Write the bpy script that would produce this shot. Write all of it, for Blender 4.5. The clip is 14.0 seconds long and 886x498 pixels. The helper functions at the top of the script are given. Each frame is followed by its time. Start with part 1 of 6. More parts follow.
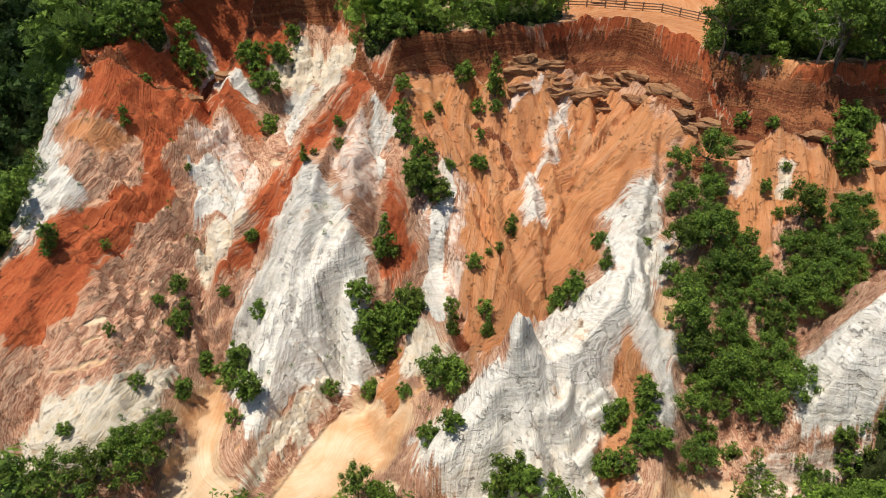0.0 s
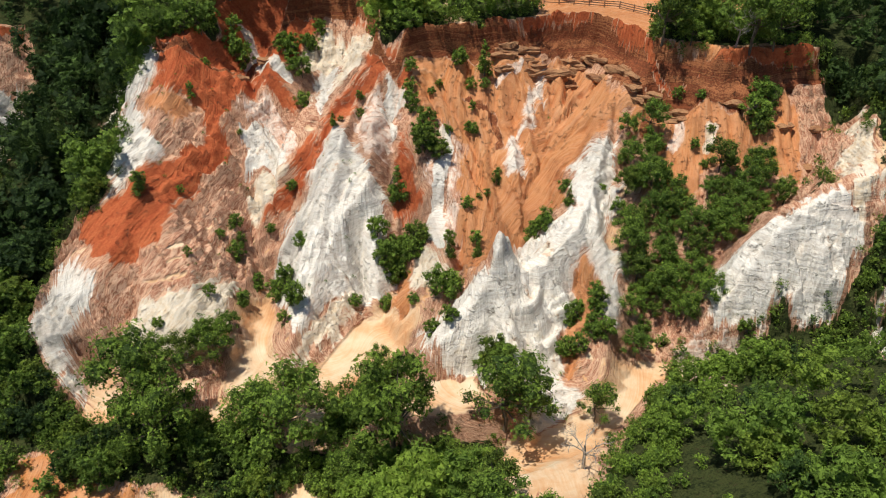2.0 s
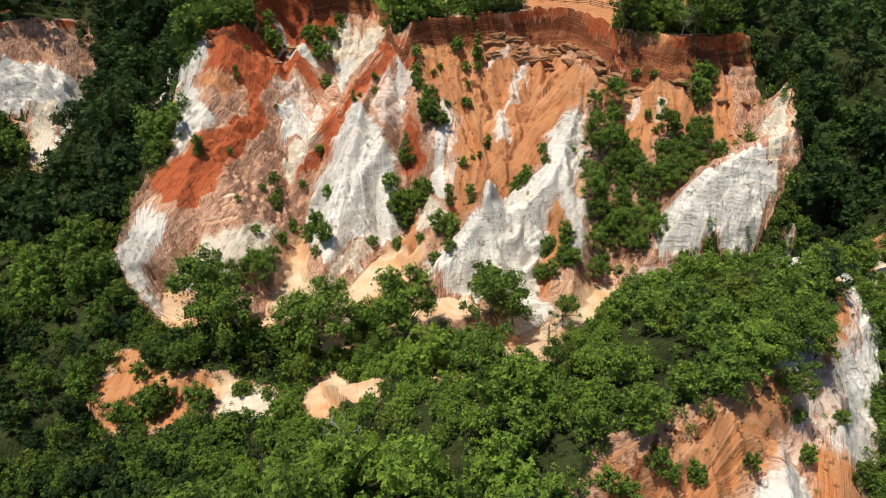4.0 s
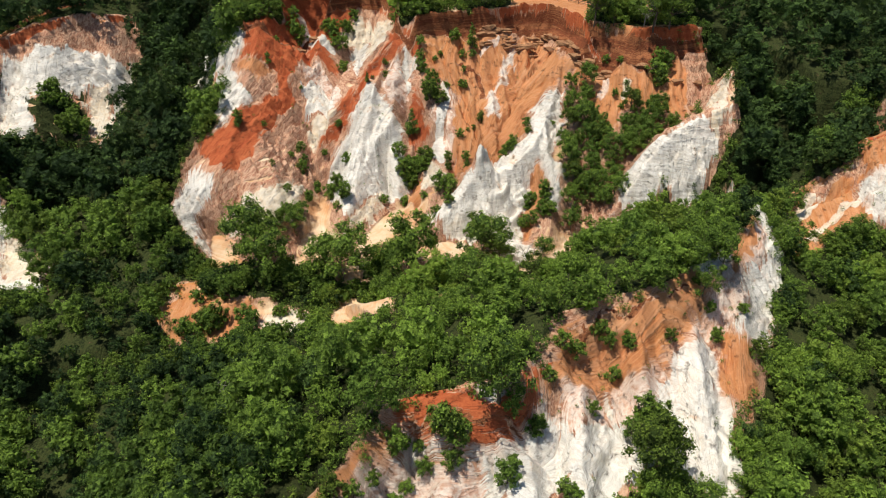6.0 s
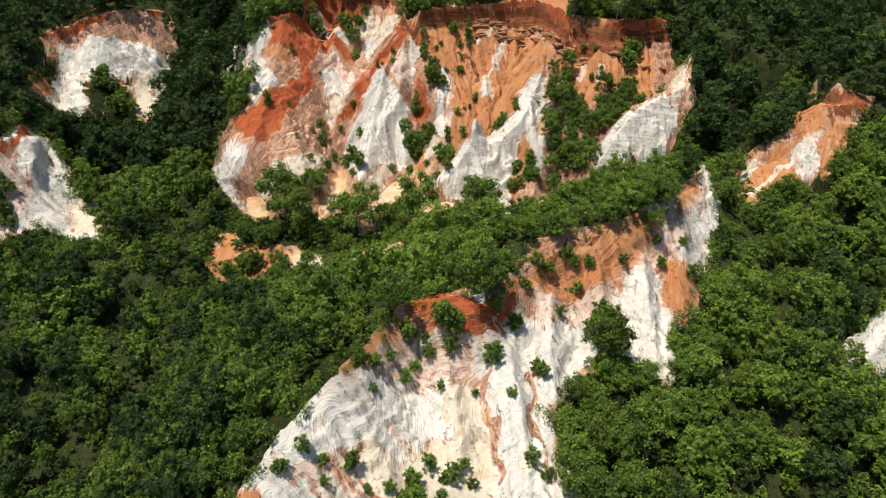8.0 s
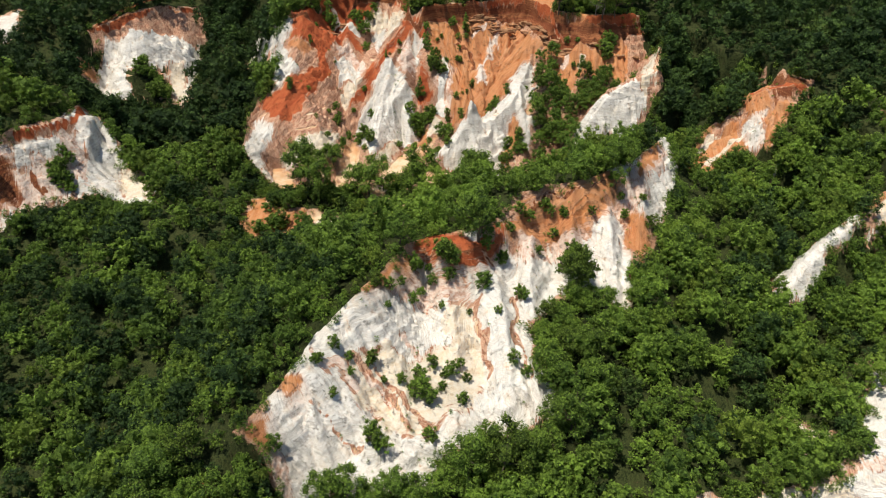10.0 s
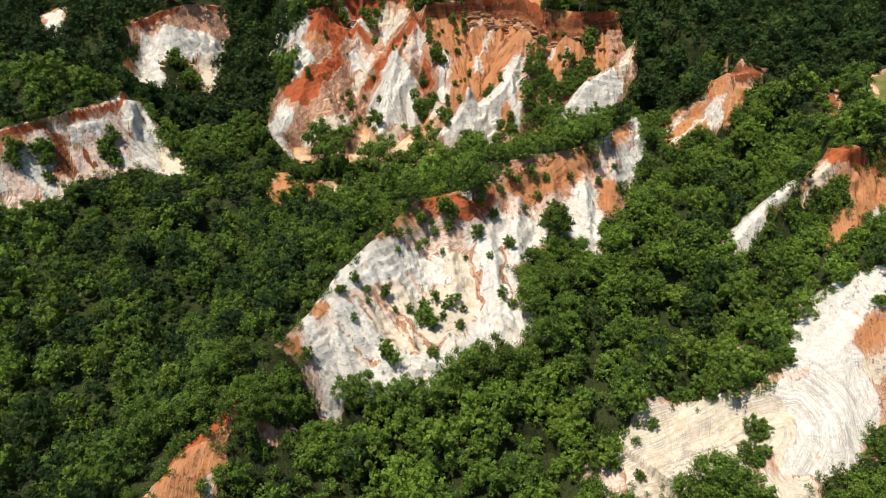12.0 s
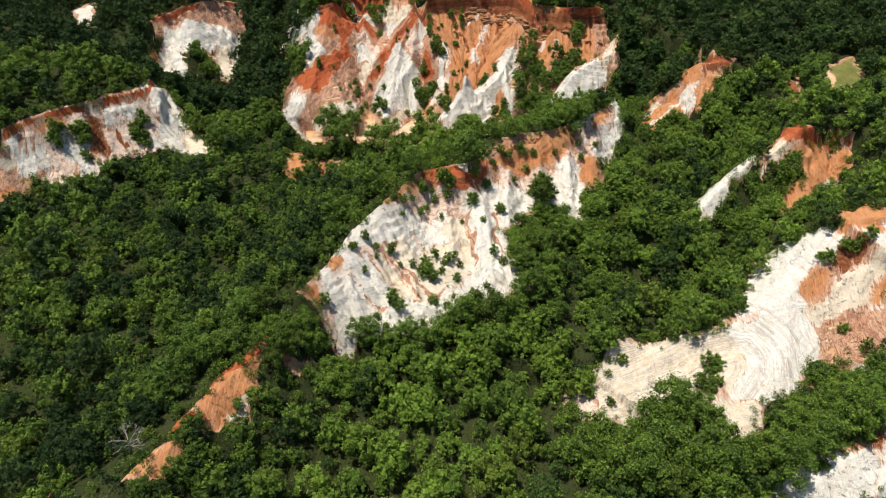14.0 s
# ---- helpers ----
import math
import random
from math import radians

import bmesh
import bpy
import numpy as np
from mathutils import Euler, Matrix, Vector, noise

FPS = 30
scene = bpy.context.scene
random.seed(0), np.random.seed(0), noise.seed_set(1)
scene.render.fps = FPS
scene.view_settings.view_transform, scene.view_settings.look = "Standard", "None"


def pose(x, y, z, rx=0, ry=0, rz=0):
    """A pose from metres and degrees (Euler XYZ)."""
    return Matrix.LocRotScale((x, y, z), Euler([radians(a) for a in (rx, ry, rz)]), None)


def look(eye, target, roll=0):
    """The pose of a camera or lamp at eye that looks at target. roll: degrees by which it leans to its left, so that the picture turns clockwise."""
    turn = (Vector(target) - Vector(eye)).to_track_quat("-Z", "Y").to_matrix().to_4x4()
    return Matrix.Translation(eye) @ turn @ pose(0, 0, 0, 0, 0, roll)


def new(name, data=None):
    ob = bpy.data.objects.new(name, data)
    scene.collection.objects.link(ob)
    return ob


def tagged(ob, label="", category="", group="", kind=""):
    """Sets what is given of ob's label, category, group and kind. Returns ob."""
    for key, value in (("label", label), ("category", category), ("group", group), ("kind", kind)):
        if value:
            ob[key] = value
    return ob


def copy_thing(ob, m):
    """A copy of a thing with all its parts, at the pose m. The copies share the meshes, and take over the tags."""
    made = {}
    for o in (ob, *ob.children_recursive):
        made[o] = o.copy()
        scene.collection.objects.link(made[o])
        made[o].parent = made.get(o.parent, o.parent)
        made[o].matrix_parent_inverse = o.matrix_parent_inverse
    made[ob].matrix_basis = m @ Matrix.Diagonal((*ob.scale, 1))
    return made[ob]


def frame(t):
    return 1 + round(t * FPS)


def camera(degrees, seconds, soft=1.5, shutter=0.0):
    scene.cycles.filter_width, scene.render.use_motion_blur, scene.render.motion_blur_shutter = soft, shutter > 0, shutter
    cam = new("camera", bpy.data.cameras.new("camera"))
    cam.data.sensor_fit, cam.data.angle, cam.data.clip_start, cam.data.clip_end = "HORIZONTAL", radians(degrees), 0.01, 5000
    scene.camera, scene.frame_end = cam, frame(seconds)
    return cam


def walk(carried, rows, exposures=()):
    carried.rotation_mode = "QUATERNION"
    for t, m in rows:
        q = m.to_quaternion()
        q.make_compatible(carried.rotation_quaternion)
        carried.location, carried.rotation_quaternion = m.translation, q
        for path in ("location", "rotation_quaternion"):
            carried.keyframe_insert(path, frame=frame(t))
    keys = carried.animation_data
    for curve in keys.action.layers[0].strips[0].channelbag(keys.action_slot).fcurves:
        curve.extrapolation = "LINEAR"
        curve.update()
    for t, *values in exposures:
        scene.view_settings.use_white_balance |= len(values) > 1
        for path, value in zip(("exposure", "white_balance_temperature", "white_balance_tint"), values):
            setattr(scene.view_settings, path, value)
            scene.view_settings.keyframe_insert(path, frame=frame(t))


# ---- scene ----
cam = camera(62.8, 14.0, soft=1.0)
METRES, EYE, TILT, LEAN, TURN = 180.0, 33.0, -37.0, 0.0, 0.0
ROWS = [
    (0.0, 0.0, 0.0, 0.0, 0.0, 0.0, -0.0),
    (0.5, -0.0002, -0.0311, -0.0108, -0.02, 0.02, 0.02),
    (1.0, -0.0003, -0.0631, -0.0218, -0.04, -0.0, 0.05),
    (1.5, -0.0009, -0.0954, -0.0332, -0.08, -0.01, 0.07),
    (2.0, -0.0006, -0.128, -0.0452, -0.05, 0.0, 0.1),
    (2.5, -0.0012, -0.1611, -0.0574, -0.1, 0.02, 0.12),
    (3.0, -0.0018, -0.1944, -0.07, -0.13, 0.05, 0.13),
    (5.5, -0.0035, -0.3645, -0.1328, -0.19, 0.09, 0.19),
    (6.0, -0.0037, -0.3987, -0.1461, -0.19, 0.11, 0.2),
    (6.5, -0.004, -0.4337, -0.1592, -0.19, 0.12, 0.2),
    (7.0, -0.0042, -0.4664, -0.1715, -0.19, 0.12, 0.21),
    (7.5, -0.0043, -0.5014, -0.1854, -0.19, 0.15, 0.2),
    (8.0, -0.0047, -0.5366, -0.199, -0.2, 0.14, 0.19),
    (10.5, -0.0059, -0.7127, -0.2645, -0.18, 0.16, 0.18),
    (11.0, -0.0063, -0.7482, -0.2776, -0.18, 0.17, 0.18),
    (11.5, -0.0066, -0.7837, -0.2907, -0.18, 0.18, 0.18),
    (12.0, -0.0068, -0.8191, -0.3037, -0.17, 0.18, 0.17),
    (12.5, -0.0071, -0.8545, -0.3168, -0.17, 0.19, 0.17),
    (13.0, -0.0071, -0.8887, -0.3287, -0.17, 0.19, 0.16),
    (13.5, -0.0069, -0.916, -0.3392, -0.18, 0.19, 0.15),
    (14.0, -0.0063, -0.9356, -0.3514, -0.19, 0.21, 0.12),
]
walk(cam, [(t, pose(0, 0, EYE, TILT, LEAN, TURN) @ pose(METRES * x, METRES * y, METRES * z, 90 + pitch, roll, yaw)) for t, x, y, z, yaw, pitch, roll in ROWS])

# ---- world and sun ----
SUN_ELEVATION, SUN_AZIMUTH = 74.0, 260.0      # azimuth clockwise from north (+y)
world = bpy.data.worlds.new("sky")
scene.world = world
world.use_nodes = True
sky = world.node_tree.nodes.new("ShaderNodeTexSky")
sky.sky_type = "NISHITA"
sky.sun_disc = False
sky.sun_elevation, sky.sun_rotation = radians(SUN_ELEVATION), radians(SUN_AZIMUTH)
world.node_tree.links.new(sky.outputs[0], world.node_tree.nodes["Background"].inputs[0])
world.node_tree.nodes["Background"].inputs[1].default_value = 0.072
sun_data = bpy.data.lights.new("sun", "SUN")
sun_data.energy, sun_data.angle, sun_data.color = 4.45, radians(0.55), (1.0, 0.93, 0.785)
sun = new("sun", sun_data)
sun_way = Vector((math.sin(radians(SUN_AZIMUTH)) * math.cos(radians(SUN_ELEVATION)),
                  math.cos(radians(SUN_AZIMUTH)) * math.cos(radians(SUN_ELEVATION)), math.sin(radians(SUN_ELEVATION))))
sun.matrix_world = look(sun_way * 300, (0, 0, 0))

# ---- the shape of the land ----
def lattice(ix, iy, seed):
    h = (ix.astype(np.int64) * 374761393 + iy.astype(np.int64) * 668265263 + seed * 974711) & 0x7FFFFFFF
    h = ((h ^ (h >> 13)) * 1274126177) & 0x7FFFFFFF
    return ((h ^ (h >> 16)) & 0xFFFF) / 32767.5 - 1.0


def smooth_noise(x, y, seed=0):
    ix, iy = np.floor(x), np.floor(y)
    fx, fy = x - ix, y - iy
    ux, uy = fx * fx * fx * (fx * (fx * 6 - 15) + 10), fy * fy * fy * (fy * (fy * 6 - 15) + 10)
    a, b = lattice(ix, iy, seed), lattice(ix + 1, iy, seed)
    c, d = lattice(ix, iy + 1, seed), lattice(ix + 1, iy + 1, seed)
    return (a * (1 - ux) + b * ux) * (1 - uy) + (c * (1 - ux) + d * ux) * uy


def fractal(x, y, octaves=4, seed=0):
    total, size = 0.0, 1.0
    for k in range(octaves):
        total = total + size * smooth_noise(x, y, seed + 17 * k)
        x, y, size = x * 2.03 + 5.1, y * 2.03 - 3.7, size * 0.5
    return total


def billow(x, y, octaves=3, seed=0):
    """Sharp creases between rounded ribs, 0 in the creases."""
    total, size = 0.0, 1.0
    for k in range(octaves):
        total = total + size * np.abs(smooth_noise(x, y, seed + 31 * k))
        x, y, size = x * 2.1 + 1.7, y * 2.1 + 9.2, size * 0.5
    return total


def along(line, X, Y):
    """Distance to a line of (x, y, z), the length along it, its height there, and on which side (left: +)."""
    best = np.full(X.shape, 1e9)
    run, level, side = np.zeros(X.shape), np.zeros(X.shape), np.ones(X.shape)
    start = 0.0
    for (ax, ay, az), (bx, by, bz) in zip(line[:-1], line[1:]):
        dx, dy = bx - ax, by - ay
        size = math.hypot(dx, dy)
        k = np.clip(((X - ax) * dx + (Y - ay) * dy) / size ** 2, 0, 1)
        d = np.hypot(X - ax - k * dx, Y - ay - k * dy)
        near = d < best - 1e-9
        best = np.where(near, d, best)
        run = np.where(near, start + k * size, run)
        level = np.where(near, az + k * (bz - az), level)
        side = np.where(near, np.sign((Y - ay) * dx - (X - ax) * dy), side)
        start += size
    return best, run, level, side


def drop(d, steps):
    return np.interp(d, [s[0] for s in steps], [s[1] for s in steps])


def either(a, b, k=0.8):
    """The higher of two, with a rounded join."""
    h = np.clip(0.5 + 0.5 * (a - b) / k, 0, 1)
    return b + (a - b) * h + k * h * (1 - h)


CLIFF = [(0, 0), (0.35, 3.2), (1.0, 4.6), (2.2, 5.4), (5, 8.0), (10, 12.5), (20, 18.5), (32, 24.5), (42, 28.5), (60, 31), (200, 34)]
LOW_CLIFF = [(0, 0), (0.8, 2.4), (2.5, 4.2), (5, 8.5), (9, 13), (14, 17), (22, 20), (60, 24), (200, 28)]
MIDDLE_FACE = [(0, 0), (0.5, 0.7), (1.2, 1.0), (3.0, 2.6), (4.6, 5.0), (5.4, 5.9), (8, 8.0), (12, 9.5), (20, 11.5), (30, 14), (40, 16.5), (55, 21), (200, 30)]
ROUND_FACE = [(0, 0), (1.2, 0.4), (3, 1.7), (5, 3.6), (8, 6.4), (12, 9.2), (20, 12), (30, 14.5), (40, 17), (55, 21), (200, 30)]
WOODED = [(0, 0), (5, 1.4), (12, 5.5), (20, 11), (30, 17.5), (42, 22), (60, 24), (300, 40)]

HEAD_RIM = [(-70, 122, -7), (-63, 114, -5), (-56, 102, -3), (-48, 92, -2), (-43.5, 85.5, -1.5), (-38, 86, -1), (-33.5, 91, -0.5),
            (-31, 99, 0), (-24, 104, 0), (-14, 103, 0), (-9, 97, 0), (-11, 85.5, 0), (-8, 83.5, 0), (-5, 86, 0), (0, 88, 0),
            (7, 90, 0), (13, 91.5, 0), (20, 93.5, 0), (25, 92, 0), (29, 87, 0), (31, 81.5, 0), (35, 78.5, 0)]
EAST_RIM = [(42, 78, 0), (47, 79, 0), (53, 80, 0), (60, 82, -1), (66, 79, -2), (72, 68, -3), (78, 52, -3), (77, 42, -2), (82, 38, -2),
            (89, 38, -4), (95, 30, -6), (97, 18, -8), (92, 5, -6), (89, -2, -4.5), (92, -4.5, -4), (101, 0, -5), (109, -5, -5),
            (113, -16, -7), (106, -26, -9), (95, -34, -8), (89, -38, -9), (94, -46, -10), (108, -56, -12), (125, -85, -14), (150, -170, -16)]
NORTH_RIM = HEAD_RIM + EAST_RIM
WEST_RIM = [(-170, -70, -15), (-136, 0, -12), (-117, 20, -11), (-107, 30, -11.6), (-97, 37, -12.5), (-93.5, 46, -14), (-99, 57, -13),
            (-108, 70, -10), (-110, 82, -8), (-104, 89, -7), (-95, 94.5, -5), (-88, 106, -6), (-81, 113, -9), (-78, 119, -8), (-70, 122, -7)]
MIDDLE_CREST = [(56, 31, -15), (51, 25, -9.7), (47, 17, -7.5), (36, 6, -6.5), (29, 0, -6), (21, -3, -5.5), (13, -6.5, -5), (8.5, -15, -6.5),
                (0, -17.5, -7), (-7, -18, -8.5), (-14, -31, -8.5), (-20, -40, -10), (-25, -48, -13), (-31, -55, -15), (-36, -66, -17.5),
                (-43, -78, -18), (-49, -92, -18), (-62, -115, -19), (-80, -160, -21)]


def wobble(X, Y):
    return 1.3 * fractal(X * 0.16, Y * 0.16, 3, 5)


def land(X, Y):
    """The height of the land, and for each point its depth below the nearest rim and the length along it."""
    wob = wobble(X, Y)
    floor = -29.5 - 0.018 * np.clip(40 - Y, 0, 400) + 1.2 * fractal(X * 0.03, Y * 0.03, 3, 2)
    Z = floor
    for rim, steps, seed in ((NORTH_RIM, CLIFF, 11), (WEST_RIM, LOW_CLIFF, 12)):
        d, s, lev, side = along(rim, X + wob * 0.6, Y + wob * 0.5)
        rill = billow(s * 0.16, d * 0.02, 3, seed)
        out = d * (1.0 + 0.25 * (rill - 0.7)) - 0.5 * np.clip(d, 0, 3) * fractal(s * 0.5, d * 0.1, 2, seed + 3) * 0.5
        flat = lev * np.exp(-d / 60) + 0.35 * fractal(X * 0.06, Y * 0.06, 3, 9)
        Z = either(Z, np.where(side > 0, flat, lev - drop(np.maximum(out, 0), steps)))
    d, s, lev, side = along(MIDDLE_CREST, X + wob * 0.7, Y + wob * 0.7)
    rill = billow(s * 0.22, d * 0.03, 3, 21)
    flute = 1.3 * (billow(s * 0.42, d * 0.08, 2, 23) - 0.55) * np.clip((d - 2.6) / 1.5, 0, 1) * np.clip((8 - d) / 4, 0, 1)
    out = np.maximum(d * (1 + 0.26 * (rill - 0.65)) + flute, 0)
    east = np.clip((X + 11) / 7, 0, 1)
    face = drop(out, MIDDLE_FACE) * east + drop(out, ROUND_FACE) * (1 - east)
    Z = either(Z, lev - np.where(side > 0, face, drop(d, WOODED)))
    for line, half, slope in GULLIES:
        d, s, lev, side = along(line, X + wob * 0.5, Y + wob * 0.5)
        Z = -either(-Z, -(lev + np.maximum(d - half, 0) * slope + 0.13 * np.maximum(d - half, 0) ** 2), 0.8)
    for line, half, slope, rough in SPURS:
        d, s, lev, side = along(line, X + wob * 0.35, Y + wob * 0.35)
        rill = billow(s * 0.10 + d * 0.30 + 3.0 * side, s * 0.45, 3, 41)
        steep = np.where(side > 0, slope[0], slope[1]) if isinstance(slope, tuple) else slope
        fall = np.maximum(d - half, 0) * steep
        Z = either(Z, lev - fall * (1 + rough * (rill - 0.6)) - 0.5 * rough * rill, 0.6)
    far = np.clip((np.maximum(np.abs(X) - 190, np.maximum(-135 - Y, Y - 170)) / 60), 0, 1)
    Z = Z + (-12 - Z) * far * far * (3 - 2 * far)
    return Z


SPURS, GULLIES = [], []


def spur(half, fall, rough, *crest):
    """A ridge with its crest line, the half width of its top, its fall to the side and its roughness."""
    SPURS.append((crest, half, fall, rough))


def gully(half, rise, *bed):
    GULLIES.append((bed, half, rise))


spur(2.5, (0.85, 1.9), 0.3, (-43.5, 85, -2), (-44, 76, -7), (-45, 66, -12.5), (-47, 55, -17.7), (-50, 48, -21), (-52, 43, -24.5), (-50, 39, -27))
spur(3.0, 0.8, 0.3, (-45, 66, -13), (-38, 56, -19), (-35, 46, -24), (-34, 40, -28))
spur(0.9, 1.35, 0.4, (-13, 86, -3.5), (-14.5, 84, -7), (-15, 80, -10), (-15.7, 75.5, -10.3), (-16.5, 69, -14), (-17.5, 62, -18.5), (-19, 54, -23.5), (-20, 47, -28))
spur(0.8, 1.2, 0.35, (-12.0, 72, -14.5), (-10.5, 62, -22), (-10, 56, -28))
spur(1.3, 1.3, 0.35, (2, 82, -11), (0.5, 72, -17.3), (-0.8, 60, -21.5), (-1.6, 51, -24), (-2.5, 44, -28))
spur(0.9, (1.5, 1.0), 0.4, (26.5, 82, -6), (24, 75, -11), (22.4, 70.5, -13.3), (20, 64.5, -14.8), (17.5, 57, -16.0), (13, 52.5, -18.5), (9.5, 51, -19))
spur(0.4, 3.4, 0.25, (8.2, 51.6, -14.0), (7.6, 50.6, -12.4), (7.3, 49.4, -14.5))
spur(0.8, 1.5, 0.4, (7.6, 50.4, -16.5), (7.2, 47.5, -19.5), (8.5, 41, -24), (10, 33, -29))
spur(0.8, 1.25, 0.35, (7.5, 50, -15.5), (3, 46, -21), (-2, 42, -26), (-5, 39, -29))
spur(1.6, 1.4, 0.4, (19.5, 62, -15.3), (20.5, 52, -20), (19.5, 43, -25), (17, 35, -29))
spur(1.0, 1.45, 0.35, (66, 77, -3), (60, 66, -5), (55.5, 57, -7.0), (50, 55, -8.5), (44.5, 53, -10.6), (39, 50, -16), (35, 47.5, -22), (31, 45, -27))
spur(2.0, 1.3, 0.35, (55.5, 57, -7), (54, 51, -14), (53, 46, -22), (52, 42, -28))
spur(1.5, 0.8, 0.3, (82, 38.5, -2.5), (76, 41.5, -7), (70, 43, -12.5), (63, 41, -19), (57, 36, -24.5))
spur(0.8, 1.25, 0.35, (91, -3.5, -4.5), (85, -7.5, -8), (79, -9, -9.6), (71, -14, -14), (62, -20.5, -20.5), (57, -25, -26))
spur(2.0, 0.55, 0.2, (92, -36, -9), (86, -40, -13), (80, -45, -18), (70, -53, -20.5), (58, -58, -22.5), (46, -58, -25), (38, -58, -29))
spur(4.0, 0.4, 0.15, (70, -54, -21), (66, -66, -23.5), (56, -76, -26.5), (50, -86, -29))
spur(3.0, 0.5, 0.15, (46, -59, -25.5), (36, -67, -28), (25, -77, -30.5))
spur(2.5, 0.55, 0.35, (108, -58, -13), (90, -78, -21), (72, -88, -25), (60, -94, -29))
spur(0.9, 1.0, 0.35, (-94, 46, -14.5), (-92, 52, -17.5), (-86, 46, -23), (-76, 36, -31))
spur(2.0, 0.9, 0.35, (-95, 94, -6), (-94, 84, -14), (-94, 72, -19.5), (-90, 62, -26))
spur(2.0, 1.0, 0.35, (-86, 106, -8), (-84, 96, -17), (-82, 88, -25))
spur(0.6, 1.1, 0.4, (-20.7, -38, -9.3), (-16.9, -44, -14.4), (-11.9, -52.3, -20.4))
spur(0.5, 1.1, 0.4, (-22.5, -46.4, -12.8), (-20, -52, -16.8), (-18, -58, -22))
spur(0.8, 1.0, 0.4, (-13.8, -32, -9.0), (-8.7, -40.8, -16.8), (-6, -53.9, -22.2))
spur(1.4, 1.1, 0.4, (8, -23.1, -12.6), (8.6, -32.9, -15.2), (9.4, -45, -20.2))
spur(0.6, 1.0, 0.4, (0, -25.2, -13.0), (0.8, -36, -16.8), (1.1, -47.9, -21.4))
spur(0.7, 1.2, 0.4, (24.1, -6.7, -9.4), (23.9, -18.6, -14.7))
spur(0.7, 1.2, 0.4, (31.8, -2.7, -10.0), (31.2, -20.8, -16.6))
spur(0.7, 1.1, 0.4, (15.1, -13.9, -9.8), (14.8, -31.6, -17.0))
spur(0.5, 1.1, 0.4, (40.5, 4, -10.0), (39.5, -8, -15.5))
gully(1.0, 1.2, (-66, 112, -18), (-60.5, 92, -24), (-58.5, 75, -26.5), (-58, 60, -28.5), (-59, 42, -30))
gully(0.8, 0.75, (-31, 97, -9), (-32.5, 88, -12), (-32, 78, -17), (-30, 68, -22), (-27, 57, -28.4))
gully(2.4, 0.5, (-27, 57, -28.4), (-26, 46, -29.5), (-30, 34, -30.2))
gully(0.8, 0.9, (-9.5, 82, -6), (-15, 77.5, -13), (-21, 70, -19.5), (-25, 63, -25))
gully(0.7, 0.8, (-8, 78, -12), (-7, 70, -19), (-5.5, 60, -26), (-5, 52, -30))
gully(3.2, 0.35, (-5, 56, -30), (-9, 51, -30.3), (-14, 42, -30.6), (-16, 30, -31), (-30, 22, -31.5), (-46, 14, -32), (-70, -5, -33))
gully(1.6, 0.45, (33, 74, -10), (31.5, 65, -16), (30, 55, -23), (28, 44, -28.6), (20, 35, -29.8), (6, 29, -30.3), (-14, 26, -31))
gully(1.2, 0.6, (48, 72, -9), (42, 63, -15), (36, 54, -22), (29, 46, -28))
gully(0.5, 1.3, (61.3, -57.2, -22.7), (66.1, -58.7, -24.1), (71.1, -56.9, -23.0), (76.0, -52.2, -21.2))
gully(1.5, 0.4, (70, 46, -28.5), (54, 41, -29), (40, 41, -29), (28, 42, -28.8))


def spread(a, n):
    """A blur over n grid cells each way."""
    for axis in (0, 1):
        total = np.zeros(a.shape)
        for k in range(-n, n + 1):
            total += (n + 1 - abs(k)) * np.roll(a, k, axis)
        a = total / (n + 1) ** 2
    return a


def runoff(xs, ys, Z, clay=None):
    """For each grid point the ground, in square metres, whose rain runs over it, and the share of clay in that."""
    rows, cols = Z.shape
    cell = np.outer(np.gradient(ys), np.gradient(xs))
    best, to = np.full(Z.shape, 1e-6), np.arange(Z.size).reshape(Z.shape)
    number = to.copy()
    for dj in (-1, 0, 1):
        for di in (-1, 0, 1):
            if dj or di:
                a = (slice(max(0, -dj), rows - max(0, dj)), slice(max(0, -di), cols - max(0, di)))
                b = (slice(max(0, dj), rows - max(0, -dj)), slice(max(0, di), cols - max(0, -di)))
                far = np.hypot((ys[b[0]] - ys[a[0]])[:, None], (xs[b[1]] - xs[a[1]])[None, :])
                fall = (Z[a] - Z[b]) / far
                better = fall > best[a]
                best[a] = np.where(better, fall, best[a])
                to[a] = np.where(better, number[b], to[a])
    sums, to = cell.ravel().tolist(), to.ravel().tolist()
    order = np.argsort(-Z.ravel()).tolist()
    if clay is None:
        for k in order:
            if to[k] != k:
                sums[to[k]] += sums[k]
        return np.array(sums).reshape(Z.shape)
    load = (cell * clay).ravel().tolist()
    for k in order:
        if to[k] != k:
            sums[to[k]] += sums[k]
            load[to[k]] += load[k] * 0.97
    return np.array(sums).reshape(Z.shape), np.array(load).reshape(Z.shape) / np.array(sums).reshape(Z.shape)


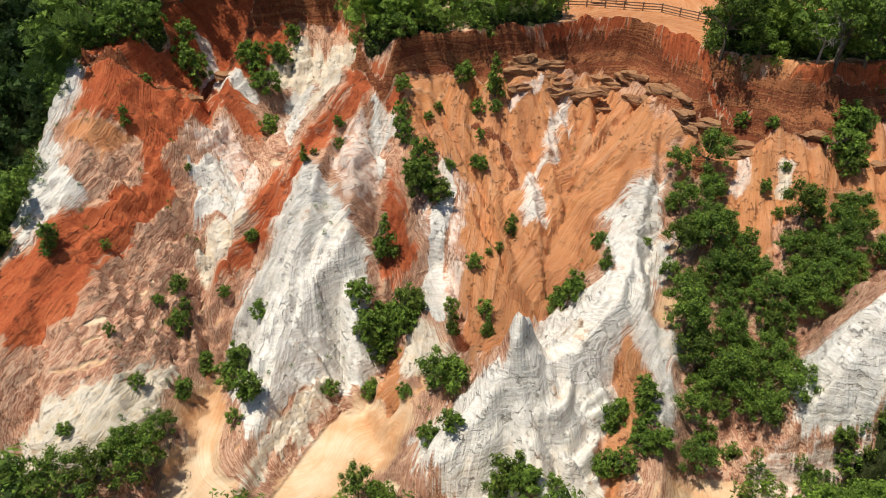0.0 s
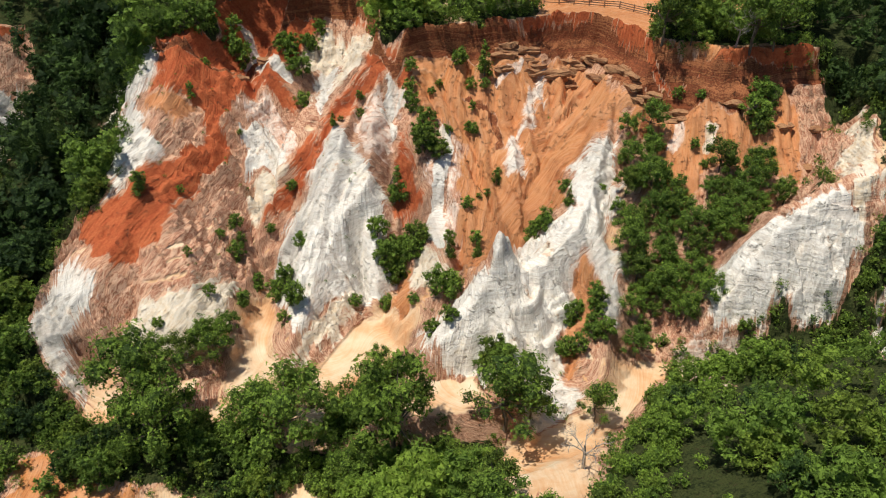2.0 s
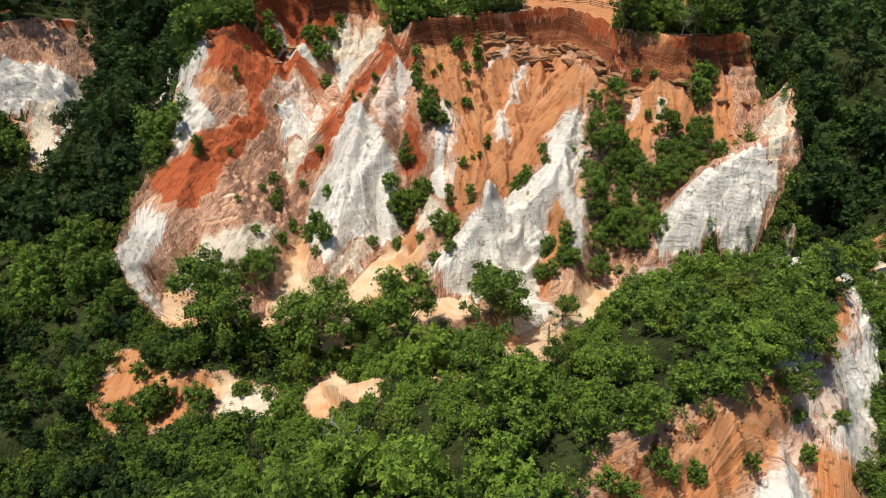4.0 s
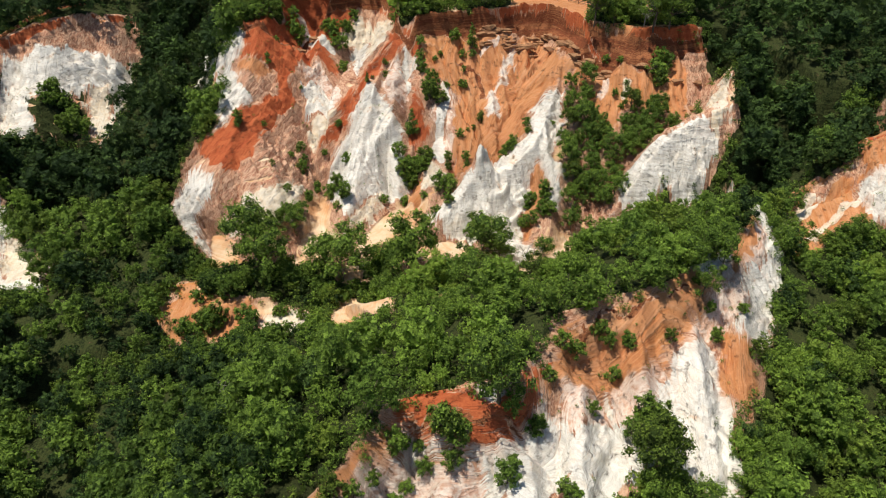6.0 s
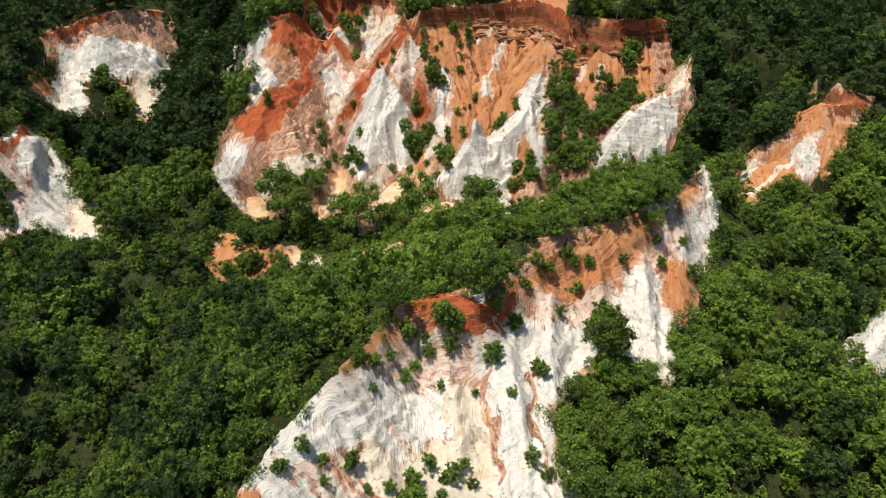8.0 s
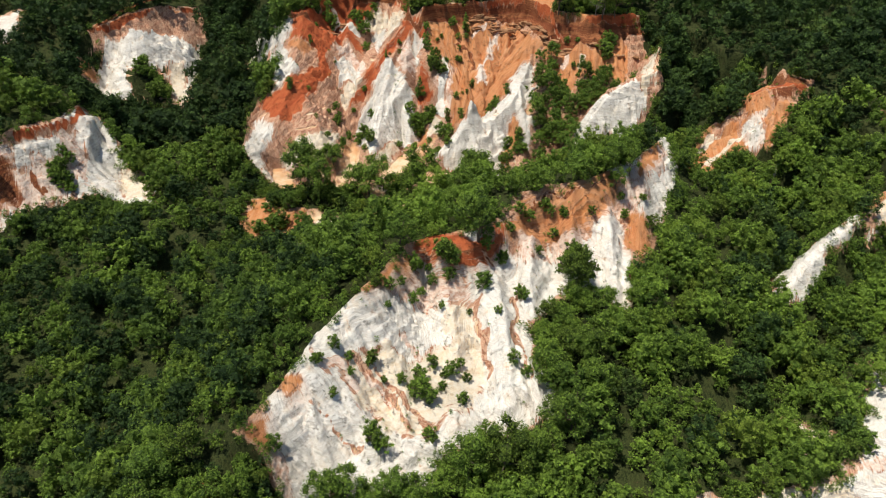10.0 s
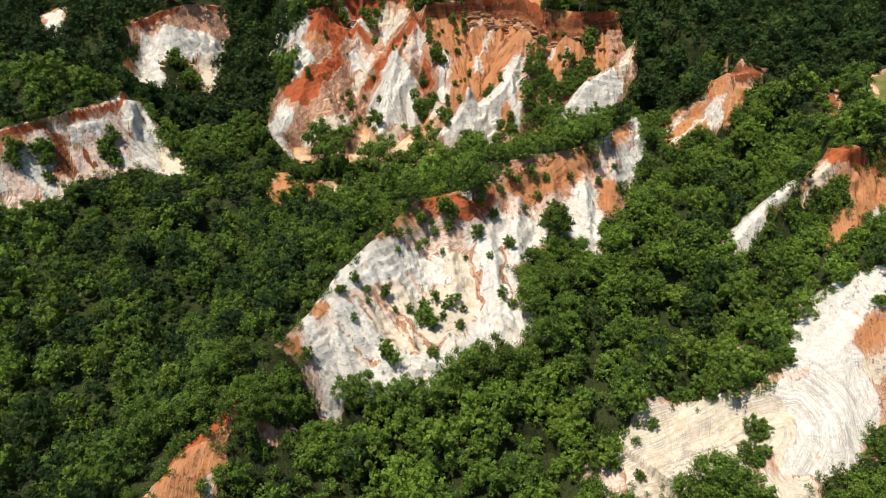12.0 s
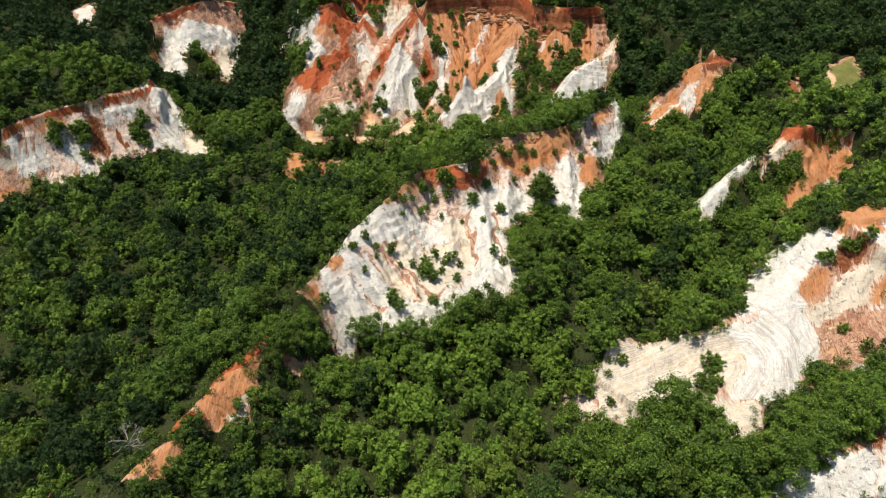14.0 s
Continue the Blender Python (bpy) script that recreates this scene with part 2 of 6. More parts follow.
def weathered(X, Y, Z, hard, slope, clay):
    """Ribs, rills and beds that the rain has cut into the bare faces; clay slopes keep rills but no ledges."""
    steep = np.clip((slope - 0.30) / 0.5, 0, 1) * hard
    Z = Z + steep * (0.2 - 0.32 * billow(X * 0.22, Y * 0.16, 3, 61) + 0.10 * fractal(X * 0.9, Y * 0.7, 3, 71))
    a, b = np.searchsorted(X[0], (-150, 150))
    c, d = np.searchsorted(Y[:, 0], (-115, 130))
    box = (slice(c, d), slice(a, b))
    for depth in (0.10, 0.085, 0.075):
        rain = runoff(X[0, a:b], Y[c:d, 0], Z[box] + 0.10 * fractal(X[box] * 1.3, Y[box] * 1.3, 2, int(depth * 1000)))
        cut = np.clip(np.log2(1 + rain / 0.6), 0, 9)
        cut = 0.45 * cut + 0.35 * spread(cut, 1) + 0.2 * spread(cut, 3)
        Z[box] -= depth * steep[box] * (cut - 2.0)
    across, down = grain_of(X, Y)
    bent = across + 0.5 * fractal(X * 0.12, Y * 0.12, 2, 63)
    ribs = 0.55 - billow(bent * 0.26, down * 0.035, 2, 64) + 0.45 * (0.5 - billow(bent * 0.7, down * 0.07, 2, 66))
    Z = Z + steep * ribs * np.where(Y > 30, 0.75, 0.6)
    # the beds sag, and those of the buttress dip steeply to the west
    dip = -0.42 * np.clip(X + 26, -45, 0)
    bend = 2.2 * fractal(X * 0.045, Y * 0.045, 3, 73) + dip
    rocky = steep * (1 - clay)
    bed = smooth_noise((Z + bend) * 1.05, X * 0.02, 75) * 0.26 + smooth_noise((Z + bend) * 2.4, Y * 0.03, 77) * 0.08
    # hard beds stand out as ledges here and there, boldest on the buttress
    bold = np.clip((-24 - X) / 6, 0, 1) * (Y > 36) * (X > -60)
    level = (Z + bend + 0.7 * smooth_noise(Z * 0.35, X * 0.05, 83)) / 1.75
    step = level - np.floor(level)
    ledge = (np.clip((step - 0.55) / 0.35, 0, 1) - step) * 1.75
    Z = Z + ledge * rocky * np.clip(-0.05 + 0.45 * bold + 1.2 * fractal(X * 0.13, Y * 0.13, 2, 85), 0, 0.85)
    return Z + bed * rocky * np.clip(0.55 + 0.8 * fractal(X * 0.07, Y * 0.07, 2, 79), 0, 1)


# the way that the grooves run over the bare faces, from the top to the foot of a line in plan
GROOVES = [((-34.9, 92.4), (-38.6, 69.9)),
           ((-35.8, 71.6), (-44.4, 55.5)),
           ((-31.4, 72.8), (-41.5, 50.5)),
           ((-29.8, 85.4), (-22.5, 75.7)),
           ((-7.3, 84.0), (-23.9, 68.0)),
           ((5.4, 83.5), (3.6, 63.1)),
           ((24.2, 85.6), (11.9, 71.1)),
           ((23.3, 74.8), (14.4, 67.8)),
           ((36.6, 77.2), (32.9, 62.7)),
           ((-14.6, 67.6), (-18.4, 49.5)),
           ((-11.9, 65.7), (-7.7, 58.9)),
           ((6.6, 48.2), (3.6, 42.6)),
           ((8.4, 49.3), (12.9, 42.2)),
           ((19.5, 69.1), (14.1, 61.1)),
           ((-15.1, -40.4), (-5.9, -50.4)),
           ((-20.8, -49.4), (-12.9, -54.8)),
           ((8.2, -27.2), (9.0, -46.8)),
           ((-1.8, -28.0), (-0.9, -37.9)),
           ((16.2, -19.0), (14.8, -26.0)),
           ((31.9, -3.8), (30.7, -20.9)),
           ((14.9, -9.1), (33.5, 0.8)),
           ((-5.1, -19.1), (7.7, -18.7))]


def grain_of(X, Y):
    """Coordinates across and along the grooves, blended from line to line."""
    across, down, total = X * 0.02, -Y * 0.02, np.full(X.shape, 0.02)
    for k, ((ax, ay), (bx, by)) in enumerate(GROOVES):
        size = math.hypot(bx - ax, by - ay)
        dx, dy = (bx - ax) / size, (by - ay) / size
        d = along([(ax, ay, 0), (bx, by, 0)], X, Y)[0]
        w = np.exp(-(d / 5.0) ** 2)
        across = across + w * ((Y - ay) * dx - (X - ax) * dy + 7.0 * k)
        down = down + w * ((X - ax) * dx + (Y - ay) * dy)
        total = total + w
    return across / total, down / total


# ---- named forms of the cliffs: the stretch of the plan that each takes up ----
FORMATIONS = [
    ("sandstone_spire", "tall white sandstone spire streaked with grey rills", [(-15.5, 76), (-17.5, 62), (-20, 48)], 7),
    ("sandstone_pinnacle", "white sandstone pinnacle and crest below the orange slope", [(23, 72), (19, 58), (9, 51), (8, 38)], 8),
    ("sandstone_spur", "white sandstone spur with a tan crest", [(56, 58), (45, 52), (34, 47)], 8),
    ("cliff_buttress", "red clay buttress over striped pink and cream beds", [(-44, 82), (-46, 60), (-50, 44)], 14),
    ("cliff_north", "red, orange and cream eroded cliff of the canyon head", [(-44, 66), (0, 66), (54, 62)], 50),
    ("cliff_middle", "white cliff with a red clay cap below the woods", [(50, 20), (24, -8), (-6, -36), (-20, -56)], 26),
    ("cliff_southwest", "bare red clay bank between the trees", [(-36, -64), (-50, -95)], 16),
    ("cliff_east", "orange cliff spurs with white outcrops under the plateau", [(80, 36), (96, -10)], 30),
    ("sandstone_slab", "swirling white sandstone slab with cream bands", [(88, -40), (46, -62), (40, -74), (66, -88)], 40),
    ("cliff_west", "white and pink cliff beside the woods", [(-126, 4), (-90, 40)], 26),
    ("cliff_northwest", "white fluted cliff with a red cap", [(-100, 84), (-84, 92)], 30),
]

# ---- materials ----
def links_of(mat):
    mat.use_nodes = True
    tree = mat.node_tree
    return tree.nodes, tree.links, tree.nodes["Principled BSDF"]


def node(nodes, kind, **inputs):
    n = nodes.new(kind)
    for key, value in inputs.items():
        n.inputs[key.replace("_", " ")].default_value = value
    return n


def ramp(nodes, stops):
    n = nodes.new("ShaderNodeValToRGB")
    el = n.color_ramp.elements
    while len(el) < len(stops):
        el.new(0.5)
    for e, (p, c) in zip(el, stops):
        e.position, e.color = p, (*c, 1)
    return n


def mix_colour(nodes, links, factor, a, b):
    n = nodes.new("ShaderNodeMix")
    n.data_type = "RGBA"
    for socket, value in ((n.inputs[0], factor), (n.inputs[6], a), (n.inputs[7], b)):
        if isinstance(value, (int, float)):
            socket.default_value = value
        elif isinstance(value, tuple):
            socket.default_value = (*value, 1)
        else:
            links.new(value, socket)
    return n.outputs[2]


def maths(nodes, links, what, a, b=0.0, clamp=False):
    n = nodes.new("ShaderNodeMath")
    n.operation, n.use_clamp = what, clamp
    for socket, value in ((n.inputs[0], a), (n.inputs[1], b)):
        if isinstance(value, (int, float)):
            socket.default_value = value
        else:
            links.new(value, socket)
    return n.outputs[0]


def noise_at(nodes, links, vector, scale, detail=4.0, rough=0.55):
    n = node(nodes, "ShaderNodeTexNoise", Scale=scale, Detail=detail, Roughness=rough)
    links.new(vector, n.inputs["Vector"])
    return n.outputs[0]


def stretched(nodes, links, vector, scale):
    n = nodes.new("ShaderNodeMapping")
    n.inputs["Scale"].default_value = scale
    links.new(vector, n.inputs["Vector"])
    return n.outputs[0]


def rock_material():
    """Layered sand: clay, kaolin, sand and leaf litter, laid out by the masks 'beds', 'soil' and 'turf'."""
    mat = bpy.data.materials.new("canyon_sand")
    nodes, links, out = links_of(mat)
    place_of = nodes.new("ShaderNodeNewGeometry")
    pos = place_of.outputs["Position"]
    facing = nodes.new("ShaderNodeSeparateXYZ")
    links.new(place_of.outputs["Normal"], facing.inputs[0])
    tilted = maths(nodes, links, "MULTIPLY", maths(nodes, links, "SUBTRACT", 0.97, facing.outputs[2]), 5.0, True)

    def masks(name):
        n = nodes.new("ShaderNodeAttribute")
        n.attribute_name = name
        split = nodes.new("ShaderNodeSeparateColor")
        links.new(n.outputs["Color"], split.inputs[0])
        return (*split.outputs[:3], n.outputs["Alpha"], n.outputs["Fac"])
    red_at, white_at, orange_at, pink_at, _ = masks("beds")
    sand_at, litter_at, rust_at, cream_at, _ = masks("soil")
    grass_at = masks("turf")[4]
    rain_at, clay_at, curl_at, curled_at, _ = masks("wash")

    def blend(*pairs):
        total = 0.0
        for value, share in pairs:
            total = maths(nodes, links, "ADD", maths(nodes, links, "MULTIPLY", value, share), total)
        return total

    def over(value, low, gain):
        return maths(nodes, links, "MULTIPLY", maths(nodes, links, "SUBTRACT", value, low), gain, True)
    broad = noise_at(nodes, links, pos, 0.22, 5, 0.6)
    patch = noise_at(nodes, links, stretched(nodes, links, pos, (1, 1, 0.7)), 0.9, 5, 0.65)
    grain = noise_at(nodes, links, pos, 3.2, 6, 0.7)
    speck = noise_at(nodes, links, pos, 9.0, 3, 0.6)
    # grooves and streaks along the lie of each slope
    lie_u, lie_v, _, _, _ = masks("lie")

    def grooves(fine, length, detail):
        v = nodes.new("ShaderNodeCombineXYZ")
        links.new(maths(nodes, links, "MULTIPLY", lie_u, fine), v.inputs[0])
        links.new(maths(nodes, links, "MULTIPLY", lie_v, fine * length), v.inputs[1])
        return noise_at(nodes, links, v.outputs[0], 1.0, detail, 0.65)
    furrow = grooves(0.9, 0.10, 4)
    thread = grooves(3.4, 0.09, 3)
    drip = blend((furrow, 0.6), (thread, 0.4))
    # the beds lie level but sag and swirl a little
    sag = node(nodes, "ShaderNodeTexNoise", Scale=0.075, Detail=3.0, Roughness=0.55)
    links.new(pos, sag.inputs["Vector"])
    shift = nodes.new("ShaderNodeVectorMath")
    shift.operation = "MULTIPLY_ADD"
    links.new(sag.outputs["Color"], shift.inputs[0])
    shift.inputs[1].default_value = (2.0, 2.0, 4.0)
    links.new(pos, shift.inputs[2])
    # the beds of the buttress dip to the west
    place = nodes.new("ShaderNodeSeparateXYZ")
    links.new(shift.outputs[0], place.inputs[0])
    west = maths(nodes, links, "MAXIMUM", maths(nodes, links, "MINIMUM", maths(nodes, links, "ADD", place.outputs[0], 26.0), 0.0), -45.0)
    joined = nodes.new("ShaderNodeCombineXYZ")
    links.new(place.outputs[0], joined.inputs[0])
    links.new(place.outputs[1], joined.inputs[1])
    links.new(maths(nodes, links, "ADD", place.outputs[2], maths(nodes, links, "MULTIPLY", west, -0.42)), joined.inputs[2])
    sagged = joined.outputs[0]
    bed = noise_at(nodes, links, stretched(nodes, links, sagged, (0.04, 0.04, 0.85)), 1.0, 5, 0.6)
    fine_bed = noise_at(nodes, links, stretched(nodes, links, sagged, (0.10, 0.10, 3.6)), 1.0, 4, 0.7)
    blot = noise_at(nodes, links, stretched(nodes, links, pos, (1, 1, 0.45)), 0.40, 4, 0.6)

    def shades(value, *stops):
        r = ramp(nodes, stops)
        links.new(value, r.inputs[0])
        return r.outputs[0]
    tan = shades(blend((bed, 0.36), (furrow, 0.32), (thread, 0.22), (grain, 0.10)), (0.34, (0.20, 0.073, 0.040)), (0.39, (0.48, 0.249, 0.160)), (0.43, (0.62, 0.396, 0.280)), (0.455, (0.30, 0.116, 0.068)), (0.475, (0.56, 0.327, 0.216)), (0.505, (0.68, 0.456, 0.328)), (0.525, (0.36, 0.146, 0.088)), (0.55, (0.60, 0.361, 0.248)), (0.58, (0.26, 0.095, 0.056)), (0.60, (0.54, 0.301, 0.200)), (0.66, (0.70, 0.490, 0.368)))
    white = shades(blend((fine_bed, 0.36), (bed, 0.24), (furrow, 0.20), (patch, 0.12), (grain, 0.08)), (0.34, (0.52, 0.46, 0.39)), (0.39, (0.75, 0.70, 0.63)), (0.44, (0.83, 0.80, 0.75)), (0.475, (0.66, 0.61, 0.55)), (0.495, (0.82, 0.79, 0.74)), (0.54, (0.84, 0.82, 0.78)), (0.565, (0.71, 0.66, 0.60)), (0.59, (0.83, 0.80, 0.75)), (0.66, (0.85, 0.83, 0.80)))
    white = mix_colour(nodes, links, maths(nodes, links, "MULTIPLY", over(blot, 0.55, 6.0), 0.55), white, (0.82, 0.70, 0.54))
    white = mix_colour(nodes, links, maths(nodes, links, "MULTIPLY", over(broad, 0.55, 6.0), 0.4), white, (0.80, 0.66, 0.57))
    white = mix_colour(nodes, links, maths(nodes, links, "MULTIPLY", maths(nodes, links, "MULTIPLY", over(blot, 0.58, 9.0), over(patch, 0.52, 9.0)), 0.7), white, (0.58, 0.30, 0.15))
    white = mix_colour(nodes, links, maths(nodes, links, "MULTIPLY", over(fine_bed, 0.57, 12.0), 0.30), white, (0.52, 0.48, 0.45))
    swirl = maths(nodes, links, "ABSOLUTE", maths(nodes, links, "SUBTRACT", bed, 0.5))
    swirl = maths(nodes, links, "SUBTRACT", 1.0, maths(nodes, links, "MULTIPLY", swirl, 45.0, True), True)
    white = mix_colour(nodes, links, maths(nodes, links, "MULTIPLY", swirl, 0.16), white, (0.45, 0.38, 0.33))
    red = shades(blend((grain, 0.35), (bed, 0.3), (drip, 0.35)), (0.33, (0.20, 0.034, 0.017)), (0.45, (0.40, 0.092, 0.037)), (0.55, (0.50, 0.138, 0.056)), (0.66, (0.59, 0.23, 0.11)))
    orange = shades(blend((grain, 0.30), (broad, 0.25), (drip, 0.45)), (0.34, (0.32, 0.095, 0.038)), (0.45, (0.50, 0.180, 0.058)), (0.53, (0.58, 0.245, 0.085)), (0.64, (0.66, 0.37, 0.17)))
    pink = shades(blend((bed, 0.35), (patch, 0.35), (drip, 0.3)), (0.36, (0.42, 0.20, 0.13)), (0.43, (0.66, 0.43, 0.33)), (0.50, (0.83, 0.71, 0.63)), (0.57, (0.62, 0.37, 0.27)), (0.64, (0.84, 0.76, 0.70)))
    cream = shades(blend((fine_bed, 0.4), (patch, 0.4), (grain, 0.2)), (0.35, (0.58, 0.42, 0.27)), (0.45, (0.74, 0.62, 0.47)), (0.54, (0.80, 0.73, 0.63)), (0.64, (0.70, 0.54, 0.36)))
    rust = shades(blend((bed, 0.4), (fine_bed, 0.3), (grain, 0.3)), (0.36, (0.10, 0.030, 0.016)), (0.43, (0.30, 0.096, 0.044)), (0.48, (0.15, 0.045, 0.023)), (0.53, (0.38, 0.155, 0.070)), (0.58, (0.20, 0.064, 0.031)), (0.64, (0.52, 0.29, 0.15)))
    sand = shades(blend((broad, 0.6), (drip, 0.4)), (0.36, (0.60, 0.30, 0.14)), (0.46, (0.68, 0.42, 0.24)), (0.55, (0.74, 0.54, 0.36)), (0.65, (0.78, 0.65, 0.49)))
    # leaf litter, its colours darkened so that gaps between trees read as shade
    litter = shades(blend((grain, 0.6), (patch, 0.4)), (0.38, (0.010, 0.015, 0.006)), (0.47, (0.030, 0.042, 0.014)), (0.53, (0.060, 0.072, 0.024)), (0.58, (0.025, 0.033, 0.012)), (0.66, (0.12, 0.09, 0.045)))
    grass = shades(blend((broad, 0.5), (grain, 0.5)), (0.38, (0.11, 0.13, 0.036)), (0.55, (0.22, 0.22, 0.070)), (0.68, (0.40, 0.29, 0.14)))
    jag = maths(nodes, links, "SUBTRACT", blend((grain, 0.35), (furrow, 1.2), (thread, 0.7), (bed, 0.5)), 1.375)

    def edge(value):
        return over(maths(nodes, links, "ADD", value, maths(nodes, links, "MULTIPLY", jag, 1.0)), 0.42, 7.0)
    colour = mix_colour(nodes, links, edge(orange_at), tan, orange)
    colour = mix_colour(nodes, links, edge(pink_at), colour, pink)
    colour = mix_colour(nodes, links, edge(white_at), colour, white)
    colour = mix_colour(nodes, links, edge(cream_at), colour, cream)
    # grey bands that curl over the slab
    reach = nodes.new("ShaderNodeCombineXYZ")
    links.new(maths(nodes, links, "MULTIPLY", curl_at, 0.55), reach.inputs[0])
    links.new(maths(nodes, links, "MULTIPLY", broad, 1.4), reach.inputs[1])
    ring = noise_at(nodes, links, reach.outputs[0], 1.0, 5, 0.7)
    band = maths(nodes, links, "ABSOLUTE", maths(nodes, links, "SUBTRACT", ring, 0.5))
    band = maths(nodes, links, "SUBTRACT", 1.0, maths(nodes, links, "MULTIPLY", band, 22.0, True), True)
    band = maths(nodes, links, "MULTIPLY", band, maths(nodes, links, "MULTIPLY", curled_at, over(broad, 0.36, 6.0)))
    colour = mix_colour(nodes, links, maths(nodes, links, "MULTIPLY", band, 0.9), colour, (0.42, 0.36, 0.33))
    # washed-down clay and dark cracks over all the beds
    washed = maths(nodes, links, "MULTIPLY", over(clay_at, 0.06, 2.2), maths(nodes, links, "ADD", over(drip, 0.38, 3.5), 0.15, True))
    colour = mix_colour(nodes, links, maths(nodes, links, "MULTIPLY", washed, 0.62), colour, (0.66, 0.36, 0.22))
    rills = maths(nodes, links, "MULTIPLY", over(rain_at, 0.42, 3.0), over(patch, 0.40, 5.0))
    colour = mix_colour(nodes, links, maths(nodes, links, "MULTIPLY", rills, 0.34), colour, (0.40, 0.30, 0.22))
    colour = mix_colour(nodes, links, edge(rust_at), colour, rust)
    colour = mix_colour(nodes, links, edge(red_at), colour, red)
    colour = mix_colour(nodes, links, edge(sand_at), colour, sand)
    crack_noise = noise_at(nodes, links, stretched(nodes, links, pos, (0.8, 0.8, 1.5)), 0.55, 6, 0.6)
    crack = maths(nodes, links, "ABSOLUTE", maths(nodes, links, "SUBTRACT", crack_noise, 0.5))
    crack = maths(nodes, links, "SUBTRACT", 1.0, maths(nodes, links, "MULTIPLY", crack, 40.0, True), True)
    crack = maths(nodes, links, "MULTIPLY", crack, maths(nodes, links, "SUBTRACT", over(patch, 0.50, 9.0), curled_at, True))
    crack = maths(nodes, links, "MULTIPLY", crack, maths(nodes, links, "SUBTRACT", tilted, sand_at, True))
    thin_noise = noise_at(nodes, links, stretched(nodes, links, pos, (0.35, 0.35, 2.6)), 1.5, 5, 0.65)
    thin = maths(nodes, links, "ABSOLUTE", maths(nodes, links, "SUBTRACT", thin_noise, 0.5))
    thin = maths(nodes, links, "SUBTRACT", 1.0, maths(nodes, links, "MULTIPLY", thin, 38.0, True), True)
    thin = maths(nodes, links, "MULTIPLY", thin, maths(nodes, links, "SUBTRACT", over(drip, 0.44, 7.0), sand_at, True))
    colour = mix_colour(nodes, links, maths(nodes, links, "MULTIPLY", crack, 0.55), colour, (0.16, 0.105, 0.075))
    colour = mix_colour(nodes, links, maths(nodes, links, "MULTIPLY", thin, 0.10), colour, (0.17, 0.11, 0.075))
    colour = mix_colour(nodes, links, maths(nodes, links, "MULTIPLY", maths(nodes, links, "MULTIPLY", over(speck, 0.62, 8.0), tilted), 0.5), colour, (0.16, 0.12, 0.07))
    colour = mix_colour(nodes, links, edge(grass_at), colour, grass)
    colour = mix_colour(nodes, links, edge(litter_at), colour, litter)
    links.new(colour, out.inputs["Base Color"])
    out.inputs["Roughness"].default_value = 0.95
    out.inputs["Specular IOR Level"].default_value = 0.12
    clayey = maths(nodes, links, "ADD", red_at, orange_at, True)
    layers = maths(nodes, links, "MULTIPLY", blend((fine_bed, 0.22), (bed, 0.75)), maths(nodes, links, "SUBTRACT", 1.0, maths(nodes, links, "MULTIPLY", clayey, 0.85)))
    height = blend((layers, 0.9), (furrow, 0.9), (thread, 0.34), (grain, 0.22), (patch, 0.15), (crack, -0.5))
    height = maths(nodes, links, "MULTIPLY", height, maths(nodes, links, "SUBTRACT", 1.0, maths(nodes, links, "MULTIPLY", sand_at, 0.75)))
    bump = node(nodes, "ShaderNodeBump", Strength=0.85, Distance=0.6)
    links.new(height, bump.inputs["Height"])
    links.new(bump.outputs[0], out.inputs["Normal"])
    return mat


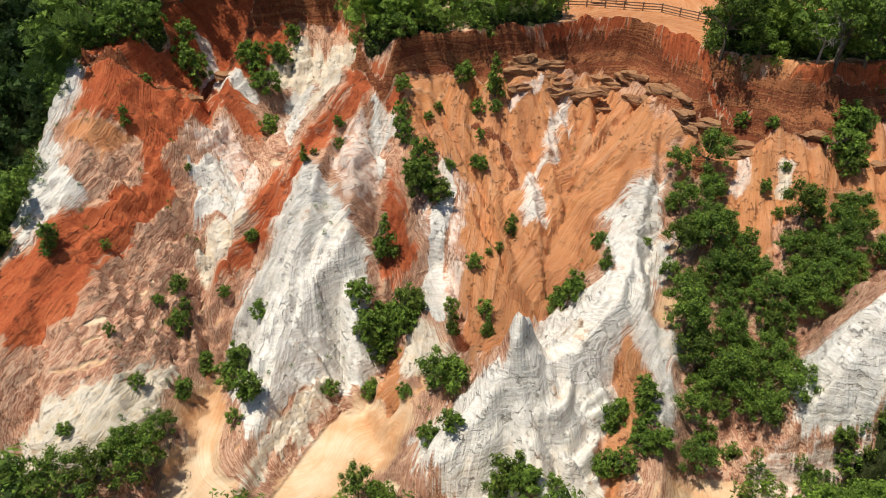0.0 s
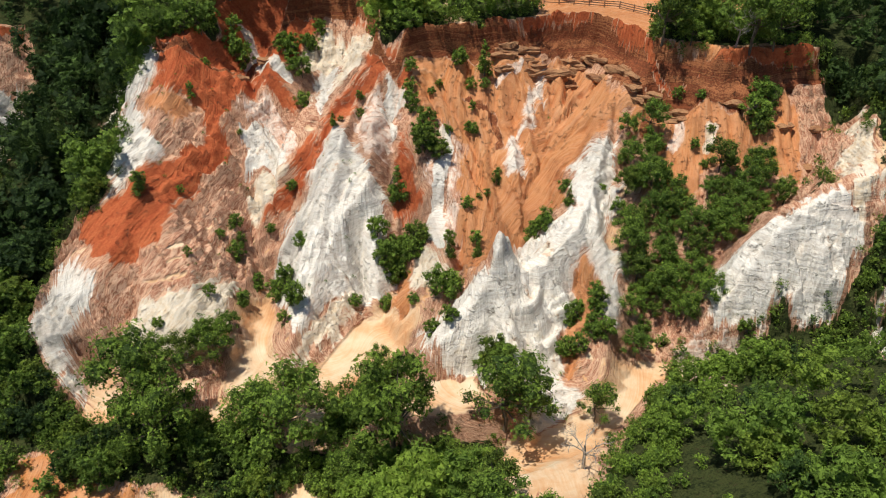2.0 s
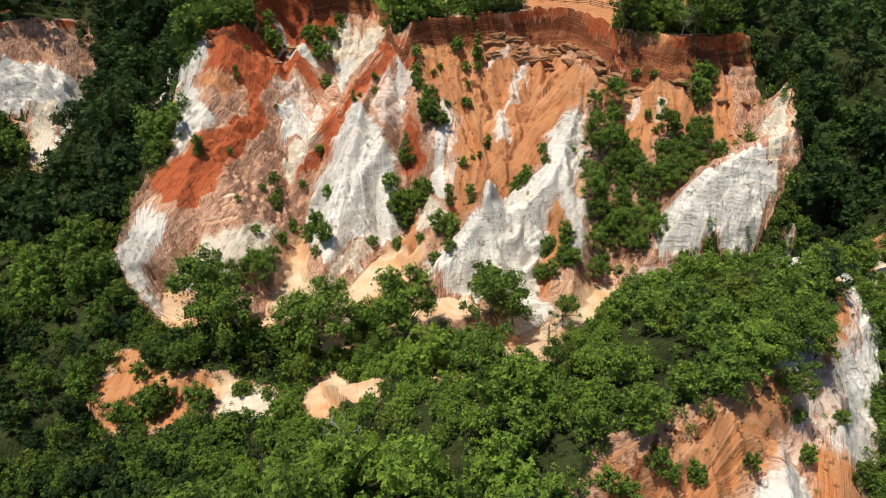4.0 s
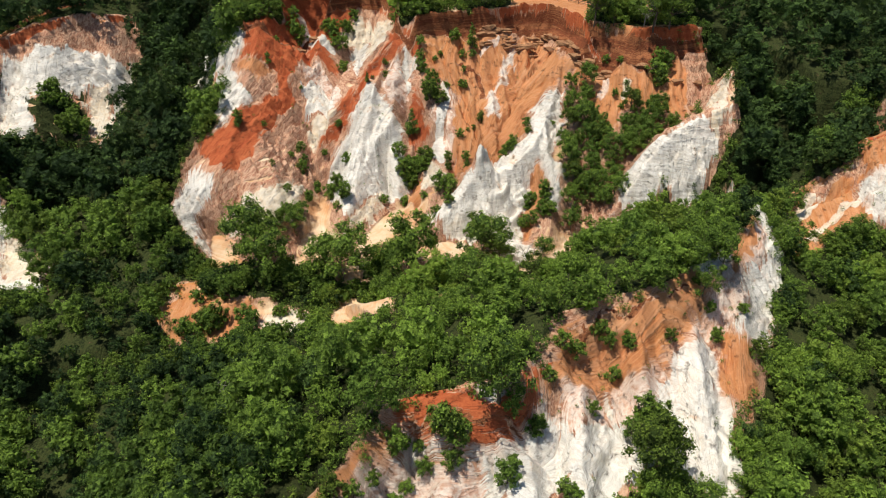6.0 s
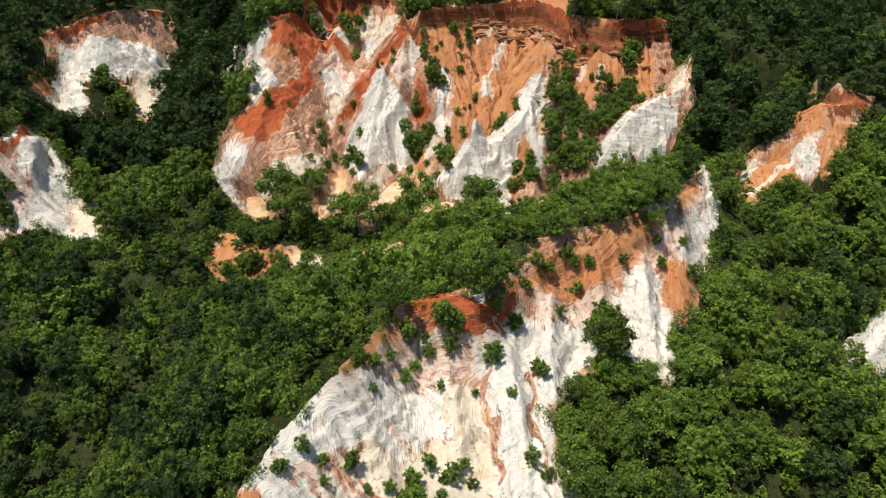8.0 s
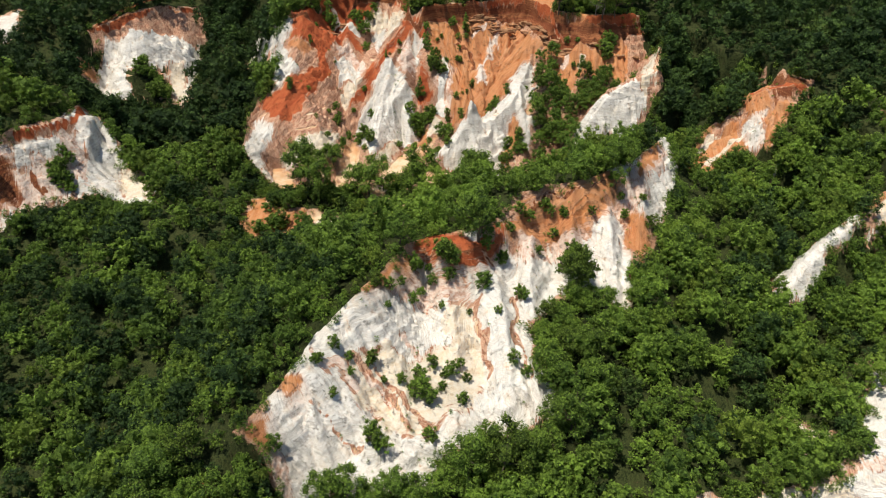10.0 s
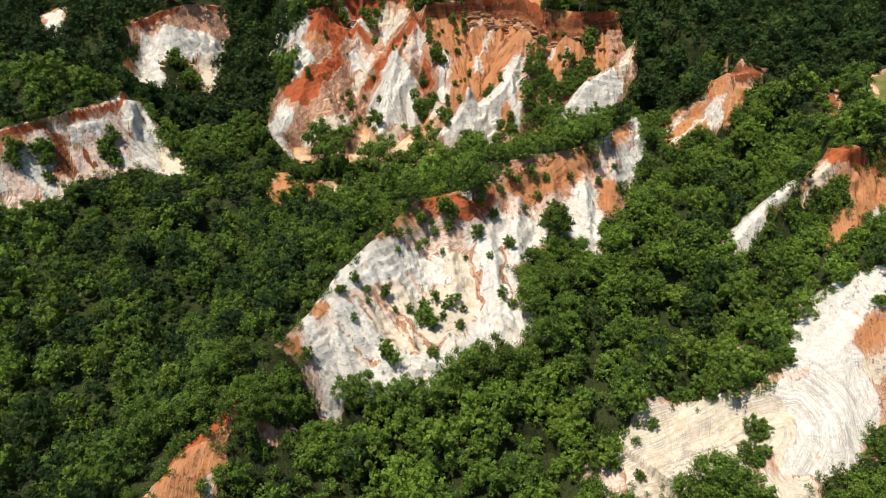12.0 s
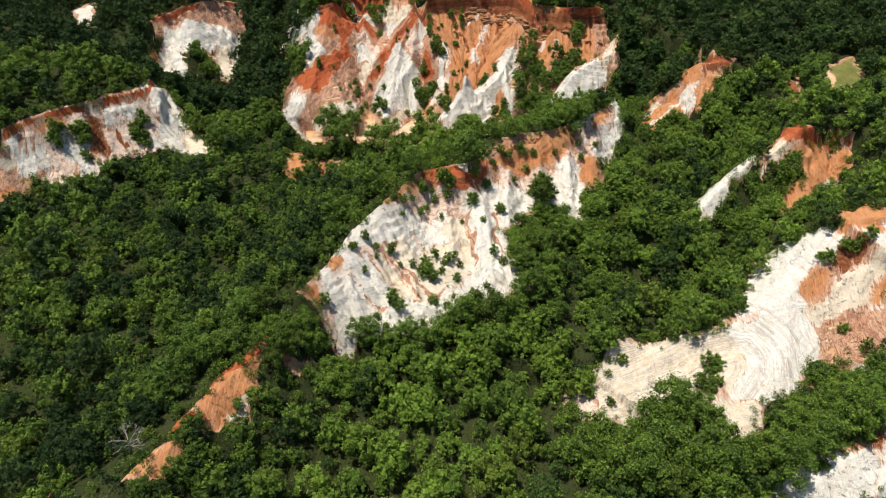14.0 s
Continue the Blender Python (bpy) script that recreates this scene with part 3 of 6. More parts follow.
def leaf_material(name, dark, light, warmth=0.4):
    mat = bpy.data.materials.new(name)
    nodes, links, out = links_of(mat)
    info = nodes.new("ShaderNodeObjectInfo")
    isle = nodes.new("ShaderNodeNewGeometry")
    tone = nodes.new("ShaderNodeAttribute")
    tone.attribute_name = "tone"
    # tone brings the painted top light and core shade into the leaf colour
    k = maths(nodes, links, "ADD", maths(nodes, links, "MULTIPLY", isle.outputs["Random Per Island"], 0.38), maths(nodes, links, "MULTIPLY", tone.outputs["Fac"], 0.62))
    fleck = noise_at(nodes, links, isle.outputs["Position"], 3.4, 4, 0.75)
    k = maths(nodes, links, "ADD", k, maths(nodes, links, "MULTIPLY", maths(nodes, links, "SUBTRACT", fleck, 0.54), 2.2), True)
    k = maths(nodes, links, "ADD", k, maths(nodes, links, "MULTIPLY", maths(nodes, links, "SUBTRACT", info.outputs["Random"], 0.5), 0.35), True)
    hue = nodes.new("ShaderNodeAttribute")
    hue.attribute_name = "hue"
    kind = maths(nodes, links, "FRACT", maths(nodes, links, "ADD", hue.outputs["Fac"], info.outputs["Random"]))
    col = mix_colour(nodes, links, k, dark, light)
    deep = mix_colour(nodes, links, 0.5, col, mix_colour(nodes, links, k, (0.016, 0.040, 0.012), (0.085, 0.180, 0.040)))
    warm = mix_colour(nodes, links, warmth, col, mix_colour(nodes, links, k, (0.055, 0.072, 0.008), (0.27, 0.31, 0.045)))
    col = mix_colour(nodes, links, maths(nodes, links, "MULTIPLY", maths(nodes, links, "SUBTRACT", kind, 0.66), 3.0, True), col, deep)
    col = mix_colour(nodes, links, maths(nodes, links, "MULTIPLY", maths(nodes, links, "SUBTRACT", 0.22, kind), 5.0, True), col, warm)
    links.new(col, out.inputs["Base Color"])
    bump = node(nodes, "ShaderNodeBump", Strength=0.8, Distance=0.25)
    links.new(fleck, bump.inputs["Height"])
    links.new(bump.outputs[0], out.inputs["Normal"])
    out.inputs["Roughness"].default_value = 0.65
    out.inputs["Specular IOR Level"].default_value = 0.25
    see = nodes.new("ShaderNodeBsdfTranslucent")
    links.new(col, see.inputs[0])
    both = nodes.new("ShaderNodeMixShader")
    both.inputs[0].default_value = 0.38
    links.new(out.outputs[0], both.inputs[1])
    links.new(see.outputs[0], both.inputs[2])
    # a spray of leaves is ragged, with gaps between the leaves
    gaps = noise_at(nodes, links, isle.outputs["Position"], 5.2, 2, 0.6)
    clear = nodes.new("ShaderNodeBsdfTransparent")
    ragged = nodes.new("ShaderNodeMixShader")
    links.new(maths(nodes, links, "LESS_THAN", gaps, 0.455), ragged.inputs[0])
    links.new(both.outputs[0], ragged.inputs[1])
    links.new(clear.outputs[0], ragged.inputs[2])
    links.new(ragged.outputs[0], nodes["Material Output"].inputs[0])
    return mat


def plain_material(name, low, high, scale=6.0, rough=0.85, stretch=(1, 1, 1)):
    mat = bpy.data.materials.new(name)
    nodes, links, out = links_of(mat)
    where = nodes.new("ShaderNodeTexCoord").outputs["Object"]
    n = noise_at(nodes, links, stretched(nodes, links, where, stretch), scale, 5, 0.6)
    r = ramp(nodes, [(0.35, low), (0.65, high)])
    links.new(n, r.inputs[0])
    links.new(r.outputs[0], out.inputs["Base Color"])
    out.inputs["Roughness"].default_value = rough
    bump = node(nodes, "ShaderNodeBump", Strength=0.5, Distance=0.03)
    links.new(n, bump.inputs["Height"])
    links.new(bump.outputs[0], out.inputs["Normal"])
    return mat


ROCK = rock_material()
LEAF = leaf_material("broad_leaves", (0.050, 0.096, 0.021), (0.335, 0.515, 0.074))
# darker copy of the leaf colours, for part of the same broadleaf crowns
DARK_LEAF = leaf_material("darker_leaves", (0.022, 0.050, 0.016), (0.160, 0.275, 0.060), 0.22)
BARK = plain_material("bark", (0.06, 0.045, 0.03), (0.17, 0.14, 0.11), 5, 0.95, (1, 1, 0.2))
GREY_WOOD = plain_material("dead_wood", (0.24, 0.22, 0.20), (0.45, 0.42, 0.38), 6, 0.9, (1, 1, 0.2))


# ---- the ground ----
def spaced(marks):
    """Grid lines with the spacing asked for between the marks."""
    lines = []
    for (a, step_a), (b, step_b) in zip(marks[:-1], marks[1:]):
        v = a
        while v < b - 0.3 * step_a:
            lines.append(v)
            k = (v - a) / (b - a)
            v += step_a + (step_b - step_a) * k
    lines.append(marks[-1][0])
    return np.array(lines)


XS = spaced([(-2600, 300), (-420, 45), (-190, 3.0), (-128, 0.75), (-70, 0.7), (-58, 0.32), (60, 0.32), (64, 0.45), (100, 0.5), (112, 0.65), (190, 3.0), (420, 45), (2600, 300)])
YS = spaced([(-2600, 300), (-420, 45), (-150, 3.0), (-100, 0.6), (-64, 0.45), (24, 0.45), (36, 0.33), (97, 0.33), (106, 0.7), (118, 0.8), (140, 2.0), (240, 8), (480, 45), (4200, 300)])
GX, GY = np.meshgrid(XS, YS)
GZ = land(GX, GY)
WX, WY = GX + 0.9 * fractal(GX * 0.35, GY * 0.35, 3, 81), GY + 0.9 * fractal(GX * 0.35, GY * 0.35, 3, 91)
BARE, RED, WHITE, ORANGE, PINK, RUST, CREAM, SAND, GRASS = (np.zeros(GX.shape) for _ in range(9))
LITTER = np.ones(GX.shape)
BY_NAME = {"red": RED, "white": WHITE, "orange": ORANGE, "pink": PINK, "rust": RUST, "cream": CREAM, "sand": SAND, "grass": GRASS, "litter": LITTER}


def window(points, margin):
    """The piece of the grid round some points."""
    xs, ys = [p[0] for p in points], [p[1] for p in points]
    a, b = np.searchsorted(XS, (min(xs) - margin, max(xs) + margin))
    c, d = np.searchsorted(YS, (min(ys) - margin, max(ys) + margin))
    return slice(c, d), slice(a, b)


def inside(points, X, Y, soft):
    """1 within a plan outline, 0 outside, with a soft edge."""
    ring = [(x, y, 0) for x, y in (*points, points[0])]
    d = along(ring, X, Y)[0]
    odd = np.zeros(X.shape, bool)
    for (ax, ay, _), (bx, by, _) in zip(ring[:-1], ring[1:]):
        if ay != by:
            odd ^= ((ay > Y) != (by > Y)) & (X < (bx - ax) * (Y - ay) / (by - ay) + ax)
    return np.clip(0.5 + np.where(odd, d, -d) / soft, 0, 1)


def lay(what, box, k):
    for name, field in BY_NAME.items():
        field[box] *= 1 - k
    if what in BY_NAME:
        BY_NAME[what][box] += k


def bare(*points):
    box = window(points, 3)
    k = inside(points, WX[box], WY[box], 0.8)
    BARE[box] = np.maximum(BARE[box], k)
    LITTER[box] = np.minimum(LITTER[box], 1 - k)


def area(what, *points):
    box = window(points, 3)
    lay(what, box, inside(points, WX[box], WY[box], 3.6))


def streak(what, radius, *points):
    box = window(points, radius + 3)
    d = along([(x, y, 0) for x, y in points], WX[box], WY[box])[0]
    lay(what, box, np.clip(0.5 + (radius - d) / (0.6 * radius + 0.5), 0, 1))


# bare ground
bare((-44.1, 86.7), (-38.2, 92.4), (-36.8, 99.2), (-40.2, 117.5), (-13.5, 116.6), (-12.1, 98.2), (-10.1, 86.5), (-5.1, 86.2), (4.7, 90.0), (15.8, 92.7), (25.1, 95.1), (30.1, 88.6), (32.1, 82.4), (36.4, 81.5), (52.1, 79.8), (58.0, 80.6), (58.5, 71.0), (44.6, 52.9), (42.3, 52.1), (36.4, 51.9), (34.1, 46.2), (29.6, 46.4), (27.9, 41.9), (25.0, 41.5), (-42.9, 41.3), (-48.5, 41.5), (-52.7, 45.6), (-52.3, 59.1), (-47.7, 61.7), (-45.4, 69.0), (-62.7, 100.2), (-45.7, 80.6), (-45.3, 84.9))
bare((28.8, 44.2), (36.4, 53.4), (46.9, 55.0), (60.3, 73.1), (57.9, 60.4), (57.5, 54.8), (52.6, 49.0), (51.4, 45.8), (41.3, 45.5), (32.8, 43.2))
bare((-53.8, 43.9), (-54.6, 58.0), (-46.7, 60.2), (-27.3, 54.8), (-25.9, 45.6), (-14.9, 37.4), (-15.1, 32.2), (-7.3, 33.5), (-2.1, 46.9), (22.7, 43.4), (30.3, 43.7), (27.7, 39.3), (16.9, 22.0), (12.2, 13.5), (5.5, 15.6), (6.4, 31.6), (1.1, 31.3), (-17.3, 31.3), (-24.5, 35.0), (-38.2, 35.4), (-43.3, 34.1), (-47.3, 38.6))
bare((-48.4, 18.1), (-43.5, 26.2), (-28.3, 25.5), (-28.3, 22.5), (-36.8, 17.7), (-46.9, 15.6))
bare((-17.8, 24.6), (-15.3, 27.0), (-7.9, 16.9), (-8.7, 12.8), (-16.3, 19.4))
bare((6.9, 17.3), (15.4, 12.9), (13.0, 4.6), (8.7, 5.5))
bare((55.9, 46.8), (51.6, 18.6), (47.1, 2.1), (40.1, -8.3), (36.2, -14.8), (32.1, -25.4), (28.4, -21.5), (23.0, -20.7), (14.2, -30.9), (16.1, -39.7), (20.3, -48.4), (10.6, -49.4), (1.0, -53.0), (-6.0, -59.8), (-17.3, -60.1), (-21.5, -65.0), (-27.3, -58.2), (-31.6, -55.8), (-27.1, -46.8), (-23.0, -39.5), (-18.7, -32.4), (-11.4, -27.1), (-5.3, -15.1), (8.1, -15.7), (14.0, -6.5), (24.4, -1.2), (36.4, 11.0), (44.0, 25.9))
bare((-45.8, -85.0), (-45.7, -78.1), (-42.4, -73.7), (-38.2, -72.5), (-36.7, -74.7), (-36.5, -78.9), (-38.0, -83.7), (-42.8, -87.5))
bare((-38.5, -73.1), (-38.6, -65.3), (-35.1, -62.7), (-33.3, -64.8), (-30.1, -69.4), (-26.5, -68.0), (-26.9, -69.2), (-30.9, -70.8), (-33.9, -68.4), (-36.3, -69.2), (-37.2, -72.8))
bare((-121.9, 14.0), (-115.5, 21.9), (-107.7, 29.2), (-97.8, 38.3), (-95.3, 53.6), (-87.6, 48.0), (-84.9, 41.6), (-75.3, 36.3), (-71.8, 26.2), (-85.5, 29.8), (-97.9, 22.4), (-105.4, 11.6), (-112.8, 7.6), (-121.4, 5.8), (-123.9, 2.9), (-125.0, 10.9))
bare((-127.1, 7.1), (-120.7, 11.8), (-117.3, 4.6), (-118.3, 0.6), (-125.8, -4.1))
bare((-105.1, 87.2), (-92.8, 98.6), (-80.7, 113.9), (-77.6, 102.8), (-76.6, 74.4), (-82.5, 75.6), (-93.7, 68.8), (-104.3, 75.8), (-101.1, 85.9))
bare((-134.7, 91.9), (-130.4, 101.6), (-122.6, 80.1), (-126.1, 74.5))
bare((58.1, 27.4), (64.1, 40.9), (73.0, 39.7), (81.7, 51.0), (84.1, 43.7), (90.5, 42.5), (82.3, 32.8), (78.5, 28.4), (75.8, 25.3), (68.7, 28.2), (63.9, 26.2))
bare((73.8, 19.0), (78.5, 23.6), (79.7, 23.2), (76.6, 18.8))
bare((60.9, -20.9), (64.8, -13.2), (73.1, -9.2), (81.2, -7.3), (81.6, -9.2), (74.0, -13.8), (67.4, -20.9))
bare((85.3, -1.8), (88.7, -2.2), (97.5, -1.6), (106.3, -3.1), (106.1, -7.5), (95.3, -14.3), (82.3, -26.6), (84.6, -17.7), (93.2, -10.2), (89.0, -7.6), (87.9, -10.9), (82.3, -11.6))
bare((95.3, -34.3), (90.5, -31.4), (89.0, -37.8), (74.6, -35.2), (68.1, -46.3), (59.3, -58.2), (46.7, -60.3), (37.7, -58.9), (31.7, -68.6), (23.8, -72.5), (28.5, -75.9), (33.8, -76.7), (35.6, -79.4), (38.8, -76.2), (48.8, -70.9), (52.4, -75.8), (50.6, -85.8), (59.6, -83.4), (62.7, -75.7), (70.0, -73.2), (77.6, -65.8), (86.1, -64.8), (93.0, -64.0), (103.0, -36.1))
bare((59.1, -93.3), (66.1, -89.9), (80.9, -86.3), (91.7, -84.5), (87.3, -96.5), (56.1, -97.0))
bare((56.5, -43.3), (62.1, -50.2), (56.8, -52.9))
bare((16.6, 98.6), (15.8, 92.6), (25.1, 95.1), (31.0, 84.3), (33.7, 88.5), (36.9, 95.6), (41.8, 96.0), (47.0, 90.1), (50.6, 93.4), (62.6, 119.5), (19.0, 117.0))
bare((115.8, 37.7), (127.6, 44.0), (123.3, 27.1), (113.3, 22.0), (109.6, 28.3))
bare((101.8, 28.8), (106.6, 31.2), (101.8, 17.9), (98.3, 16.7))
bare((-82.6, -94.9), (-72.2, -96.1), (-64.9, -95.0), (-54.9, -95.2), (-48.9, -92.6), (-45.9, -91.0), (-47.3, -96.5), (-53.4, -99.3), (-58.4, -103.6))
bare((-49.8, 19.4), (-49.3, 30.1), (-45.4, 31.4), (-42.8, 26.2), (-45.8, 21.1))
bare((-32.6, 22.4), (-26.7, 25.0), (-22.5, 22.1), (-24.7, 14.4), (-30.8, 18.3))
bare((-3.5, 16.6), (0.8, 16.2), (3.6, 12.7), (-0.4, 11.7))
bare((-19.5, 25.7), (-13.8, 16.2), (-15.1, 12.0), (-18.6, 16.3))

# colours of the beds
area('orange', (-4.5, 86.0), (3.3, 88.9), (14.5, 90.9), (16.7, 89.4), (23.7, 91.8), (26.5, 80.3), (23.8, 73.4), (18.5, 70.5), (16.6, 64.9), (11.0, 58.7), (3.7, 50.2), (2.9, 59.2), (2.3, 64.9), (3.2, 75.6), (1.1, 79.8), (-4.5, 81.5))
area('orange', (-5.9, 84.7), (1.1, 87.7), (3.2, 75.6), (1.1, 77.7), (-3.0, 73.5), (-4.8, 80.4))
area('orange', (26.7, 82.3), (52.1, 78.3), (51.1, 65.1), (39.1, 67.5), (34.9, 61.1), (31.9, 60.1), (32.2, 65.8), (31.6, 73.6), (27.4, 75.9))
area('orange', (30.6, 82.9), (52.1, 79.3), (51.3, 74.3), (41.8, 69.6), (37.8, 69.9), (35.0, 77.9), (29.6, 79.5))
area('orange', (37.5, 76.4), (43.3, 75.3), (42.9, 69.3), (37.6, 69.2))
streak('cream', 0.6, (38.9, 71.8), (38.2, 69.8))
area('rust', (31.1, 82.0), (40.1, 77.5), (52.1, 79.3), (51.9, 76.6), (42.3, 73.7), (37.6, 77.3), (30.3, 80.0))
area('rust', (40.3, 76.7), (45.6, 77.1), (48.3, 75.7), (41.9, 74.3))
streak('cream', 0.5, (30.4, 80.6), (34.9, 78.0))
streak('rust', 0.7, (34.3, 79.3), (38.4, 76.1))
area('rust', (14.4, 91.6), (23.6, 93.3), (29.2, 87.4), (31.6, 82.1), (34.3, 78.6), (28.9, 78.7), (26.6, 81.1), (23.6, 91.2), (16.9, 91.6))
area('rust', (31.5, 82.7), (40.0, 78.3), (52.1, 79.8), (52.1, 77.8), (40.3, 76.9), (34.3, 79.3))
streak('tan', 0.8, (25.1, 91.8), (28.2, 85.6), (31.0, 79.5))
streak('cream', 0.5, (24.4, 92.3), (27.9, 88.0))
streak('cream', 0.5, (-3.5, 86.1), (1.1, 87.6))
streak('cream', 0.5, (4.1, 89.1), (8.5, 89.9), (13.7, 89.9))
streak('rust', 0.8, (-4.5, 86.1), (1.1, 88.0), (8.5, 90.1), (14.5, 90.9))
streak('pink', 0.6, (8.4, 85.6), (12.9, 88.2))
streak('rust', 0.5, (4.0, 82.0), (8.2, 80.5), (8.7, 75.0))
streak('rust', 0.6, (30.6, 76.2), (33.2, 71.8))
streak('pink', 0.8, (36.6, 77.2), (34.4, 71.4))
streak('tan', 0.6, (43.8, 69.4), (47.4, 65.1))
area('red', (-43.7, 85.7), (-38.3, 91.5), (-36.4, 94.6), (-31.3, 91.8), (-30.8, 87.9), (-32.4, 81.8), (-33.3, 79.6), (-32.0, 77.8), (-33.5, 70.6), (-35.8, 65.2), (-38.8, 56.2), (-44.7, 52.3), (-46.3, 50.9), (-50.6, 60.9), (-47.1, 59.8), (-42.5, 62.5), (-39.9, 70.1), (-36.8, 74.2), (-36.9, 75.8), (-39.1, 79.4), (-45.3, 76.4), (-47.6, 80.1), (-43.3, 82.1))
area('red', (-47.3, 56.9), (-44.0, 58.3), (-40.4, 64.1), (-38.8, 59.6), (-41.4, 55.0), (-44.5, 51.3))
area('tan', (-44.7, 52.3), (-39.6, 55.4), (-35.8, 55.4), (-37.0, 51.4), (-44.2, 49.0), (-45.9, 48.4), (-46.3, 50.9))
# the buttress: red clay over brown striped beds, cream at the foot, white along its western edge
area('tan', (-44.5, 52.1), (-40.4, 56.3), (-38.4, 61.6), (-35.6, 68.7), (-32.0, 76.9), (-33.6, 78.8), (-29.2, 86.6), (-21.7, 75.5), (-24.5, 70.7), (-29.6, 68.9), (-28.8, 57.5), (-30.8, 44.4), (-38.9, 40.9), (-43.2, 41.9))
area('pink', (-46.5, 78.4), (-38.7, 79.0), (-37.4, 76.6), (-41.2, 72.5), (-44.2, 74.9))
area('white', (-52.0, 80.2), (-43.6, 74.7), (-41.2, 72.5), (-39.8, 70.0), (-43.3, 63.8), (-47.3, 61.4), (-46.9, 65.3))
area('white', (-31.9, 78.4), (-29.5, 86.2), (-21.7, 75.5), (-24.5, 71.1), (-30.3, 73.3))
streak('pink', 0.9, (-29.1, 84.1), (-26.7, 82.2), (-22.8, 75.8))
area('cream', (-43.5, 46.2), (-35.5, 49.8), (-28.7, 55.7), (-27.7, 53.1), (-30.6, 43.8), (-43.1, 41.8))
area('cream', (-28.8, 73.0), (-22.7, 72.6), (-23.3, 68.4), (-26.2, 65.0), (-29.6, 68.9))
area('red', (-43.5, 85.1), (-35.1, 93.7), (-29.8, 88.1), (-32.6, 83.5), (-35.4, 78.2), (-33.9, 74.1), (-36.1, 68.4), (-39.0, 61.6), (-41.0, 56.3), (-44.5, 52.4), (-47.3, 60.5), (-42.9, 65.0), (-39.4, 70.8), (-37.4, 76.6), (-38.7, 79.0), (-43.8, 78.4))
area('pink', (-45.4, 78.1), (-38.1, 79.3), (-37.1, 76.1), (-39.9, 70.8), (-43.3, 73.5))
area('red', (-43.8, 84.5), (-35.1, 93.7), (-34.3, 83.1), (-38.1, 79.2), (-44.6, 78.2), (-44.4, 81.2))
area('orange', (-44.5, 78.2), (-39.0, 79.1), (-37.6, 78.1), (-41.5, 74.8))
area('tan', (-45.7, 78.1), (-38.3, 79.5), (-36.7, 76.0), (-39.8, 70.9), (-42.7, 72.6), (-41.5, 74.8))
area('orange', (-45.1, 78.4), (-38.7, 79.4), (-37.3, 78.0), (-40.0, 75.0), (-43.8, 75.7))
area('red', (-45.2, 86.4), (-35.1, 93.8), (-34.3, 83.0), (-38.2, 79.3), (-45.0, 78.1), (-44.9, 81.8))
area('pink', (-32.4, 81.8), (-29.2, 86.9), (-21.7, 75.5), (-24.5, 75.1), (-28.5, 80.9))
area('red', (-37.0, 93.6), (-47.1, 129.0), (-12.7, 116.6), (-11.1, 98.6), (-14.9, 102.6), (-21.6, 102.6), (-24.2, 96.4), (-27.4, 92.8), (-23.8, 86.3), (-28.5, 86.6), (-32.3, 94.7), (-35.4, 96.4))
streak('white', 0.9, (-33.8, 98.6), (-31.9, 94.8), (-26.7, 92.1))
area('cream', (-24.4, 98.1), (-21.5, 101.5), (-12.9, 98.3), (-11.2, 84.3), (-15.7, 81.3), (-18.5, 79.2), (-22.6, 88.7), (-20.9, 94.3), (-24.5, 95.1))
area('white', (-22.5, 94.2), (-18.0, 97.1), (-16.5, 81.5), (-19.5, 81.4))
area('red', (-10.8, 86.0), (-5.9, 84.4), (-5.9, 82.0), (-9.4, 81.8), (-12.9, 80.2), (-16.0, 74.5), (-19.1, 71.4), (-21.1, 68.6), (-23.9, 67.7), (-26.0, 65.3), (-26.0, 67.1), (-22.8, 71.6), (-21.7, 75.5), (-19.3, 79.0), (-12.9, 82.7))
area('pink', (-13.5, 79.0), (-7.3, 82.1), (-6.1, 76.4), (-8.2, 73.8), (-12.3, 72.8))
streak('white', 1.0, (-7.7, 81.8), (-7.3, 80.6))
streak('white', 1.0, (-8.7, 79.0), (-7.2, 77.0))
area('red', (-6.1, 77.0), (-4.3, 73.2), (-3.3, 70.5), (-2.9, 66.6), (-6.3, 65.8), (-8.3, 67.3), (-6.4, 71.7))
area('white', (-18.4, 77.4), (-16.1, 75.6), (-13.0, 72.9), (-9.6, 68.7), (-7.6, 64.8), (-6.2, 59.4), (-9.1, 55.0), (-13.8, 53.0), (-16.7, 47.7), (-19.7, 46.7), (-23.9, 54.2), (-25.3, 61.3), (-21.8, 67.5), (-20.6, 71.0))
area('cream', (-17.1, 51.5), (-12.3, 55.5), (-14.7, 49.0), (-18.8, 43.2), (-19.7, 42.7))
area('white', (-62.8, 97.9), (-64.8, 111.6), (-50.6, 95.2), (-43.5, 84.4), (-43.1, 81.3), (-45.3, 78.6), (-45.8, 75.6))
area('white', (-53.8, 43.9), (-49.6, 53.8), (-45.5, 50.9), (-47.6, 42.3), (-43.3, 36.6), (-47.3, 38.6))
area('pink', (0.1, 77.0), (3.2, 75.6), (2.7, 70.1), (0.4, 65.7), (2.3, 64.3), (1.0, 59.3), (-2.1, 58.8), (-1.9, 68.5))
streak('white', 1.0, (0.8, 75.9), (1.1, 72.4), (-0.9, 68.1), (-0.9, 60.2))
area('cream', (-4.1, 59.2), (0.4, 58.1), (1.6, 54.4), (-2.0, 51.5), (-4.6, 55.5))
area('white', (12.9, 81.5), (16.7, 88.7), (16.1, 84.0), (12.4, 78.3), (12.7, 72.4), (9.8, 70.8), (9.7, 75.0))
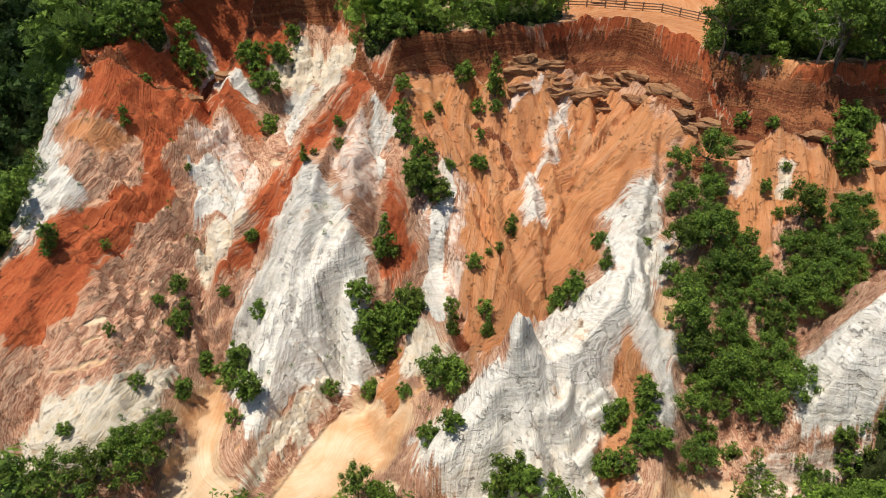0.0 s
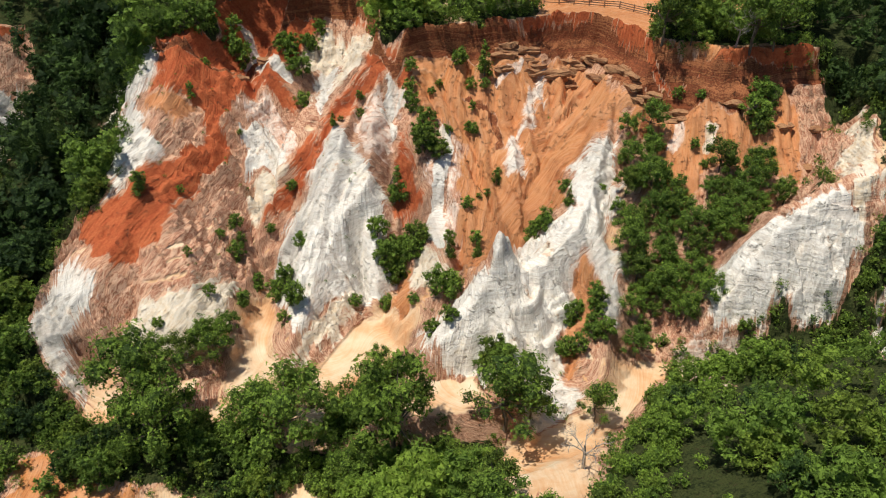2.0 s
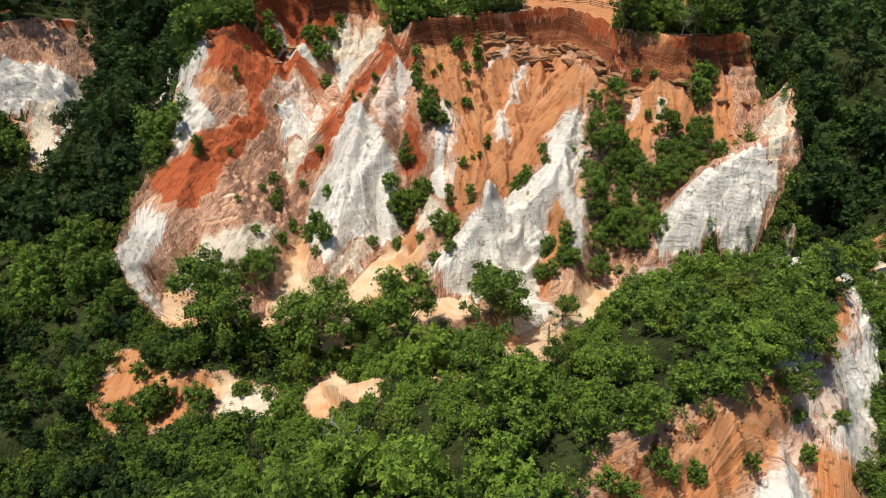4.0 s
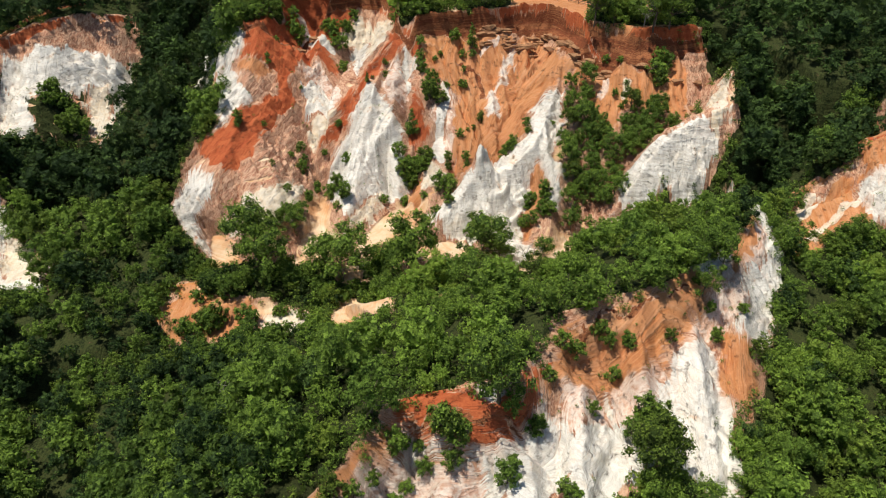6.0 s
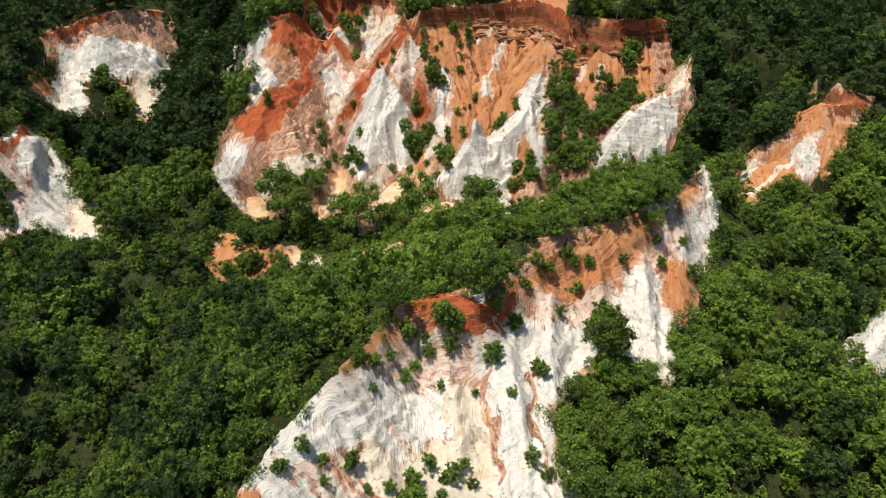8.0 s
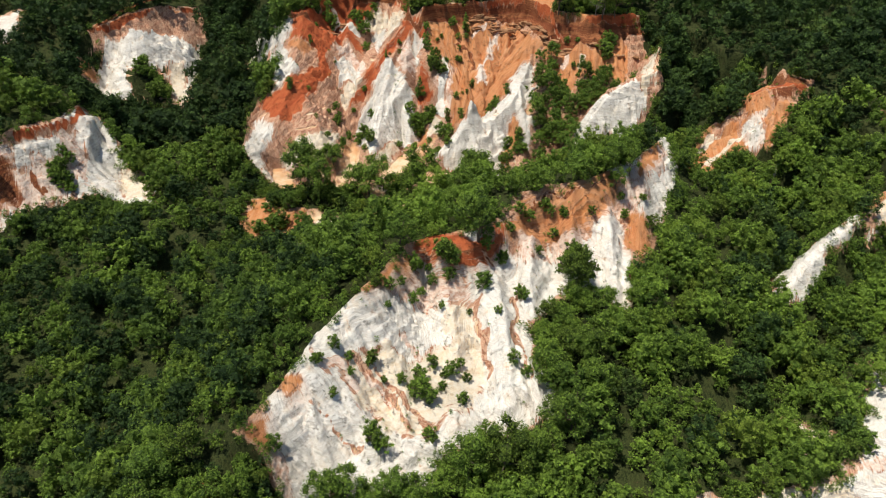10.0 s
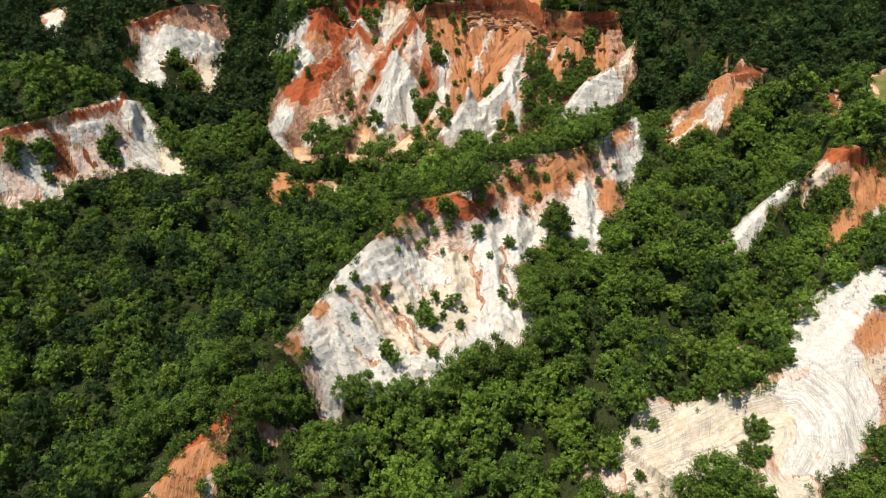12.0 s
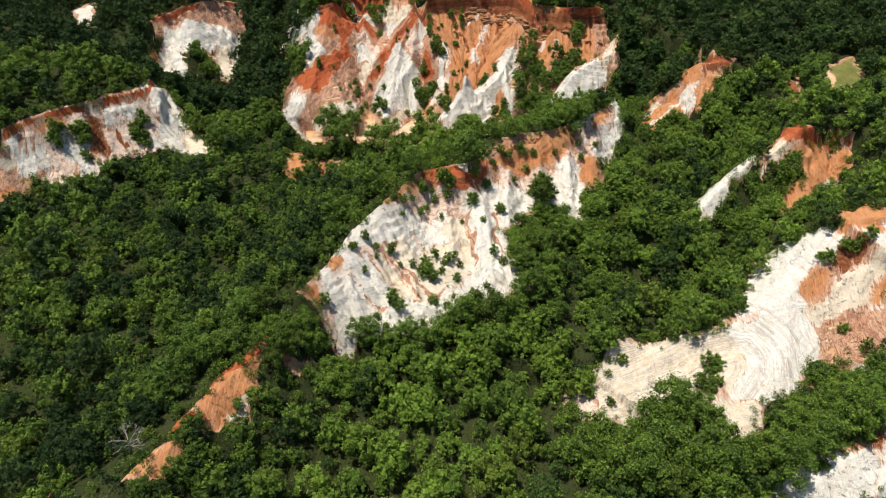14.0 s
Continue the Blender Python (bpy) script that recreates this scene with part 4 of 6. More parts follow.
area('white', (23.1, 73.4), (26.1, 74.9), (26.0, 67.2), (23.2, 60.5), (24.2, 52.7), (22.6, 45.8), (15.4, 45.2), (13.4, 39.5), (-0.2, 40.0), (-3.6, 46.4), (2.6, 50.7), (5.2, 48.6), (6.5, 50.4), (10.2, 59.8), (13.6, 60.2), (17.9, 60.8), (19.3, 71.6))
area('orange', (18.1, 54.1), (20.1, 54.1), (20.6, 48.9), (17.7, 46.7), (17.4, 51.0))
area('orange', (18.1, 49.3), (19.8, 50.8), (20.3, 47.6), (17.4, 41.7), (16.2, 38.3), (15.6, 42.9))
area('white', (35.5, 51.2), (41.2, 52.1), (48.2, 54.3), (53.3, 56.2), (53.4, 51.7), (50.4, 48.1), (51.4, 45.8), (41.3, 45.5), (34.3, 46.2))
area('cream', (59.8, 73.3), (55.7, 56.6), (53.9, 52.3), (52.0, 53.9), (52.5, 59.1))
area('pink', (30.5, 45.2), (41.3, 45.5), (30.7, 30.3), (30.1, 42.2))
area('white', (9.1, 40.2), (14.3, 42.8), (16.8, 35.5), (15.1, 33.4), (10.3, 32.6))
area('sand', (-7.8, 56.4), (-3.8, 49.1), (-7.3, 46.2), (-13.2, 36.3), (-16.4, 39.7), (-11.8, 49.2))
area('sand', (-9.1, 54.2), (-5.9, 55.1), (-3.7, 49.3), (-4.8, 46.7), (-10.3, 42.5), (-16.0, 42.6), (-13.5, 49.3))
streak('orange', 1.0, (-5.4, 57.4), (-5.7, 52.0))
area('sand', (-27.1, 54.7), (-25.2, 55.4), (-21.0, 40.9), (-28.5, 41.8), (-26.7, 48.4))
streak('orange', 0.8, (-26.2, 56.3), (-26.1, 48.9), (-25.9, 42.5))
area('sand', (22.7, 43.4), (28.6, 43.0), (20.8, 35.3), (12.4, 15.1), (5.5, 16.0), (7.2, 31.5), (15.1, 33.8))
area('sand', (-27.2, 54.1), (-25.7, 55.2), (-22.8, 39.0), (-26.5, 39.9))
area('orange', (-48.4, 18.1), (-43.5, 26.2), (-28.3, 25.5), (-28.3, 22.5), (-36.8, 17.7), (-46.9, 15.6))
area('sand', (-33.2, 24.9), (-28.3, 25.5), (-29.0, 22.4), (-32.6, 22.4))
area('sand', (-17.8, 24.6), (-15.3, 27.0), (-7.9, 16.9), (-8.7, 12.8), (-16.3, 19.4))
area('cream', (6.6, 14.6), (15.1, 11.8), (13.0, 4.6), (8.7, 5.5))
area('orange', (-49.8, 19.4), (-49.3, 30.1), (-45.4, 31.4), (-42.8, 26.2), (-45.8, 21.1))
area('cream', (-32.6, 22.4), (-26.7, 25.0), (-22.5, 22.1), (-24.7, 14.4), (-30.8, 18.3))
area('sand', (-3.5, 16.6), (0.8, 16.2), (3.6, 12.7), (-0.4, 11.7))
area('sand', (-19.5, 25.7), (-13.8, 16.2), (-15.1, 12.0), (-18.6, 16.3))
area('white', (55.9, 46.8), (51.6, 18.6), (47.1, 2.1), (40.1, -8.3), (36.2, -14.8), (32.1, -25.4), (28.4, -21.5), (23.0, -20.7), (14.2, -30.9), (16.1, -39.7), (20.3, -48.4), (10.6, -49.4), (1.0, -53.0), (-6.0, -59.8), (-17.3, -60.1), (-21.5, -65.0), (-27.3, -58.2), (-30.6, -55.6), (-27.1, -46.8), (-23.0, -39.5), (-18.7, -32.4), (-11.4, -27.1), (-5.3, -15.1), (8.1, -15.7), (14.0, -6.5), (24.4, -1.2), (36.4, 11.0), (44.0, 25.9))
area('cream', (0.0, -27.2), (6.4, -26.7), (6.5, -36.1), (5.7, -46.7), (-1.0, -47.0), (-5.3, -40.6), (-4.5, -34.5))
area('cream', (-18.0, -44.0), (-10.3, -37.6), (-6.1, -39.0), (-1.0, -47.8), (-5.8, -52.2), (-12.5, -47.7))
area('pink', (-14.9, -29.8), (-9.1, -24.2), (1.9, -21.4), (4.6, -25.7), (-1.8, -27.9), (-8.9, -28.6))
area('white', (-8.5, -30.5), (-0.9, -28.6), (0.8, -35.7), (-4.5, -36.2), (-7.1, -34.7))
area('white', (6.9, -25.8), (10.5, -23.8), (11.1, -36.6), (12.8, -47.0), (5.3, -47.3), (6.9, -36.4))
area('pink', (13.6, -13.0), (28.3, -4.5), (28.4, -9.0), (23.5, -14.8), (14.3, -18.5), (12.7, -14.7))
streak('white', 0.5, (19.1, -9.0), (19.2, -14.3))
streak('white', 0.5, (30.1, -7.3), (29.1, -12.0))
streak('pink', 0.7, (-20.9, -42.6), (-18.0, -44.0), (-15.3, -44.9))
streak('pink', 0.6, (-12.6, -42.7), (-10.6, -44.1), (-8.9, -46.1))
streak('pink', 0.5, (-7.1, -34.9), (-4.9, -37.3))
streak('cream', 1.2, (-4.4, -39.0), (-1.0, -44.7))
streak('tan', 0.4, (-15.1, -40.5), (-10.2, -43.9), (-5.9, -50.4))
streak('tan', 0.4, (-20.8, -49.4), (-17.0, -51.5), (-12.9, -54.3))
streak('tan', 0.4, (-12.8, -39.3), (-8.5, -44.1), (-2.6, -49.1))
streak('tan', 0.35, (5.5, -26.0), (6.6, -33.4), (6.8, -40.7))
streak('tan', 0.35, (13.1, -23.4), (12.1, -32.6), (13.7, -40.4))
streak('pink', 0.9, (-26.7, -55.9), (-24.7, -59.9), (-22.4, -62.5))
area('orange', (-26.3, -46.5), (-23.0, -45.5), (-21.6, -48.1), (-24.2, -50.2))
area('orange', (-30.6, -55.8), (-27.4, -52.0), (-26.0, -56.4), (-28.7, -57.4))
area('pink', (30.0, -0.9), (37.5, 5.6), (48.8, 21.4), (50.8, 18.8), (48.3, 11.5), (44.2, 2.0), (36.7, -2.8), (30.7, -5.8))
area('white', (43.6, 8.4), (48.6, 14.3), (54.1, 27.4), (48.5, 9.1), (43.2, 0.1), (40.1, -0.1))
area('orange', (37.1, -0.5), (42.1, -2.7), (38.4, -14.1), (35.2, -9.3))
area('red', (-6.5, -20.4), (-5.6, -16.9), (-0.9, -15.5), (4.8, -17.8), (8.6, -16.3), (11.7, -11.9), (15.0, -6.7), (25.5, -2.1), (33.8, 3.8), (36.1, 3.3), (29.5, -4.0), (20.3, -7.1), (14.7, -11.3), (11.2, -14.9), (7.1, -21.0), (1.9, -21.1), (-4.7, -19.7))
area('orange', (-15.7, -31.0), (-6.5, -20.1), (-6.0, -21.1), (-13.9, -32.1))
streak('orange', 0.8, (41.2, 8.0), (48.1, 19.6))
area('orange', (14.0, -7.3), (25.6, -1.6), (33.8, 3.4), (36.1, 3.0), (30.3, -5.3), (25.0, -10.0), (14.6, -13.7), (11.6, -14.9))
streak('rust', 0.25, (-5.1, -18.8), (0.1, -18.9), (4.8, -19.2), (8.6, -20.2))
streak('rust', 0.25, (16.0, -7.4), (23.4, -3.9), (32.4, 0.7))
area('orange', (-45.8, -85.0), (-45.7, -78.1), (-42.4, -73.7), (-38.2, -72.5), (-36.7, -74.7), (-36.5, -78.9), (-38.0, -83.7), (-42.8, -87.5))
area('orange', (-38.5, -73.1), (-38.6, -65.3), (-35.1, -62.7), (-33.3, -64.8), (-30.1, -69.4), (-26.5, -68.0), (-26.9, -69.2), (-30.9, -70.8), (-33.9, -68.4), (-36.3, -69.2), (-37.2, -72.8))
area('tan', (-30.6, -69.7), (-26.5, -68.1), (-27.2, -68.9), (-30.7, -70.6))
streak('red', 1.0, (-44.8, -78.8), (-41.5, -74.3), (-37.7, -69.5), (-34.5, -63.7))
streak('red', 1.5, (-64.3, -96.6), (-52.8, -91.9), (-45.7, -86.3))
streak('cream', 0.6, (-39.9, -83.8), (-36.9, -79.4))
area('orange', (-82.6, -94.9), (-72.2, -96.1), (-64.9, -95.0), (-54.9, -95.2), (-48.9, -92.6), (-45.9, -91.0), (-47.3, -96.5), (-53.4, -99.3), (-58.4, -103.6))
area('white', (-121.9, 14.0), (-115.5, 21.9), (-107.7, 29.2), (-97.8, 38.3), (-95.3, 53.6), (-87.6, 48.0), (-84.9, 41.6), (-75.3, 36.3), (-71.8, 26.2), (-85.5, 29.8), (-97.9, 22.4), (-105.4, 11.6), (-112.8, 7.6), (-121.4, 5.8), (-123.9, 2.9), (-125.0, 10.9))
area('white', (-95.1, 50.5), (-85.9, 41.7), (-75.7, 34.6), (-74.1, 28.2), (-85.9, 32.5))
area('white', (-105.3, 30.4), (-97.4, 37.0), (-94.9, 34.7), (-104.0, 26.6))
area('pink', (-119.7, 15.3), (-115.5, 21.3), (-106.6, 29.7), (-105.5, 27.2), (-110.8, 19.3), (-115.1, 14.0))
area('pink', (-109.6, 23.0), (-105.3, 25.9), (-96.6, 24.2), (-97.9, 22.4), (-106.6, 17.5))
area('pink', (-96.9, 36.6), (-93.5, 42.4), (-89.4, 34.6), (-93.1, 31.4))
streak('cream', 1.5, (-110.9, 19.9), (-108.4, 13.1))
streak('cream', 1.5, (-119.7, 11.5), (-114.5, 9.2))
streak('rust', 1.5, (-104.5, 22.4), (-99.6, 23.5))
area('pink', (-121.1, 15.2), (-114.3, 22.6), (-106.3, 30.4), (-95.3, 40.7), (-91.2, 34.7), (-92.5, 27.6), (-99.7, 21.5), (-107.5, 12.7), (-116.0, 8.2), (-121.6, 10.1))
area('white', (-111.9, 18.7), (-107.8, 21.2), (-104.7, 18.1), (-107.0, 12.9), (-111.0, 15.1))
area('white', (-104.7, 30.7), (-96.6, 37.3), (-95.6, 33.7), (-100.5, 29.4), (-104.1, 27.8))
area('white', (-121.5, 11.1), (-116.9, 15.0), (-114.5, 10.7), (-119.9, 8.0))
area('white', (-93.4, 45.0), (-91.2, 45.1), (-83.1, 40.1), (-83.9, 32.9), (-90.0, 38.3))
area('cream', (-85.8, 40.1), (-79.9, 40.4), (-74.1, 29.9), (-81.3, 31.8))
area('rust', (-108.4, 27.7), (-105.4, 28.4), (-102.8, 24.6), (-101.9, 22.0), (-105.3, 19.3), (-105.9, 25.2))
area('orange', (-120.7, 14.8), (-115.3, 21.6), (-111.3, 24.3), (-112.1, 21.6), (-117.9, 17.0))
streak('rust', 0.5, (-100.4, 27.9), (-97.0, 26.0))
streak('pink', 0.4, (-94.4, 35.0), (-89.5, 31.5))
area('orange', (-124.7, -0.6), (-120.4, 1.6), (-118.1, 0.1), (-123.5, -2.8))
area('cream', (-125.5, 6.5), (-122.7, 8.8), (-121.8, 5.3), (-125.1, 2.4))
area('white', (-105.1, 87.2), (-92.8, 98.6), (-80.7, 113.9), (-77.6, 102.8), (-76.6, 74.4), (-82.5, 75.6), (-93.7, 68.8), (-104.3, 75.8), (-101.1, 85.9))
area('tan', (-99.2, 89.9), (-87.0, 105.2), (-80.7, 113.1), (-81.2, 104.3), (-90.2, 92.7))
area('cream', (-84.5, 88.9), (-81.3, 91.8), (-78.1, 77.2), (-82.1, 78.5))
area('litter', (-91.6, 78.3), (-85.4, 87.8), (-82.9, 79.8), (-89.2, 72.8))
area('tan', (-105.4, 89.5), (-100.0, 92.7), (-94.8, 98.3), (-88.1, 104.8), (-81.3, 112.1), (-77.9, 104.0), (-81.5, 98.8), (-87.6, 102.9), (-91.4, 92.4), (-100.2, 88.7), (-104.4, 83.4), (-104.9, 74.8))
area('orange', (-107.6, 78.3), (-104.3, 79.6), (-103.7, 77.7), (-104.3, 70.5))
streak('rust', 0.9, (-105.6, 88.2), (-100.6, 94.2), (-95.9, 105.0), (-91.4, 112.9))
area('cream', (-83.5, 85.7), (-81.6, 89.3), (-77.5, 77.2), (-79.4, 74.0))
area('litter', (-93.7, 79.8), (-89.0, 80.8), (-83.6, 83.1), (-81.8, 75.8), (-88.3, 71.9), (-90.8, 72.4))
area('white', (-134.7, 91.9), (-130.4, 101.6), (-122.6, 80.1), (-126.1, 74.5))
area('orange', (58.1, 27.4), (64.1, 40.9), (73.0, 39.7), (81.7, 51.0), (84.1, 43.7), (90.5, 42.5), (82.3, 32.8), (78.5, 28.4), (75.8, 25.3), (68.7, 28.2), (63.9, 26.2))
area('rust', (81.4, 51.3), (84.1, 43.7), (90.8, 42.5), (85.0, 35.8), (78.7, 33.8))
streak('cream', 1.0, (60.4, 31.4), (67.4, 38.4), (73.3, 38.4))
streak('cream', 0.8, (63.6, 28.1), (69.9, 33.1), (73.5, 33.9))
streak('tan', 0.8, (69.0, 38.5), (74.1, 37.7))
area('white', (73.0, 36.1), (77.2, 34.3), (75.0, 27.2), (71.8, 27.1))
area('white', (73.8, 19.0), (78.5, 23.6), (79.7, 23.2), (76.6, 18.8))
area('white', (60.9, -20.9), (64.8, -13.2), (73.1, -9.2), (81.2, -7.3), (81.6, -9.2), (74.0, -13.8), (67.4, -20.9))
area('orange', (85.3, -1.8), (88.7, -2.2), (97.5, -1.6), (106.3, -3.1), (106.1, -7.5), (95.3, -14.3), (82.3, -26.6), (84.6, -17.7), (93.2, -10.2), (89.0, -7.6), (87.9, -10.9), (82.3, -11.6))
area('white', (82.3, -11.6), (83.4, -10.0), (87.1, -9.3), (86.4, -11.9))
area('cream', (82.4, -6.9), (87.1, -4.6), (94.3, -4.4), (89.0, -7.6), (84.6, -9.5))
streak('white', 0.9, (95.8, -14.9), (102.2, -10.9))
area('red', (88.6, -1.8), (90.0, -0.9), (103.5, -0.6), (106.3, -3.1), (103.9, -1.7), (89.0, -5.7))
area('white', (95.3, -34.3), (90.5, -31.4), (89.0, -37.8), (74.6, -35.2), (68.1, -46.3), (59.3, -58.2), (46.7, -60.3), (37.7, -58.9), (31.7, -68.6), (23.8, -72.5), (28.5, -75.9), (33.8, -76.7), (35.6, -79.4), (38.8, -76.2), (48.8, -70.9), (52.4, -75.8), (50.6, -85.8), (59.6, -83.4), (62.7, -75.7), (70.0, -73.2), (77.6, -65.8), (86.1, -64.8), (93.0, -64.0), (103.0, -36.1))
area('rust', (81.8, -54.5), (90.3, -55.2), (91.8, -62.9), (84.7, -68.4), (77.6, -65.8))
area('cream', (50.4, -64.6), (59.8, -65.2), (56.4, -72.6), (49.6, -71.7))
area('cream', (23.8, -72.5), (29.5, -69.9), (34.3, -73.6), (33.8, -76.7))
area('pink', (72.7, -34.2), (76.7, -37.9), (70.4, -46.2))
area('pink', (59.8, -56.6), (68.1, -55.0), (66.0, -58.5))
area('white', (59.1, -93.3), (66.1, -89.9), (80.9, -86.3), (91.7, -84.5), (87.3, -96.5), (56.1, -97.0))
area('rust', (71.5, -87.7), (81.2, -85.3), (80.1, -88.9))
area('cream', (23.8, -71.7), (36.9, -62.4), (44.5, -60.1), (60.4, -59.8), (64.8, -60.1), (60.3, -71.3), (51.9, -75.5), (37.4, -79.2), (34.2, -76.0), (29.2, -74.7))
area('white', (62.0, -59.7), (68.3, -58.6), (77.1, -56.8), (76.4, -63.7), (70.9, -72.8), (64.9, -74.8), (62.0, -69.8), (65.0, -64.7))
area('white', (73.8, -36.6), (79.8, -35.3), (88.4, -37.1), (87.8, -41.6), (81.9, -44.8), (75.8, -49.5), (68.7, -48.1))
area('cream', (78.3, -55.7), (84.1, -49.7), (94.1, -46.3), (96.2, -47.9), (92.5, -52.1), (86.5, -53.4), (79.6, -57.1))
area('rust', (83.2, -45.8), (88.5, -43.3), (90.8, -41.1), (93.7, -43.8), (92.7, -45.8), (87.0, -46.6), (84.1, -49.7), (78.9, -50.2))
area('tan', (79.2, -58.0), (91.9, -54.7), (94.2, -57.4), (89.6, -66.9), (82.0, -66.7), (78.4, -67.9))
area('rust', (79.8, -61.2), (85.1, -58.6), (84.6, -64.5), (80.3, -66.9))
area('cream', (24.4, -72.2), (31.8, -69.1), (37.6, -59.7), (43.7, -60.6), (50.3, -60.4), (60.2, -64.6), (52.8, -71.4), (46.1, -70.5), (38.0, -74.2), (32.4, -75.3))
area('white', (61.3, -60.0), (67.6, -58.8), (77.9, -56.1), (79.4, -61.4), (73.6, -70.6), (62.3, -76.2), (58.6, -72.5), (62.1, -67.9))
area('cream', (80.2, -53.6), (93.2, -46.7), (94.4, -49.5), (90.2, -53.7), (81.2, -56.0))
area('tan', (79.8, -59.0), (93.7, -56.4), (90.7, -64.5), (84.3, -67.1), (78.8, -67.7))
area('orange', (72.6, -71.3), (78.1, -67.2), (81.4, -66.8), (74.3, -72.7))
area('orange', (80.8, -46.4), (86.5, -45.6), (85.0, -48.2), (80.1, -51.9), (77.8, -49.9))
area('cream', (53.7, -75.4), (61.0, -76.1), (61.2, -81.1), (54.4, -85.3), (51.2, -79.8))
area('red', (71.9, -72.0), (76.7, -67.7), (82.0, -66.7), (78.6, -69.7))
area('orange', (88.7, -36.0), (102.2, -20.3), (100.1, -35.3), (97.2, -42.3), (89.4, -38.8))
area('orange', (93.5, -49.8), (96.2, -48.7), (94.8, -54.9), (92.9, -53.0))
area('white', (81.9, -67.4), (89.6, -66.9), (85.7, -75.7), (80.9, -73.2))
area('pink', (52.6, -69.5), (55.8, -69.4), (55.2, -74.1), (51.8, -73.6))
area('cream', (51.9, -78.5), (58.6, -77.0), (60.6, -80.3), (56.8, -83.6), (52.2, -82.6))
area('pink', (24.0, -70.0), (29.0, -70.3), (31.4, -74.0), (27.5, -76.2))
area('cream', (56.5, -43.3), (62.1, -50.2), (56.8, -52.9))
area('orange', (16.6, 98.6), (15.8, 92.6), (25.1, 95.1), (31.0, 84.3), (33.7, 88.5), (36.9, 95.6), (41.8, 96.0), (47.0, 90.1), (50.6, 93.4), (50.5, 98.7), (45.9, 96.9), (43.8, 101.7), (43.0, 109.1), (18.0, 108.9))
streak('sand', 1.0, (1.5, 90.1), (0.8, 98.2), (1.4, 111.3))
area('grass', (116.5, 37.5), (127.6, 44.0), (123.3, 27.1), (113.3, 22.0))
area('sand', (110.7, 31.2), (116.1, 32.6), (112.6, 22.1), (110.2, 23.9))
area('rust', (101.8, 28.8), (106.6, 31.2), (101.8, 17.9), (98.3, 16.7))

# the far side of the middle ridge is wooded right up to its crest
ROUND = wobble(GX, GY)
d_crest, _, _, side_crest = along(MIDDLE_CREST, GX + 0.7 * ROUND, GY + 0.7 * ROUND)
hidden = (side_crest < 0) & (d_crest > 0.8) & (d_crest < 16) & (GY < 26)
BARE[hidden] = 0
LITTER[hidden] = 1
# flat bare ground that has no colour yet is sand
dz_y, dz_x = np.gradient(GZ, YS, XS)
flat = np.clip((0.42 - np.hypot(dz_x, dz_y)) / 0.12, 0, 1) * BARE
lay("orange", (slice(None), slice(None)), flat * (GY > 84) * np.clip(1 - RED - WHITE - ORANGE - PINK - RUST - CREAM - GRASS, 0, 1))
lay("sand", (slice(None), slice(None)), flat * np.clip(1 - RED - WHITE - ORANGE - PINK - RUST - CREAM - GRASS, 0, 1))
# the red clay cap that shows along the rims; its dark rust also paints in overhang shade
for rim, reach in ((HEAD_RIM[:16], 1.25), (HEAD_RIM[14:] + EAST_RIM[:5], 1.1), (EAST_RIM[6:19], 0.9), (WEST_RIM, 0.9)):
    d_rim, s_rim, _, side_rim = along(rim, GX + 0.6 * ROUND, GY + 0.5 * ROUND)
    lay("rust" if reach > 1.0 else "red", (slice(None), slice(None)), np.where(side_rim < 0, np.clip((reach + 0.5 * fractal(s_rim * 0.2, d_rim, 2, 95) - d_rim) / 0.5, 0, 1), np.clip((0.4 - d_rim) / 0.3, 0, 1)) * BARE)
d_rim, s_rim, _, side_rim = along(HEAD_RIM[16:] + EAST_RIM[:5], GX + 0.6 * ROUND, GY + 0.5 * ROUND)
lay("rust", (slice(None), slice(None)), np.clip((3.4 + 1.2 * fractal(s_rim * 0.15, d_rim * 0.3, 2, 99) - d_rim) / 1.0, 0, 1) * (side_rim < 0) * (d_rim > 0.35) * BARE)
d_rim, s_rim, _, side_rim = along(HEAD_RIM[14:] + EAST_RIM[:5], GX + 0.6 * ROUND, GY + 0.5 * ROUND)
lay("red", (slice(None), slice(None)), np.clip((0.42 + 0.3 * fractal(s_rim * 0.15, d_rim, 2, 97) - d_rim) / 0.25, 0, 1) * BARE)
for field in BY_NAME.values():
    np.clip(field, 0, 1, out=field)
GZ = weathered(GX, GY, GZ, BARE * (1 - 0.8 * SAND) * (1 - np.where(GY < 30, 0.75, 0.15) * RED) * (1 - 0.1 * ORANGE) * np.where((GX > 28) & (GY < -30), 0.3, np.where(GY < 30, 0.75, 1)), np.hypot(dz_x, dz_y), np.clip(RED + ORANGE, 0, 1))
dz_y, dz_x = np.gradient(GZ, YS, XS)
RAIN, CLAY = runoff(XS, YS, GZ, np.clip(RED + 0.8 * ORANGE + 0.6 * RUST, 0, 1))
RAIN = np.clip(np.log2(1 + RAIN / 0.5) / 9, 0, 1)


def ground_at(x, y):
    i = int(np.clip(np.searchsorted(XS, x) - 1, 0, len(XS) - 2))
    j = int(np.clip(np.searchsorted(YS, y) - 1, 0, len(YS) - 2))
    u, v = (x - XS[i]) / (XS[i + 1] - XS[i]), (y - YS[j]) / (YS[j + 1] - YS[j])
    return float(GZ[j, i] * (1 - u) * (1 - v) + GZ[j, i + 1] * u * (1 - v) + GZ[j + 1, i] * (1 - u) * v + GZ[j + 1, i + 1] * u * v)


